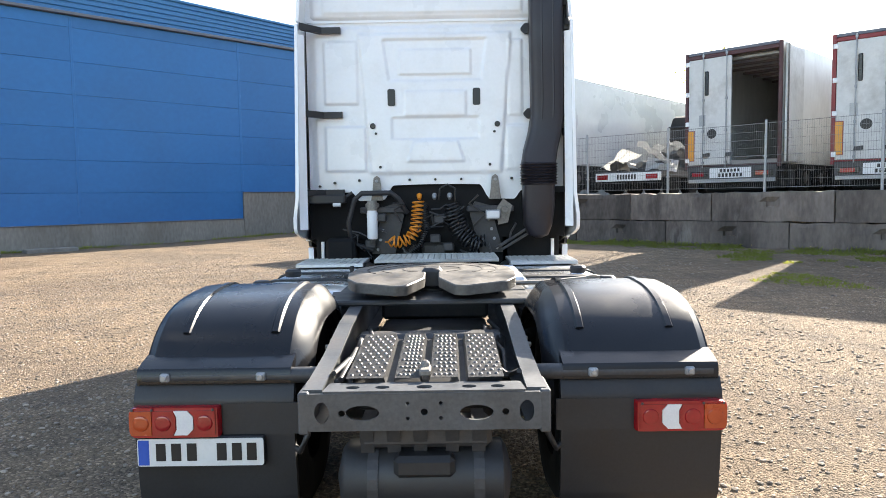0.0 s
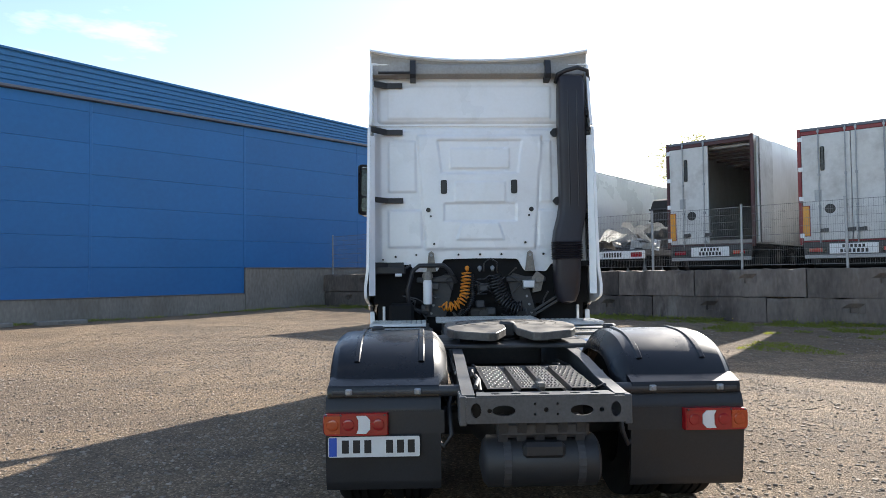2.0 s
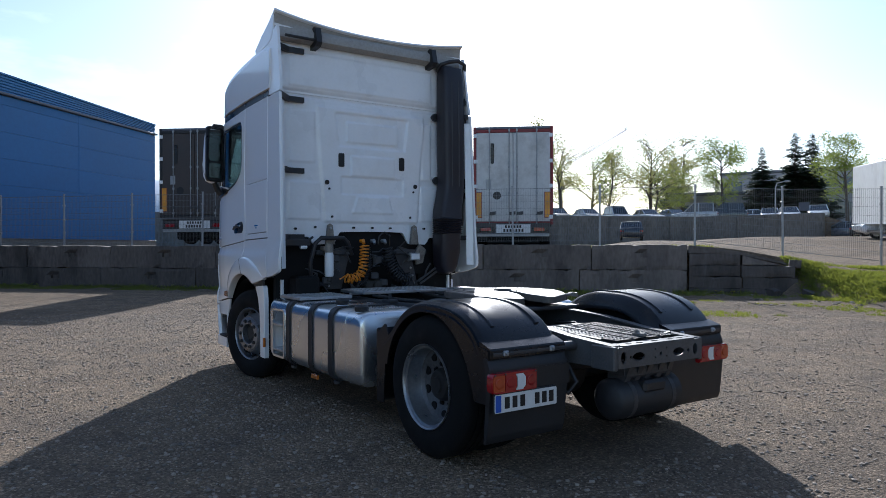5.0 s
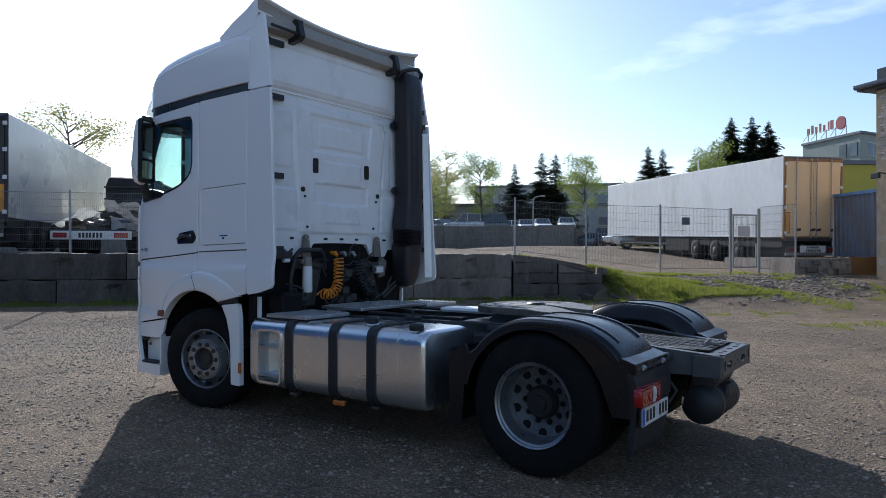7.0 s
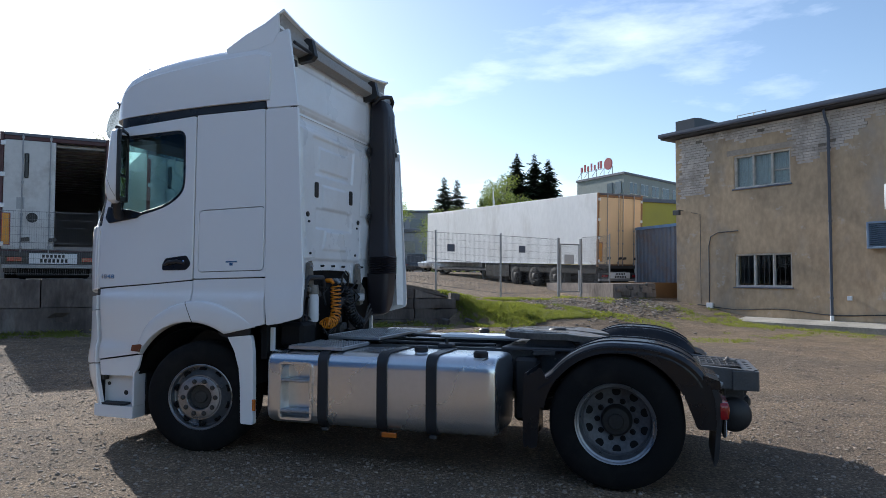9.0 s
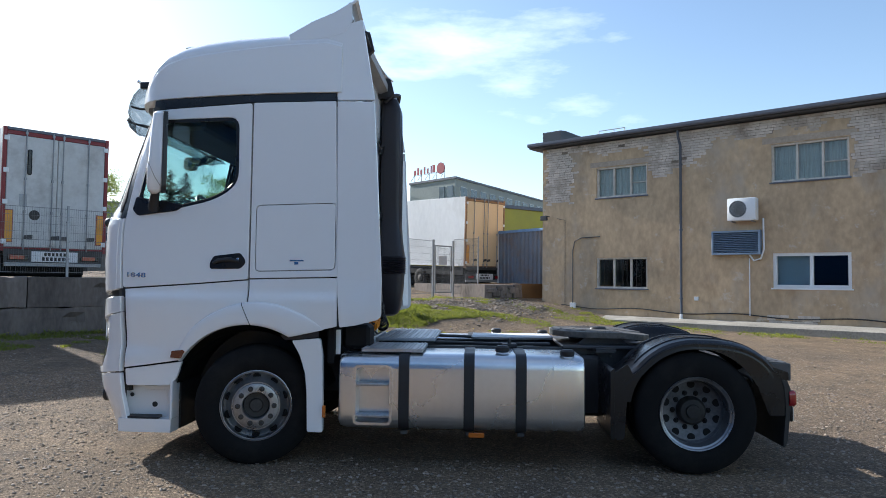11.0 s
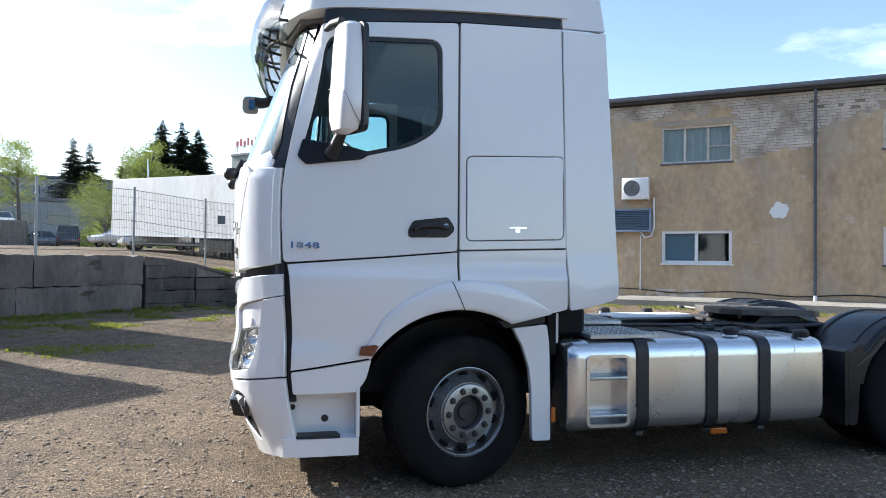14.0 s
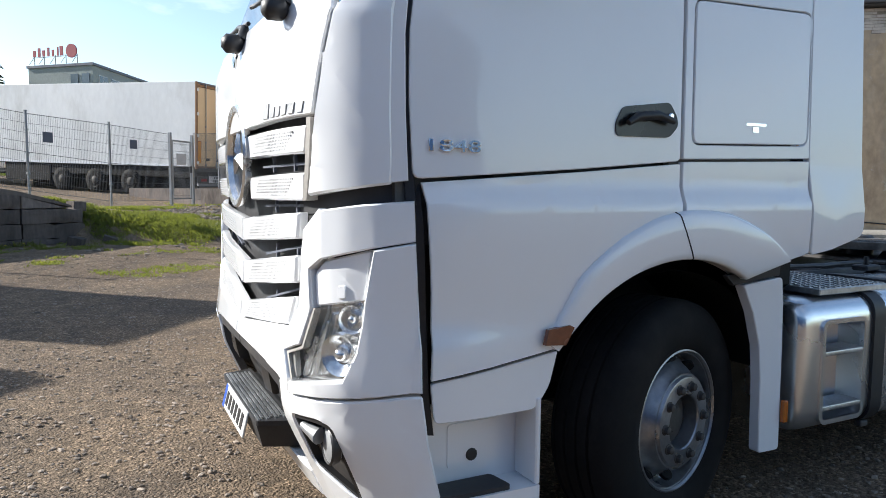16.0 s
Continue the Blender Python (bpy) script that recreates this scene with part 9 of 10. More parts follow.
        for p, q in (((hx - 0.02, fl + 0.14), (hx, fl + 0.97)), ((hx + 0.16, fl + 0.14), (hx + 0.18, fl + 0.97)), ((hx, fl + 0.14), (hx + 0.16, fl + 0.16)), ((hx, fl + 0.95), (hx + 0.16, fl + 0.97))):
            box(bm, (p[0], -0.018, p[1]), (q[0], -0.0125, q[1]))
        part("reflector_border", bm, TRAILER_RED, rf)
        if mark and k == 0:
            bm = bmesh.new()
            box(bm, (a + 0.46, -0.03, 2.75), (a + 0.56, -0.013, 3.40), 0.02)
            part("document_tube", bm, BLACK_SATIN, d)
            bm = bmesh.new()
            box(bm, (a + 0.30, -0.018, fl + 1.08), (a + 0.48, -0.013, fl + 1.38))
            part("label_plate", bm, GALV, d)
            bm = bmesh.new()
            lathe(bm, [(-0.018, 0.13), (-0.013, 0.13)], 20, "y", (a + 0.66, 0, fl + 0.86))
            part("round_mark", bm, INK, d)
    # underride beam with lamps and plain bars for the writing
    bm = bmesh.new()
    box(bm, (0.12, -0.03, 0.40), (W - 0.12, 0.06, 0.50), 0.01)
    part("underride_bar", bm, GALV, tr)
    bm = bmesh.new()
    box(bm, (0.10, -0.02, 0.50), (W - 0.10, 0.03, 0.78), 0.01)
    part("lamp_beam", bm, STEEL_DARK, tr)
    for a in (0.18, W - 0.66):
        bm = bmesh.new()
        box(bm, (a, -0.045, 0.56), (a + 0.48, -0.021, 0.70), 0.01)
        lp = part("tail_lamp", bm, BLACK_SATIN, tr)
        bm = bmesh.new()
        box(bm, (a + 0.05, -0.055, 0.575), (a + 0.38, -0.046, 0.685), 0.006)
        part("red_lens", bm, RED, lp)
    bm = bmesh.new()
    box(bm, (0.72, -0.04, 0.52), (W - 0.72, -0.022, 0.79), 0.006)
    pb = part("sign_board", bm, PVC, tr, "pale board with plain bars")
    bm = bmesh.new()
    bar_text(bm, 0.95, 1.62, 0.55, 0.645, 7, lambda a, b, d: (a, -0.0405 - d, b))
    bar_text(bm, 1.0, 1.55, 0.68, 0.76, 6, lambda a, b, d: (a, -0.0405 - d, b))
    tb = part("lettering", bm, INK, pb)
    tb["kind"] = "stuff"
    # running gear
    bm = bmesh.new()
    box(bm, (0.85, 0.1, 0.62), (1.0, length - 0.6, 0.85))
    box(bm, (W - 1.0, 0.1, 0.62), (W - 0.85, length - 0.6, 0.85))
    box(bm, (0.1, 0.4, 0.70), (W - 0.1, length - 1.0, 0.82))
    part("chassis", bm, STEEL_DARK, tr)
    # added near-black box between the wheels, in place of the trailer's undershadow
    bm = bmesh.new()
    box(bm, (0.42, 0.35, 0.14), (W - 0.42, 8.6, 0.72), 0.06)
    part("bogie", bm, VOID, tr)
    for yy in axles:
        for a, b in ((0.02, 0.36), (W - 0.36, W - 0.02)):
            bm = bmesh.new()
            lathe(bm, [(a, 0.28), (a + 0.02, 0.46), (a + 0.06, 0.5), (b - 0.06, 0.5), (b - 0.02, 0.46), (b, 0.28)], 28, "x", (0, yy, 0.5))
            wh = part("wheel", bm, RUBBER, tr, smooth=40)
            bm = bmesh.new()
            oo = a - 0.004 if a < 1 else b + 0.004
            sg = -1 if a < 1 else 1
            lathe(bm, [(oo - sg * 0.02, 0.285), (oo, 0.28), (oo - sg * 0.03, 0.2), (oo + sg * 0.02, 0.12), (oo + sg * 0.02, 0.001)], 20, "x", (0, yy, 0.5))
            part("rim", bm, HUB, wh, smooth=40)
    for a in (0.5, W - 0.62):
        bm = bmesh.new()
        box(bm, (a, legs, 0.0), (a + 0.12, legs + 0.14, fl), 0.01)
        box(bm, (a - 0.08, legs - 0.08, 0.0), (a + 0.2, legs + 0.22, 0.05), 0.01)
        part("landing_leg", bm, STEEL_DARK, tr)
    # two more added near-black boxes that darken the underside like shade
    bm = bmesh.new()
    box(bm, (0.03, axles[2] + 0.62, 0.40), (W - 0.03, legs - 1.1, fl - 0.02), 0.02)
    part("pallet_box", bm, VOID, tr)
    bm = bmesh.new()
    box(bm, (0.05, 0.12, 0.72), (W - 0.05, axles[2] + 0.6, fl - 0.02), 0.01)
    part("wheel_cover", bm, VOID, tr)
    for yy in (axles[0] - 0.75, axles[2] + 0.6):
        bm = bmesh.new()
        box(bm, (0.05, yy, 0.3), (W - 0.05, yy + 0.02, 0.73))
        part("mud_flap", bm, BLACK, tr)
    bm = bmesh.new()
    box(bm, (-0.006, 0.4, fl), (-0.001, length - 0.1, fl + 0.09))
    part("lower_rail", bm, PVC, tr)
    return tr


trailer("box_trailer", 0.88, -2.86, "white closed box trailer with red rear frame", 1.42, turn=-40.5, door_mat=TRAILER_DOOR)
trailer("box_trailer", 0.40, -6.40, "white box trailer with one rear door open and empty hold", 1.42, open_door=True, door_mat=TRAILER_DOOR, frame_mat=mat("trailer_maroon_frame", (0.07, 0.022, 0.024), 0.5, dark=0.8, light=1.1))
trailer("box_trailer", 0.45, -13.75, "grey box trailer with dark brown closed rear doors", 1.62, fl=0.96, top=3.97, length=13.0, turn=-41.0, legs=9.6, side_mat=mat("trailer_grey_side", (0.42, 0.43, 0.44), 0.3, dark=0.85, light=1.05, scale=0.7, fine=6, coat=0.3), door_mat=mat("trailer_dark_door", (0.05, 0.04, 0.036), 0.5, dark=0.8, light=1.2), frame_mat=BLACK)
trailer("box_trailer", 3.15, 15.35, "long white box trailer with cream rear doors", 1.10, length=17.2, door_mat=TRAILER_CREAM, frame_mat=mat("trailer_brown_frame", (0.28, 0.15, 0.07), 0.5), mark=False, tilt=1.6, turn=-45.4, fl=1.12, top=4.26, axles=(3.1, 4.85, 6.55), legs=10.7)


def low_trailer():
    x, y = xy(2.9, -10.9)
    t = thing("flatbed_trailer", "dark flatbed trailer loaded with pale scrap sheeting", "trailer", m=pose(x, y, 1.47, 0, 0, -45))
    bm = bmesh.new()
    box(bm, (0, 0, 0.62), (2.5, 11.0, 0.85), 0.02)
    part("bed", bm, STEEL_DARK, t)
    bm = bmesh.new()
    box(bm, (0.02, -0.06, 0.52), (2.48, -0.005, 0.80), 0.01)
    bp = part("rear_beam", bm, PVC, t, "pale rear beam with lamps")
    for a in (0.1, 1.95):
        bm = bmesh.new()
        box(bm, (a, -0.08, 0.58), (a + 0.42, -0.061, 0.74), 0.006)
        part("tail_lamp", bm, RED, bp)
    bm = bmesh.new()
    bar_text(bm, 0.85, 1.6, 0.58, 0.74, 7, lambda u, v, d: (u, -0.0605 - d, v))
    part("lettering", bm, INK, bp)["kind"] = "stuff"
    for a in (0.05, 2.15):
        for yy in (1.0, 2.3, 3.6):
            bm = bmesh.new()
            lathe(bm, [(a, 0.2), (a, 0.42), (a + 0.05, 0.46), (a + 0.25, 0.46), (a + 0.3, 0.42), (a + 0.3, 0.2)], 22, "x", (0, yy, 0.46))
            part("wheel", bm, RUBBER, t, smooth=40)
    rnd = random.Random(8)
    heap = thing("scrap_heap", "heap of crumpled pale sheeting and dark scrap on the flatbed", "scrap", m=pose(x, y, 2.32, 0, 0, -45))
    for k in range(26):
        bm = bmesh.new()
        n = 5
        w, l = rnd.uniform(0.5, 1.5), rnd.uniform(0.4, 1.1)
        g = [[bm.verts.new((w * (i / n - 0.5), l * (j / n - 0.5), 0.28 * noise.noise((i * 0.55 + k * 3, j * 0.55, k)))) for i in range(n + 1)] for j in range(n + 1)]
        for a, b in zip(g, g[1:]):
            for i in range(n):
                bm.faces.new((a[i], a[i + 1], b[i + 1], b[i]))
        bmesh.ops.solidify(bm, geom=bm.faces[:], thickness=0.02)
        o = part("sheet", bm, (TRAILER_WHITE, GALV, STEEL_DARK, STEEL_GREY)[k % 4], heap)
        px, py = rnd.uniform(0.3, 2.2), rnd.uniform(0.2, 7.0)
        hh = 0.85 * math.exp(-((px - 1.5) / 0.9) ** 2)
        o.matrix_basis = pose(px, py, 0.12 + rnd.uniform(0.15, 1.0) * hh, rnd.uniform(-38, 38), rnd.uniform(-38, 38), rnd.uniform(0, 360))
    bm = bmesh.new()
    for k in range(14):
        px, py = rnd.uniform(0.2, 2.3), rnd.uniform(0.3, 8)
        box(bm, (px - 0.5, py - 0.4, -0.02), (px + 0.2, py + 0.4, rnd.uniform(0.1, 0.5)), 0.03)
    part("scrap_base", bm, STEEL_DARK, heap)


low_trailer()


def covered_machine():
    """Dark covered body riding on the front of the flatbed."""
    x, y = xy(2.9, -10.9)
    t = thing("covered_machine", "dark grey covered machine body riding on the flatbed", "machine", m=pose(x, y, 2.33, 0, 0, -45))
    bm = bmesh.new()
    prof = [(0.20, 0.0), (0.20, 1.9), (0.32, 2.25), (1.75, 2.22), (2.25, 2.0), (2.35, 1.55), (2.52, 0.7), (2.6, 0.0)]
    loft(bm, [[(a, yy, b * k) for a, b in rounded(prof, 0.06)] for yy, k in ((5.0, 0.97), (5.15, 1.0), (7.2, 1.02), (7.4, 0.98))])
    body = part("cover", bm, mat("dusty_dark_cover", (0.03, 0.027, 0.026), 0.75, dark=0.6, light=1.3, scale=2, fine=14, bump=0.01, dirt=(0.07, 0.062, 0.056), dirt_amount=0.4), t, "dusty dark tarpaulin cover", 35)
    # no recess here: a near-black plate paints the opening's shade
    bm = bmesh.new()
    box(bm, (0.85, 4.955, 0.1), (2.1, 4.99, 1.15), 0.02)
    part("dark_opening", bm, ROOM_DARK, body)
    for z in (1.32, 1.78):
        bm = bmesh.new()
        box(bm, (0.15, 4.92, z), (2.2 if z < 1.5 else 1.9, 4.985, z + 0.07), 0.015)
        part("rail", bm, STEEL_DARK, body)
    bm = bmesh.new()
    box(bm, (1.95, 4.9, 1.7), (2.3, 5.3, 2.1), 0.06)
    part("corner_box", bm, BLACK, body)


covered_machine()


# ---- rear retaining wall, parked cars ----
TERRACE = 3.9      # height of the raised car park


def far_base(x, y):
    """Height of the car park behind the far wall, or of the ground."""
    inside = 0.368 * x + 0.93 * y > 50.6 if y > 34.25 else x > 50.8 + 0.197 * (34.25 - y)
    return TERRACE if inside and x < 88 and y > 24.1 + 0.375 * (x - 52.9) else ground_z(x, y)


def rear_wall_blocks():
    w = thing("rear_concrete_wall", "grey concrete wall in front of the parked cars", "wall", kind="structure")
    WM = mat("dark_retaining_concrete", (0.20, 0.178, 0.155), 0.92, dark=0.5, light=1.35, scale=0.5, fine=7, bump=0.006, stretch=(1, 1, 0.35), dirt=(0.05, 0.045, 0.042), dirt_amount=0.7, dirt_scale=0.5)
    line = [(-1.1, 54.7), (50.5, 34.25), (52.5, 24.1)]
    for (ax, ay), (bx, by) in zip(line, line[1:]):
        n = max(1, round(math.hypot(bx - ax, by - ay) / 3.0))
        for k in range(n):
            a, b = k / n, (k + 1) / n
            p, q = (ax + (bx - ax) * a, ay + (by - ay) * a), (ax + (bx - ax) * b, ay + (by - ay) * b)
            L = math.hypot(q[0] - p[0], q[1] - p[1])
            bm = bmesh.new()
            box(bm, (0.02, -0.1, 0), (L - 0.02, 0.35, 3.28), 0.02)
            ob = part("wall_panel", bm, WM, w)
            ob.matrix_basis = pose(p[0], p[1], 0.9, 0, 0, math.degrees(math.atan2(q[1] - p[1], q[0] - p[0])))
    bm = bmesh.new()
    prism(bm, [(-1.0, 55.0), (50.7, 34.5), (52.8, 24.1), (90.0, 38.1), (90.0, 70.0), (11.0, 92.0)], "z", -0.4, TERRACE)
    cp = part("car_park", bm, GROUND_MAT, None)
    tagged(cp, "raised gravel car park behind the far wall", "ground", kind="structure")


rear_wall_blocks()


def car_proto(paint, van=False):
    """A parked saloon or estate; local x to its right, y forward."""
    c = thing("car", "", "car", "cars parked behind the wall")
    h = 1.75 if van else 1.45
    secs = [(-2.15, 0.45, 0.80, 0.72), (-2.05, 0.30, 0.92, 0.84), (-1.2, 0.25, 0.96, 0.88), (0.9, 0.25, 0.92, 0.88), (1.85, 0.28, 0.78, 0.84), (2.15, 0.40, 0.66, 0.70)]
    bm = bmesh.new()
    loft(bm, [[(x, y, z) for x, z in rounded([(-w, z0), (w, z0), (w, z1), (-w, z1)], 0.14, 3)] for y, z0, z1, w in secs])
    part("body", bm, paint, c, smooth=40)
    cab = [(-1.95 if van else -1.65, 0.90, 0.80), (-1.7 if van else -1.0, h - 0.05, 0.66), (0.1, h, 0.66), (0.95, 0.90, 0.78)]
    bm = bmesh.new()
    rings = []
    for y, z, w in cab:
        rings.append([(-0.80, y, 0.86), (0.80, y, 0.86), (w, y, max(z, 0.9)), (-w, y, max(z, 0.9))])
    loft(bm, rings)
    part("glasshouse", bm, mat("car_dark_glass", (0.03, 0.035, 0.04), 0.08, coat=0.5), c)
    bm = bmesh.new()
    loft(bm, [[(-0.67, y, h - 0.02 + e), (0.67, y, h - 0.02 + e), (0.62, y, h + 0.03 + e), (-0.62, y, h + 0.03 + e)] for y, e in ((-1.7 if van else -0.98, -0.04), (-0.4, 0.0), (0.12, -0.01))])
    part("roof", bm, paint, c, smooth=40)
    for x in (-0.70, 0.70):
        for y0, z0, y1, z1 in ((0.95, 0.9, 0.1, h), (-1.7 if van else -1.6, 0.9, -1.68 if van else -1.0, h - 0.05), (-0.35, 0.9, -0.35, h)):
            bm = bmesh.new()
            tube(bm, [(x * 1.13, y0, z0), (x * 0.95, y1, z1)], 0.045, 6)
            part("pillar", bm, paint, c)
    for x in (-0.80, 0.62):
        for y in (-1.35, 1.35):
            bm = bmesh.new()
            lathe(bm, [(x, 0.18), (x, 0.30), (x + 0.03, 0.32), (x + 0.15, 0.32), (x + 0.18, 0.30), (x + 0.18, 0.18)], 20, "x", (0, y, 0.32))
            w = part("wheel", bm, RUBBER, c, smooth=40)
            bm = bmesh.new()
            lathe(bm, [(x - 0.004, 0.19), (x + 0.184, 0.19)], 14, "x", (0, y, 0.32))
            part("rim", bm, RIM, w)
    for x in (-0.66, 0.66):
        bm = bmesh.new()
        box(bm, (x - 0.14, 2.06, 0.60), (x + 0.14, 2.14, 0.72), 0.02)
        part("headlight", bm, CLEAR_LENS, c)
        bm = bmesh.new()
        box(bm, (x - 0.14, -2.15, 0.66), (x + 0.14, -2.07, 0.80), 0.02)
        part("tail_light", bm, RED, c)
    return c


PAINTS = [("silver", (0.42, 0.43, 0.45)), ("white", (0.70, 0.71, 0.72)), ("dark", (0.035, 0.04, 0.05)), ("blue_grey", (0.12, 0.15, 0.20))]
PROTO = []
for nm, c in PAINTS:
    pm = mat("car_paint_" + nm, c, 0.3, 0.2, dark=0.95, light=1.03, coat=0.8)
    PROTO.append((car_proto(pm), nm))
PROTO.append((car_proto(MATS["car_paint_silver"], True), "silver estate"))
PROTO.append((car_proto(MATS["car_paint_dark"], True), "dark estate"))


def park():
    """Place the cars in a row along the wall and a few beyond the long trailer."""
    spots = []
    for k, (o, x, y) in enumerate(((1, 41.8, 47.9), (2, 44.9, 46.6), (0, 48.0, 45.4), (4, 51.1, 44.2), (0, 54.2, 42.9), (3, 57.0, 41.7), (4, 54.3, 37.2), (5, 56.7, 35.7), (1, 63.9, 37.6), (0, 62.7, 34.6), (1, 62.3, 32.4), (1, 61.6, 29.2))):
        spots.append((o, x, y, (158 if k < 6 else 30) + (k * 37 % 11) - 5 + (k > 8) * 95))
    spots += [(2, 37.2, 30.6, -49), (5, 54.0, 21.6, -75), (3, 57.2, 24.9, 15), (1, 36.7, 11.9, 24), (0, 43.3, 15.2, 48)]
    used = set()
    for o, x, y, rz in spots:
        src, nm = PROTO[o]
        m = pose(x, y, far_base(x, y), 0, 0, rz)
        if o in used:
            car = copy_thing(src, m)
        else:
            src.matrix_basis = m
            car = src
            used.add(o)
        tagged(car, {"silver": "silver saloon car parked on gravel", "white": "white saloon car parked on gravel", "dark": "dark saloon car parked on gravel",
                     "blue_grey": "blue-grey saloon car parked behind the wall", "silver estate": "silver estate car parked behind the wall", "dark estate": "dark estate car parked on the gravel"}[nm], "car", "cars parked behind the wall")


park()


# ---- distant buildings ----
def office():
    g = thing("office_building", "flat-roofed grey-green office block with window bands", "building", m=pose(105.3, 5.7, 0, 0, 0, 0))
    d = Vector((112.65 - 105.27, 13.24 - 5.73)).normalized()
    e = Vector((142.1 - 105.3, -13.3 - 5.7)).normalized()
    L, R, H = 11.5, 41.0, 18.2
    GM = mat("grey_green_render", (0.30, 0.33, 0.31), 0.9, dark=0.85, light=1.1, scale=0.3, fine=4)
    p = [Vector((0, 0)), d * L, d * L + e * R, e * R]
    bm = bmesh.new()
    prism(bm, [tuple(v) for v in p], "z", -1, H)
    part("wall", bm, GM, g)
    bm = bmesh.new()
    prism(bm, [tuple(v) for v in (p[0] - d * 0.2 - e * 0.2, p[1] + d * 0.2 - e * 0.2, p[2] + d * 0.2 + e * 0.2, p[3] - d * 0.2 + e * 0.2)], "z", H, H + 0.35)
    part("roof", bm, GUTTER, g)
    PM = mat("office_pane", (0.09, 0.12, 0.15), 0.1, coat=0.4)
    fr = mat("office_frame", (0.6, 0.62, 0.62), 0.5)
    for zz in (5.0, 8.7, 12.4, 15.2):
        for k in range(11):
            a = e * (1.6 + k * 3.6)
            q = [a, a + e * 2.4]
            nrm = Vector((e.y, -e.x))
            if nrm.x > 0:
                nrm = -nrm
            bm = bmesh.new()
            loft(bm, [[(*(v + nrm * o), z) for v, z in ((q[0], zz), (q[1], zz), (q[1], zz + 1.9), (q[0], zz + 1.9))] for o in (0.10, -0.1)])
            w = part("window", bm, fr, g)
            bm = bmesh.new()
            for h in (0.06, 1.26):
                b0, b1 = a + e * h, a + e * (h + 1.06)
                loft(bm, [[(*(v + nrm * o), z) for v, z in ((b0, zz + 0.1), (b1, zz + 0.1), (b1, zz + 1.8), (b0, zz + 1.8))] for o in (0.13, 0.08)])
            part("pane", bm, PM, w)
        for k in range(2):
            a = d * (0.5 + k * 2.0)
            nrm = Vector((-d.y, d.x))
            if nrm.x > 0:
                nrm = -nrm
            bm = bmesh.new()
            q = [a, a + d * 1.3]
            loft(bm, [[(*(v + nrm * o), z) for v, z in ((q[0], zz), (q[1], zz), (q[1], zz + 1.9), (q[0], zz + 1.9))] for o in (0.10, -0.1)])
            part("window", bm, PM, g)
    # roof sign: plain disc and bars on a stand
    sg = thing("roof_sign", "red disc and plain bars sign on the office roof", "sign", m=pose(106.6, 7.1, H + 0.35))
    ang = Matrix.Rotation(math.atan2(d.y, d.x), 4, "Z")
    sg.matrix_basis = sg.matrix_basis @ ang
    SR = mat("sign_red", (0.30, 0.015, 0.035), 0.5)
    bm = bmesh.new()
    lathe(bm, [(-0.08, 0.95), (0.08, 0.95)], 32, "y", (1.6, 0, 1.75))
    part("disc", bm, SR, sg)
    bm = bmesh.new()
    prism(bm, [(1.5, 1.0), (2.2, 1.0), (1.9, 2.0), (2.3, 2.9), (1.7, 2.6)], "y", -0.12, -0.09)
    part("mark", bm, PVC, sg)
    for k, (w, h) in enumerate(((0.8, 1.5), (0.3, 1.4), (0.5, 1.0), (0.5, 1.4), (0.6, 1.0), (0.6, 1.4), (0.7, 1.0))):
        bm = bmesh.new()
        x = 3.1 + k * 0.82
        box(bm, (x, -0.06, 1.2), (x + w * 0.7, 0.06, 1.2 + h * 0.85))
        part("bar", bm, SR, sg)
    bm = bmesh.new()
    for x in (0.6, 2.6, 4.5, 6.5, 8.3):
        tube(bm, [(x, 0, 0), (x, 0, 1.3)], 0.05, 6)
        tube(bm, [(x, 0.9, 0), (x, 0, 1.2)], 0.04, 6)
    tube(bm, [(0.6, 0, 1.1), (8.6, 0, 1.1)], 0.05, 6)
    part("stand", bm, STEEL_DARK, sg)


office()


def yellow_hall():
    g = thing("yellow_hall", "low yellow-green metal clad hall", "building", m=pose(43.0, 2.2, 0))
    e = Vector((47.63 - 43.4, -3.58 - 1.4)).normalized()
    n = Vector((e.y, -e.x))
    if n.x < 0:
        n = -n
    YM = mat("yellow_cladding", (0.42, 0.36, 0.035), 0.5, dark=0.85, light=1.08, scale=0.6)
    p = [Vector((0, 0)) - e * 1.5, e * 26, e * 26 + n * 10, -e * 1.5 + n * 10]
    bm = bmesh.new()
    prism(bm, [tuple(v) for v in p], "z", 0, 7.2)
    part("wall", bm, YM, g)
    PM = mat("office_pane", (0.09, 0.12, 0.15), 0.1, coat=0.4)
    for k in range(12):
        a = e * (0.2 + k * 2.0)
        bm = bmesh.new()
        loft(bm, [[(*(v - n * o), z) for v, z in ((a, 4.0), (a + e * 1.5, 4.0), (a + e * 1.5, 5.1), (a, 5.1))] for o in (0.06, -0.1)])
        part("window", bm, PM, g)
    bm = bmesh.new()
    prism(bm, [tuple(v) for v in (p[0] - n * 0.15, p[1] - n * 0.15, p[1], p[0])], "z", 7.05, 7.3)
    part("coping", bm, GUTTER, g)


yellow_hall()


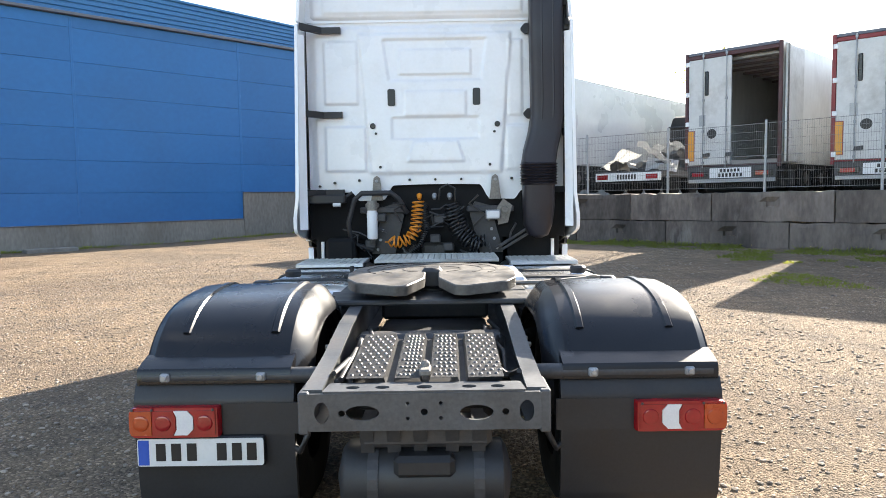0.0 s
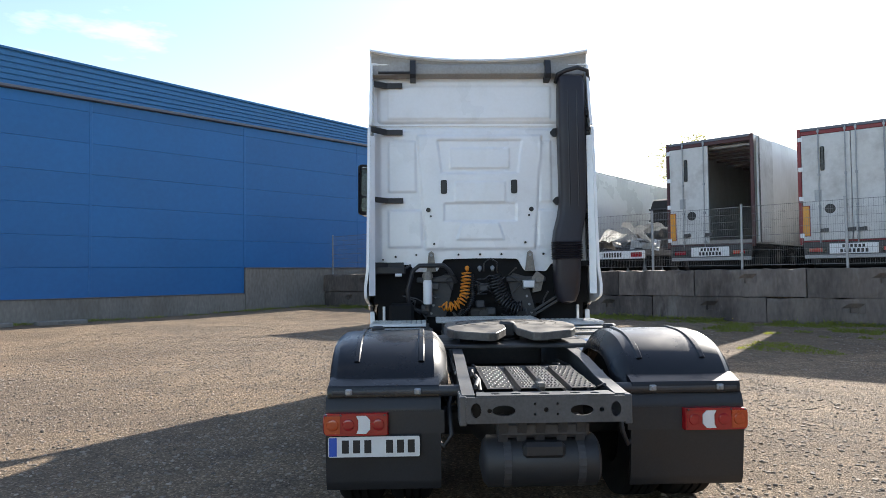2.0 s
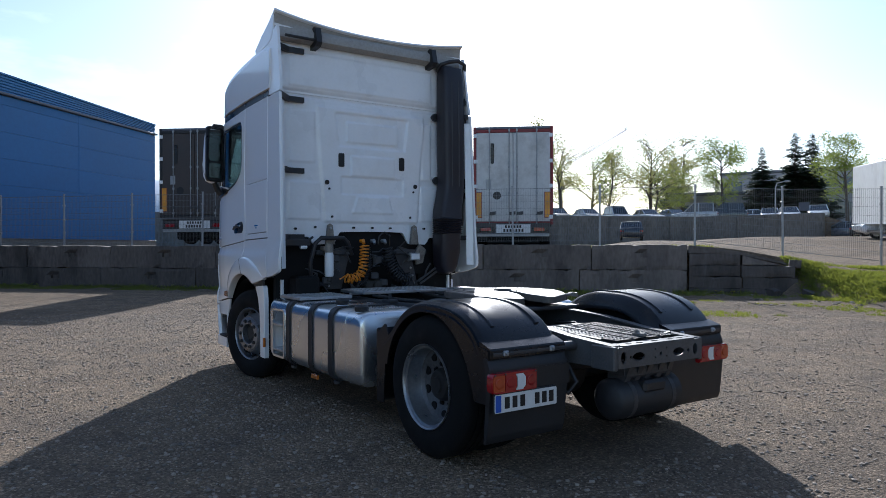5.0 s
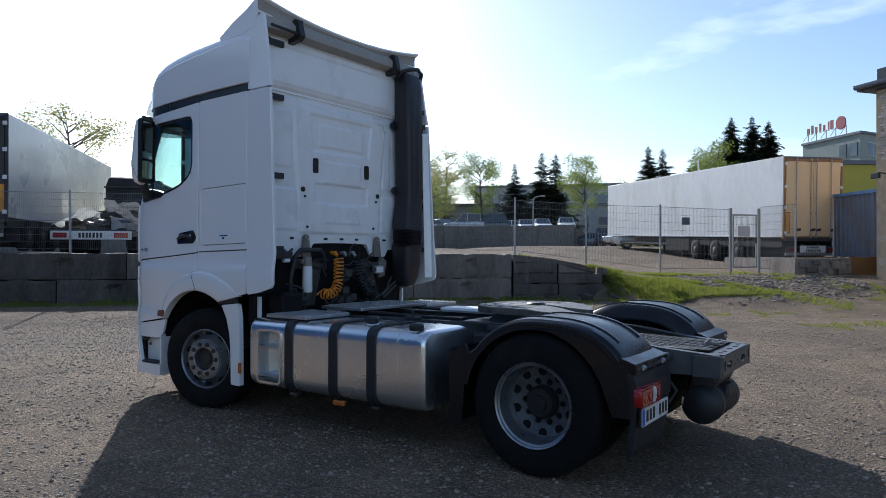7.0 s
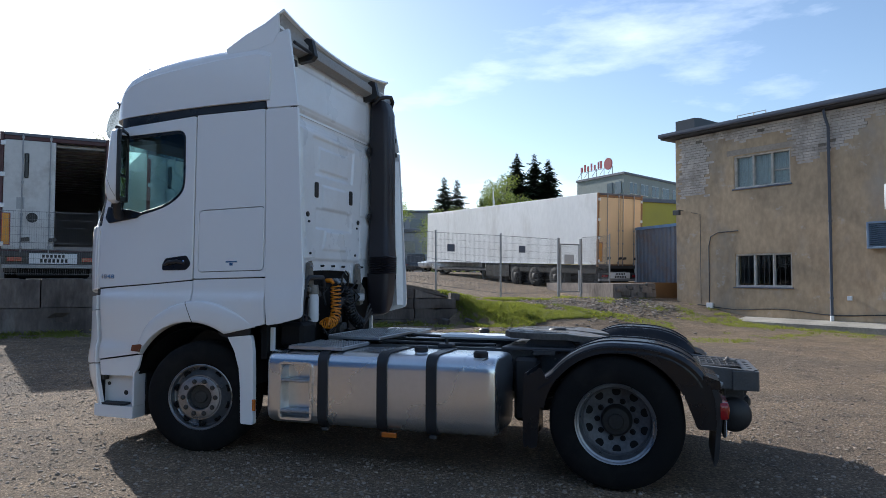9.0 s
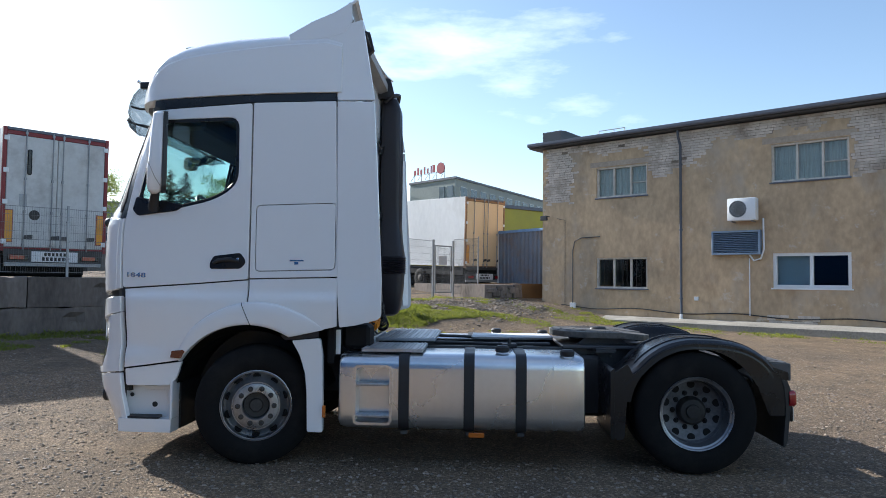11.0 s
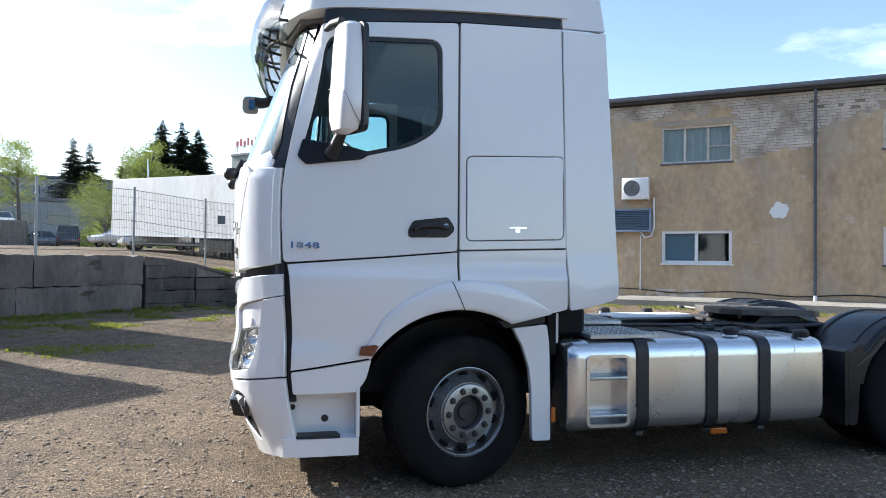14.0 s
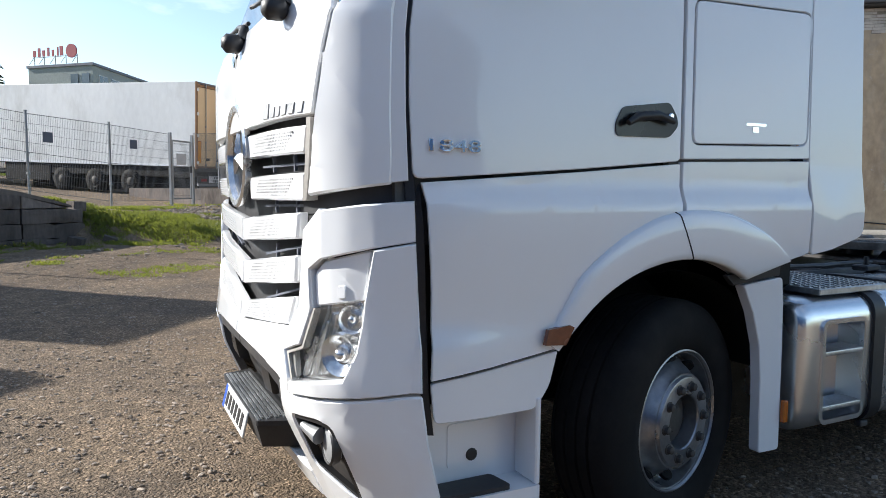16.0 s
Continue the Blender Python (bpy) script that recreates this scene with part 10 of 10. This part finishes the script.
def sheet_fence():
    """Corrugated sheet wall and ramp stub beside the ochre building."""
    f = thing("corrugated_container", "blue-grey corrugated steel container with pale end", "container", m=pose(25.5, 0.75, 0.0))
    e = Vector((21.6 - 25.4, -2.4 - 0.6)).normalized()
    n = Vector((-e.y, e.x))
    if n.x < 0:
        n = -n
    CM = mat("corrugated_blue_grey", (0.20, 0.23, 0.28), 0.55, 0.2, dark=0.75, light=1.15, scale=1.2, dirt=(0.22, 0.13, 0.08), dirt_amount=0.5, dirt_scale=1.4)
    bm = bmesh.new()
    pts = []
    N = 20
    for k in range(N):
        a = k * 0.27
        pts += [e * a, e * (a + 0.10), e * (a + 0.135) + n * 0.06, e * (a + 0.235) + n * 0.06]
    end = e * (N * 0.27)
    pts += [end, end + n * 2.4, n * 2.4]
    prism(bm, [tuple(v) for v in pts], "z", 1.45, 3.85)
    part("shell", bm, CM, f)
    bm = bmesh.new()
    prism(bm, [tuple(v) for v in (-e * 0.02 - n * 0.03, -e * 0.12 - n * 0.03, -e * 0.12 + n * 2.42, -e * 0.02 + n * 2.42)], "z", 1.45, 3.9)
    part("end_frame", bm, TRAILER_WHITE, f)
    bm = bmesh.new()
    prism(bm, [tuple(v) for v in (-e * 0.02 - n * 0.04, end - n * 0.04, end + n * 0.02, -e * 0.02 + n * 0.02)], "z", 3.78, 3.9)
    part("top_rail", bm, mat("pale_blue_rail", (0.18, 0.33, 0.55), 0.5), f)
    st = thing("ramp_wall", "low rough stone ramp wall with rusty sheet side", "wall", m=pose(20.75, 1.45, 0.0))
    d = Vector((22.9 - 20.34, -1.3 - 1.8)).normalized()
    m2 = Vector((-d.y, d.x))
    if m2.x < 0:
        m2 = -m2
    RM = mat("rusty_sheet", (0.20, 0.11, 0.045), 0.8, dark=0.6, light=1.2, scale=1.5, bump=0.003)
    bm = bmesh.new()
    prism(bm, [tuple(v) for v in (Vector((0, 0)), d * 2.0, d * 2.0 + m2 * 5, m2 * 5)], "z", 0.2, 1.42)
    part("stone_block", bm, CONCRETE, st)
    bm = bmesh.new()
    prism(bm, [tuple(v) for v in (d * 2.0 + m2 * 0.1, d * 4.1 + m2 * 0.1, d * 4.1 + m2 * 5, d * 2.0 + m2 * 5)], "z", 0.0, 1.46)
    part("sheet_side", bm, RM, st, "brown rusty sheet side")
    rnd = random.Random(21)
    for k in range(20):
        bm = bmesh.new()
        w = rnd.uniform(0.2, 0.5)
        box(bm, (0, -0.08, 0), (w, 0.1, rnd.uniform(0.15, 0.3)), 0.03)
        o = part("stone", bm, CONCRETE, st)
        a = d * rnd.uniform(0, 1.7) - m2 * 0.02
        o.matrix_basis = pose(a.x, a.y, 0.45 + rnd.uniform(0, 0.8), rnd.uniform(-8, 8), rnd.uniform(-8, 8), math.degrees(math.atan2(d.y, d.x)))


sheet_fence()


def far_blocks():
    GM = mat("far_grey_hall", (0.33, 0.34, 0.36), 0.9, dark=0.85, light=1.08, scale=0.2, fine=2)
    PM = mat("office_pane", (0.09, 0.12, 0.15), 0.1, coat=0.4)
    for x, y, rz, w, h, lab in ((120, 78, -68, 62, 15.6, "long grey flat-roofed hall behind trees"), (84, 62, -60, 40, 9.0, "low dark flat-roofed shed behind firs")):
        b = thing("distant_hall", lab, "building", m=pose(x, y, 0, 0, 0, rz))
        bm = bmesh.new()
        box(bm, (0, 0, 0), (w, 12, h), 0.05)
        part("wall", bm, GM, b)
        bm = bmesh.new()
        box(bm, (-0.3, -0.3, h), (w + 0.3, 12.3, h + 0.5), 0.05)
        part("roof", bm, GUTTER, b)
        for k in range(int(w / 4)):
            bm = bmesh.new()
            box(bm, (1 + k * 4, -0.06, h - 3.2), (3.8 + k * 4, 0.05, h - 1.4))
            part("window", bm, PM, b)
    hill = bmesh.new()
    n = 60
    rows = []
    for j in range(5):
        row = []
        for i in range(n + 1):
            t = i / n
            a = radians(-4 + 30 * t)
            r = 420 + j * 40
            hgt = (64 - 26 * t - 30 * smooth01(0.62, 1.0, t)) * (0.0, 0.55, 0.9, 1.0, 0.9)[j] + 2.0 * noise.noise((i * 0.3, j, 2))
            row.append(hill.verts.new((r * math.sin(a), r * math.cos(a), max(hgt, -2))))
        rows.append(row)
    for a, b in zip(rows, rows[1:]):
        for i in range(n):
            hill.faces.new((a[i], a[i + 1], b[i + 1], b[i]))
    # distance haze is put into the hill's pale blue base colour
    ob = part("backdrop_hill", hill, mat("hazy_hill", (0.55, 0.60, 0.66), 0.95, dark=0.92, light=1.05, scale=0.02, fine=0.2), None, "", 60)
    tagged(ob, "far hill behind the yard with haze painted into its pale colour", "hill", kind="structure")
    # lattice jib of a far crane, lamp post, flag pole
    cr = thing("tower_crane", "thin pale lattice crane jib far away", "crane", m=pose(125, 122.6, 0))
    bm = bmesh.new()
    a, b = Vector((-3, 3, 21.5)), Vector((8.5, -9, 31.0))
    for o in (Vector((0, 0, 0)), Vector((0, 0, 1.5)), Vector((0.9, 0.9, 0.7))):
        tube(bm, [a + o, b + o * 0.5], 0.12, 5)
    for k in range(14):
        p, q = a.lerp(b, k / 14), a.lerp(b, (k + 1) / 14)
        tube(bm, [p, q + Vector((0, 0, 1.4 * (1 - k / 28)))], 0.07, 4)
    part("jib", bm, GALV, cr)
    bm = bmesh.new()
    tube(bm, [(-3, 3, -1), (-3, 3, 22)], 0.5, 4)
    part("mast", bm, GALV, cr)
    lp = thing("street_lamp", "grey street lamp behind the parked cars", "street lamp", m=pose(56.3, 30.3, 1.8))
    bm = bmesh.new()
    tube(bm, [(0, 0, 0), (0, 0, 5.0), (0.1, -0.1, 5.4), (0.7, -0.6, 5.6)], [0.09, 0.06, 0.05, 0.04], 8)
    part("pole", bm, GALV, lp)
    bm = bmesh.new()
    box(bm, (0.6, -0.8, 5.5), (1.1, -0.45, 5.65), 0.04)
    part("lamp_head", bm, GALV, lp)
    fl = thing("flag_pole", "flag pole with a pale drooping flag", "flag pole", m=pose(81.1, 20.9, 1.0))
    bm = bmesh.new()
    tube(bm, [(0, 0, 0), (0, 0, 12)], 0.06, 8)
    part("pole", bm, PVC, fl)
    bm = bmesh.new()
    prism(bm, [(0.05, 11.8), (0.9, 10.6), (0.7, 9.8), (0.4, 9.5), (0.05, 10.2)], "y", -0.02, 0.02)
    part("flag", bm, PVC, fl)


far_blocks()


# ---- trees ----
def leaf_cloud(name, centres, leaf, count, size, material, parent, seed, up=0.0):
    """Many small leaf quads round a set of (centre, radius)."""
    rnd = random.Random(seed)
    verts, faces = [], []
    tot = sum(r ** 2 for _, r in centres)
    for c, r in centres:
        for _ in range(int(count * r * r / tot)):
            d = Vector((rnd.gauss(0, 1), rnd.gauss(0, 1), rnd.gauss(0, 1))).normalized()
            p = Vector(c) + d * r * (rnd.random() ** 0.45)
            a = Vector((rnd.gauss(0, 1), rnd.gauss(0, 1), rnd.gauss(0, 0.7))).normalized()
            b = a.orthogonal().normalized()
            k = size * rnd.uniform(0.55, 1.3)
            i = len(verts)
            verts += [p - a * k, p + b * k * 0.55, p + a * k, p - b * k * 0.55]
            faces.append((i, i + 1, i + 2, i + 3))
    me = bpy.data.meshes.new(name)
    me.from_pydata([tuple(v) for v in verts], [], faces)
    me.materials.append(material)
    ob = new(name, me)
    ob.parent = parent
    return ob


def broad_tree(name, x, y, h, w, leafm, seed, label, sparse=1.0):
    rnd = random.Random(seed)
    t = thing(name, label, "tree", "trees behind the yard", m=pose(x, y, far_base(x, y)))
    bm = bmesh.new()
    bend = [Vector((0, 0, 0)), Vector((rnd.uniform(-0.2, 0.2), rnd.uniform(-0.2, 0.2), h * 0.3)), Vector((rnd.uniform(-0.4, 0.4), rnd.uniform(-0.4, 0.4), h * 0.65)), Vector((rnd.uniform(-0.4, 0.4), rnd.uniform(-0.4, 0.4), h * 0.96))]
    tube(bm, bend, [0.02 * h + 0.05, 0.015 * h + 0.03, 0.008 * h + 0.02, 0.01], 8)
    cl = []
    for k in range(22):
        f = rnd.uniform(0.22, 0.92)
        i = 0 if f < 0.3 else (1 if f < 0.65 else 2)
        base = bend[i].lerp(bend[i + 1], min(1, max(0, (f - (0, 0.3, 0.65)[i]) / (0.3, 0.35, 0.31)[i])))
        a = rnd.uniform(0, math.tau)
        L = w * 0.5 * (1.15 - abs(f - 0.5) * 1.25) * rnd.uniform(0.55, 1.1)
        tip = base + Vector((math.cos(a) * L, math.sin(a) * L, L * rnd.uniform(0.35, 1.0)))
        tube(bm, [base, base.lerp(tip, 0.55) + Vector((0, 0, 0.06 * L)), tip], [0.006 * h, 0.004 * h, 0.008], 5)
        cl.append((tip, L * rnd.uniform(0.26, 0.42) + 0.2))
        cl.append((base.lerp(tip, 0.6) + Vector((rnd.uniform(-0.5, 0.5), rnd.uniform(-0.5, 0.5), 0.3)), L * 0.32 + 0.2))
    cl.append((bend[3], w * 0.14))
    part("trunk", bm, BARK, t)
    leaf_cloud("crown", cl, None, int(5200 * sparse), 0.11 * (h / 8) ** 0.85, leafm, t, seed + 1)
    return t


def fir(name, x, y, h, seed, label):
    rnd = random.Random(seed)
    t = thing(name, label, "tree", "trees behind the yard", m=pose(x, y, far_base(x, y)))
    bm = bmesh.new()
    tube(bm, [(0, 0, 0), (0, 0, h * 0.5), (0, 0, h)], [0.016 * h, 0.009 * h, 0.01], 8)
    part("trunk", bm, BARK, t)
    verts, faces = [], []
    n = int(h * 4.0)
    for k in range(n):
        f = 0.06 + 0.93 * k / n
        z = h * f
        R = h * 0.28 * (1 - f) ** 0.8 * rnd.uniform(0.55, 1.25) + 0.10
        for j in range(11):
            a = rnd.uniform(0, math.tau)
            r = R * rnd.uniform(0.45, 1.2)
            d = Vector((math.cos(a), math.sin(a), 0))
            s = Vector((-d.y, d.x, 0))
            m = max(3, int(r / 0.28))
            for q in range(m):
                g = (q + 0.5) / m
                p = d * r * g + Vector((0, 0, z + rnd.uniform(-0.2, 0.2) - 0.22 * r * g + 0.16 * r * g * g))
                wd = r * 0.30 * (1.1 - g * 0.7) * rnd.uniform(0.7, 1.3) + 0.05
                for sg in (-1, 1):
                    i = len(verts)
                    tip = p + s * sg * wd * 1.6 + d * wd * 1.3 - Vector((0, 0, wd * rnd.uniform(0.2, 0.7)))
                    verts += [p - d * wd * 0.5, p + d * wd * 0.7, tip]
                    faces.append((i, i + 1, i + 2))
    me = bpy.data.meshes.new("crown")
    me.from_pydata([tuple(v) for v in verts], [], faces)
    me.materials.append(NEEDLE)
    ob = new("crown", me)
    ob.parent = t
    return t


def plant_trees():
    lb, lf, lp = "leafy spring tree with light green crown", "dark green conical fir tree", "thin spring tree with sparse pale leaves"
    for k, (x, y, top, w, kind) in enumerate((
            (68.6, 54.0, 15.3, 7.4, "p"), (79.8, 51.3, 15.3, 6.8, "b"), (70.6, 30.8, 12.5, 4.8, "b"), (111, 26.2, 17.5, 10, "b"), (30.3, 70.6, 16.6, 8.5, "p"),
            (54.3, 59.0, 15.8, 5.8, "p"), (58.4, 59.8, 14.6, 5.5, "p"), (65.0, 60.7, 13.2, 7.8, "b"), (62.8, 55.6, 12.9, 5.8, "p"), (71.7, 55.7, 11.2, 8.1, "b"),
            (82.0, 59.3, 17.5, 6.4, "p"), (78.5, 59.5, 12.0, 6.4, "b"), (49.4, 62.9, 11.9, 6.5, "p"), (55.0, 19.0, 7.0, 5.0, "b"),
            (118, 14, 15.5, 6, "b"), (117.5, 27.5, 19.0, 9.0, "b"), (116, 18.0, 15.0, 7.0, "b"), (66.0, 22.0, 7.5, 5.0, "b"))):
        z = far_base(x, y)
        if kind == "b":
            broad_tree("broadleaf_tree", x, y, top - z, w, LEAF, 100 + k, lb, 1.2)
        else:
            broad_tree("sparse_tree", x, y, top - z, w, LEAF_PALE, 100 + k, lp, 0.7)
    for k, (x, y, top) in enumerate(((81.7, 46.7, 14.7), (83.5, 43.3, 16.2), (84.4, 41.6, 16.0), (112.9, 37.8, 20.4), (113.6, 35.6, 19.8), (121.4, 26.2, 25.6), (125.0, 23.5, 26.0), (122.6, 20.4, 24.4), (92.1, 68.3, 16.4), (110, 30.0, 15.5))):
        fir("fir_tree", x, y, top - far_base(x, y), 300 + k, lf)
    # hedge of bushes beyond the trailer
    cl = []
    rnd = random.Random(77)
    hb = thing("hedge", "rough green hedge at the far side of the road", "hedge", kind="stuff")
    for k in range(70):
        x, y = 54 + rnd.uniform(-4, 30), 26 + rnd.uniform(-14, 10)
        size = rnd.uniform(0.7, 1.6)
        if y + 2.5 < 0.38 * (x + 5.4):
            cl.append((Vector((x, y, ground_z(x, y) + size)), size))
    leaf_cloud("foliage", cl, None, 11000, 0.20, LEAF, hb, 78)
    fw = thing("far_woods", "band of far trees along the horizon", "woods", kind="stuff")
    cl = []
    for k in range(260):
        a = radians(rnd.uniform(-30, 140))
        r = rnd.uniform(190, 260)
        x, y = r * math.sin(a), r * math.cos(a)
        cl.append((Vector((x, y, rnd.uniform(1.5, 6.5))), rnd.uniform(3.5, 7.0)))
    leaf_cloud("foliage", cl, None, 26000, 0.95, LEAF, fw, 79)
    # added foliage belt, never in view; it darkens reflections and low skylight
    bw = thing("tree_belt", "added belt of trees out of view behind the camera", "woods", kind="stuff")
    cl = []
    for k in range(260):
        a = radians(rnd.uniform(166, 317))
        r = rnd.uniform(120, 160)
        x, y = r * math.sin(a), r * math.cos(a)
        cl.append((Vector((x, y, rnd.uniform(1.0, 3.0))), rnd.uniform(2.0, 3.2)))
    leaf_cloud("foliage", cl, None, 26000, 0.75, LEAF, bw, 80)


plant_trees()


# ---- grass, weeds and loose stones ----
def scatter_grass():
    rnd = random.Random(31)
    verts, faces = [], []

    def tuft(x, y, h, n, spread):
        z = ground_z(x, y)
        for _ in range(n):
            a = rnd.uniform(0, math.tau)
            r = rnd.uniform(0, spread)
            p = Vector((x + r * math.cos(a), y + r * math.sin(a), z - 0.01))
            lean = Vector((rnd.gauss(0, 0.5), rnd.gauss(0, 0.5), 0)) * h
            w = Vector((math.cos(a + 1.3), math.sin(a + 1.3), 0)) * rnd.uniform(0.006, 0.014)
            i = len(verts)
            hh = h * rnd.uniform(0.5, 1.15)
            verts.extend([p - w, p + w, p + lean * 0.4 + Vector((0, 0, hh * 0.6)) + w * 0.6, p + lean + Vector((0, 0, hh))])
            faces.append((i, i + 1, i + 2))
            faces.append((i, i + 2, i + 3))

    def patch(s0, s1, u0, u1, count, thr, h, n=6, spread=0.10, freq=0.8):
        k = 0
        tries = 0
        while k < count and tries < count * 12:
            tries += 1
            s, u = rnd.uniform(s0, s1), rnd.uniform(u0, u1)
            x, y = xy(s, u)
            if noise.noise((x * freq, y * freq, 7)) + 0.5 * noise.noise((x * freq * 3, y * freq * 3, 2)) < thr:
                continue
            tuft(x, y, h * rnd.uniform(0.6, 1.3), n, spread)
            k += 1
    patch(-1.5, -0.25, -22, 7, 2600, -0.15, 0.07)
    patch(-0.5, -0.22, -22, 7, 700, -0.2, 0.12)
    patch(-3.4, 0.5, 6.3, 9.6, 4600, -0.16, 0.085, 8, 0.15, 0.5)
    patch(-3.4, 0.5, 9.6, 12.5, 900, 0.16, 0.07, 7, 0.13, 0.6)
    patch(-6.0, 1.0, 10.5, 17.0, 1100, 0.2, 0.06, 7, 0.13, 0.6)
    patch(-3.6, -1.6, -4, 8, 1200, 0.16, 0.06, 6, 0.10, 0.7)
    patch(-6.2, -3.4, -2, 10, 900, 0.24, 0.05, 6, 0.10, 0.6)
    patch(-9.0, -6.0, 8, 20, 700, 0.25, 0.05, 6, 0.10, 0.6)
    patch(0.4, 3.0, -4, 13, 500, 0.15, 0.08)
    # along the blue hall and the ochre building
    for _ in range(900):
        t = rnd.uniform(-16, 4.5)
        o = abs(rnd.gauss(0, 0.28)) + 0.10
        x, y = -8.1 + (t + o) * R2, 24.2 + (t - o) * R2
        if noise.noise((t * 0.8, 0, 3)) > -0.12:
            tuft(x, y, rnd.uniform(0.04, 0.12), 5, 0.08)
    d = Vector((4.61, 6.05)).normalized()
    nn = Vector((-d.y, d.x))
    for _ in range(2200):
        t = rnd.uniform(-9, 13.5)
        o = 1.1 + abs(rnd.gauss(0, 0.55))
        p = Vector((BLD.x, BLD.y)) + d * t + nn * o
        if noise.noise((t * 0.6, o, 3)) > -0.05:
            tuft(p.x, p.y, rnd.uniform(0.04, 0.10), 6, 0.10)
    me = bpy.data.meshes.new("grass")
    me.from_pydata([tuple(v) for v in verts], [], faces)
    me.materials.append(GRASS)
    tagged(new("grass", me), "short bright spring grass on gravel edges", "grass", kind="stuff")
    # dandelions and weeds
    bm = bmesh.new()
    for _ in range(160):
        s, u = rnd.uniform(-5, 0.2), rnd.uniform(-6, 13)
        x, y = xy(s, u)
        if u < 6 and s < -1.4:
            continue
        z = ground_z(x, y) + rnd.uniform(0.05, 0.11)
        lathe(bm, [(z, 0.004), (z + 0.008, 0.018), (z + 0.014, 0.012)], 6, "z", (x, y, 0))
    o = part("dandelions", bm, mat("dandelion_yellow", (0.75, 0.55, 0.02), 0.7))
    tagged(o, "small yellow dandelion heads in the grass", "flowers", kind="stuff")


scatter_grass()


def scatter_stones():
    rnd = random.Random(41)
    base = []
    for k in range(5):
        bm = bmesh.new()
        bmesh.ops.create_icosphere(bm, subdivisions=1, radius=1.0)
        vs = [(v.co * (1 + 0.35 * noise.noise(v.co * 1.3 + Vector((k * 5, 0, 0))))) for v in bm.verts]
        fs = [[v.index for v in f.verts] for f in bm.faces]
        base.append((vs, fs))
        bm.free()
    verts, faces = [], []

    def stone(x, y, r):
        vs, fs = base[rnd.randrange(5)]
        z = ground_z(x, y)
        m = Matrix.Rotation(rnd.uniform(0, 6.28), 3, "Z") @ Matrix.Diagonal((rnd.uniform(0.8, 1.4), rnd.uniform(0.7, 1.1), rnd.uniform(0.4, 0.75)))
        i = len(verts)
        for v in vs:
            p = m @ v * r
            verts.append((x + p.x, y + p.y, z + p.z + r * 0.22))
        for f in fs:
            faces.append([i + a for a in f])
    for k in range(78000):
        x, y = (rnd.uniform(-9.5, 12), rnd.uniform(-6.5, 16.5)) if k % 2 else (rnd.uniform(-7.5, 4), rnd.uniform(-3.5, 13))
        if -0.9 < x < 0.9 and -1 < y < 5:
            continue
        if su(x, y)[0] > -0.4:
            continue
        stone(x, y, 0.005 + 0.015 * rnd.random() ** 3.2)
    for _ in range(2600):
        x, y = rnd.uniform(2, 18), rnd.uniform(-8, 12)
        if su(x, y)[0] > -0.5:
            continue
        stone(x, y, 0.007 + 0.018 * rnd.random() ** 3)
    for _ in range(90):
        s, u = rnd.uniform(-4.5, -0.5), rnd.uniform(4, 11)
        x, y = xy(s, u)
        stone(x, y, rnd.uniform(0.02, 0.06))
    # rubble on the slope below the gate
    for _ in range(2600):
        s, u = rnd.gauss(-1.9, 1.0), rnd.uniform(9.0, 14.5)
        x, y = xy(s, u)
        stone(x, y, 0.012 + 0.055 * rnd.random() ** 3)
    me = bpy.data.meshes.new("gravel_stones")
    me.from_pydata(verts, [], faces)
    me.materials.append(STONE)
    tagged(new("gravel_stones", me), "loose grey stones strewn over the gravel", "stones", kind="stuff")


scatter_stones()
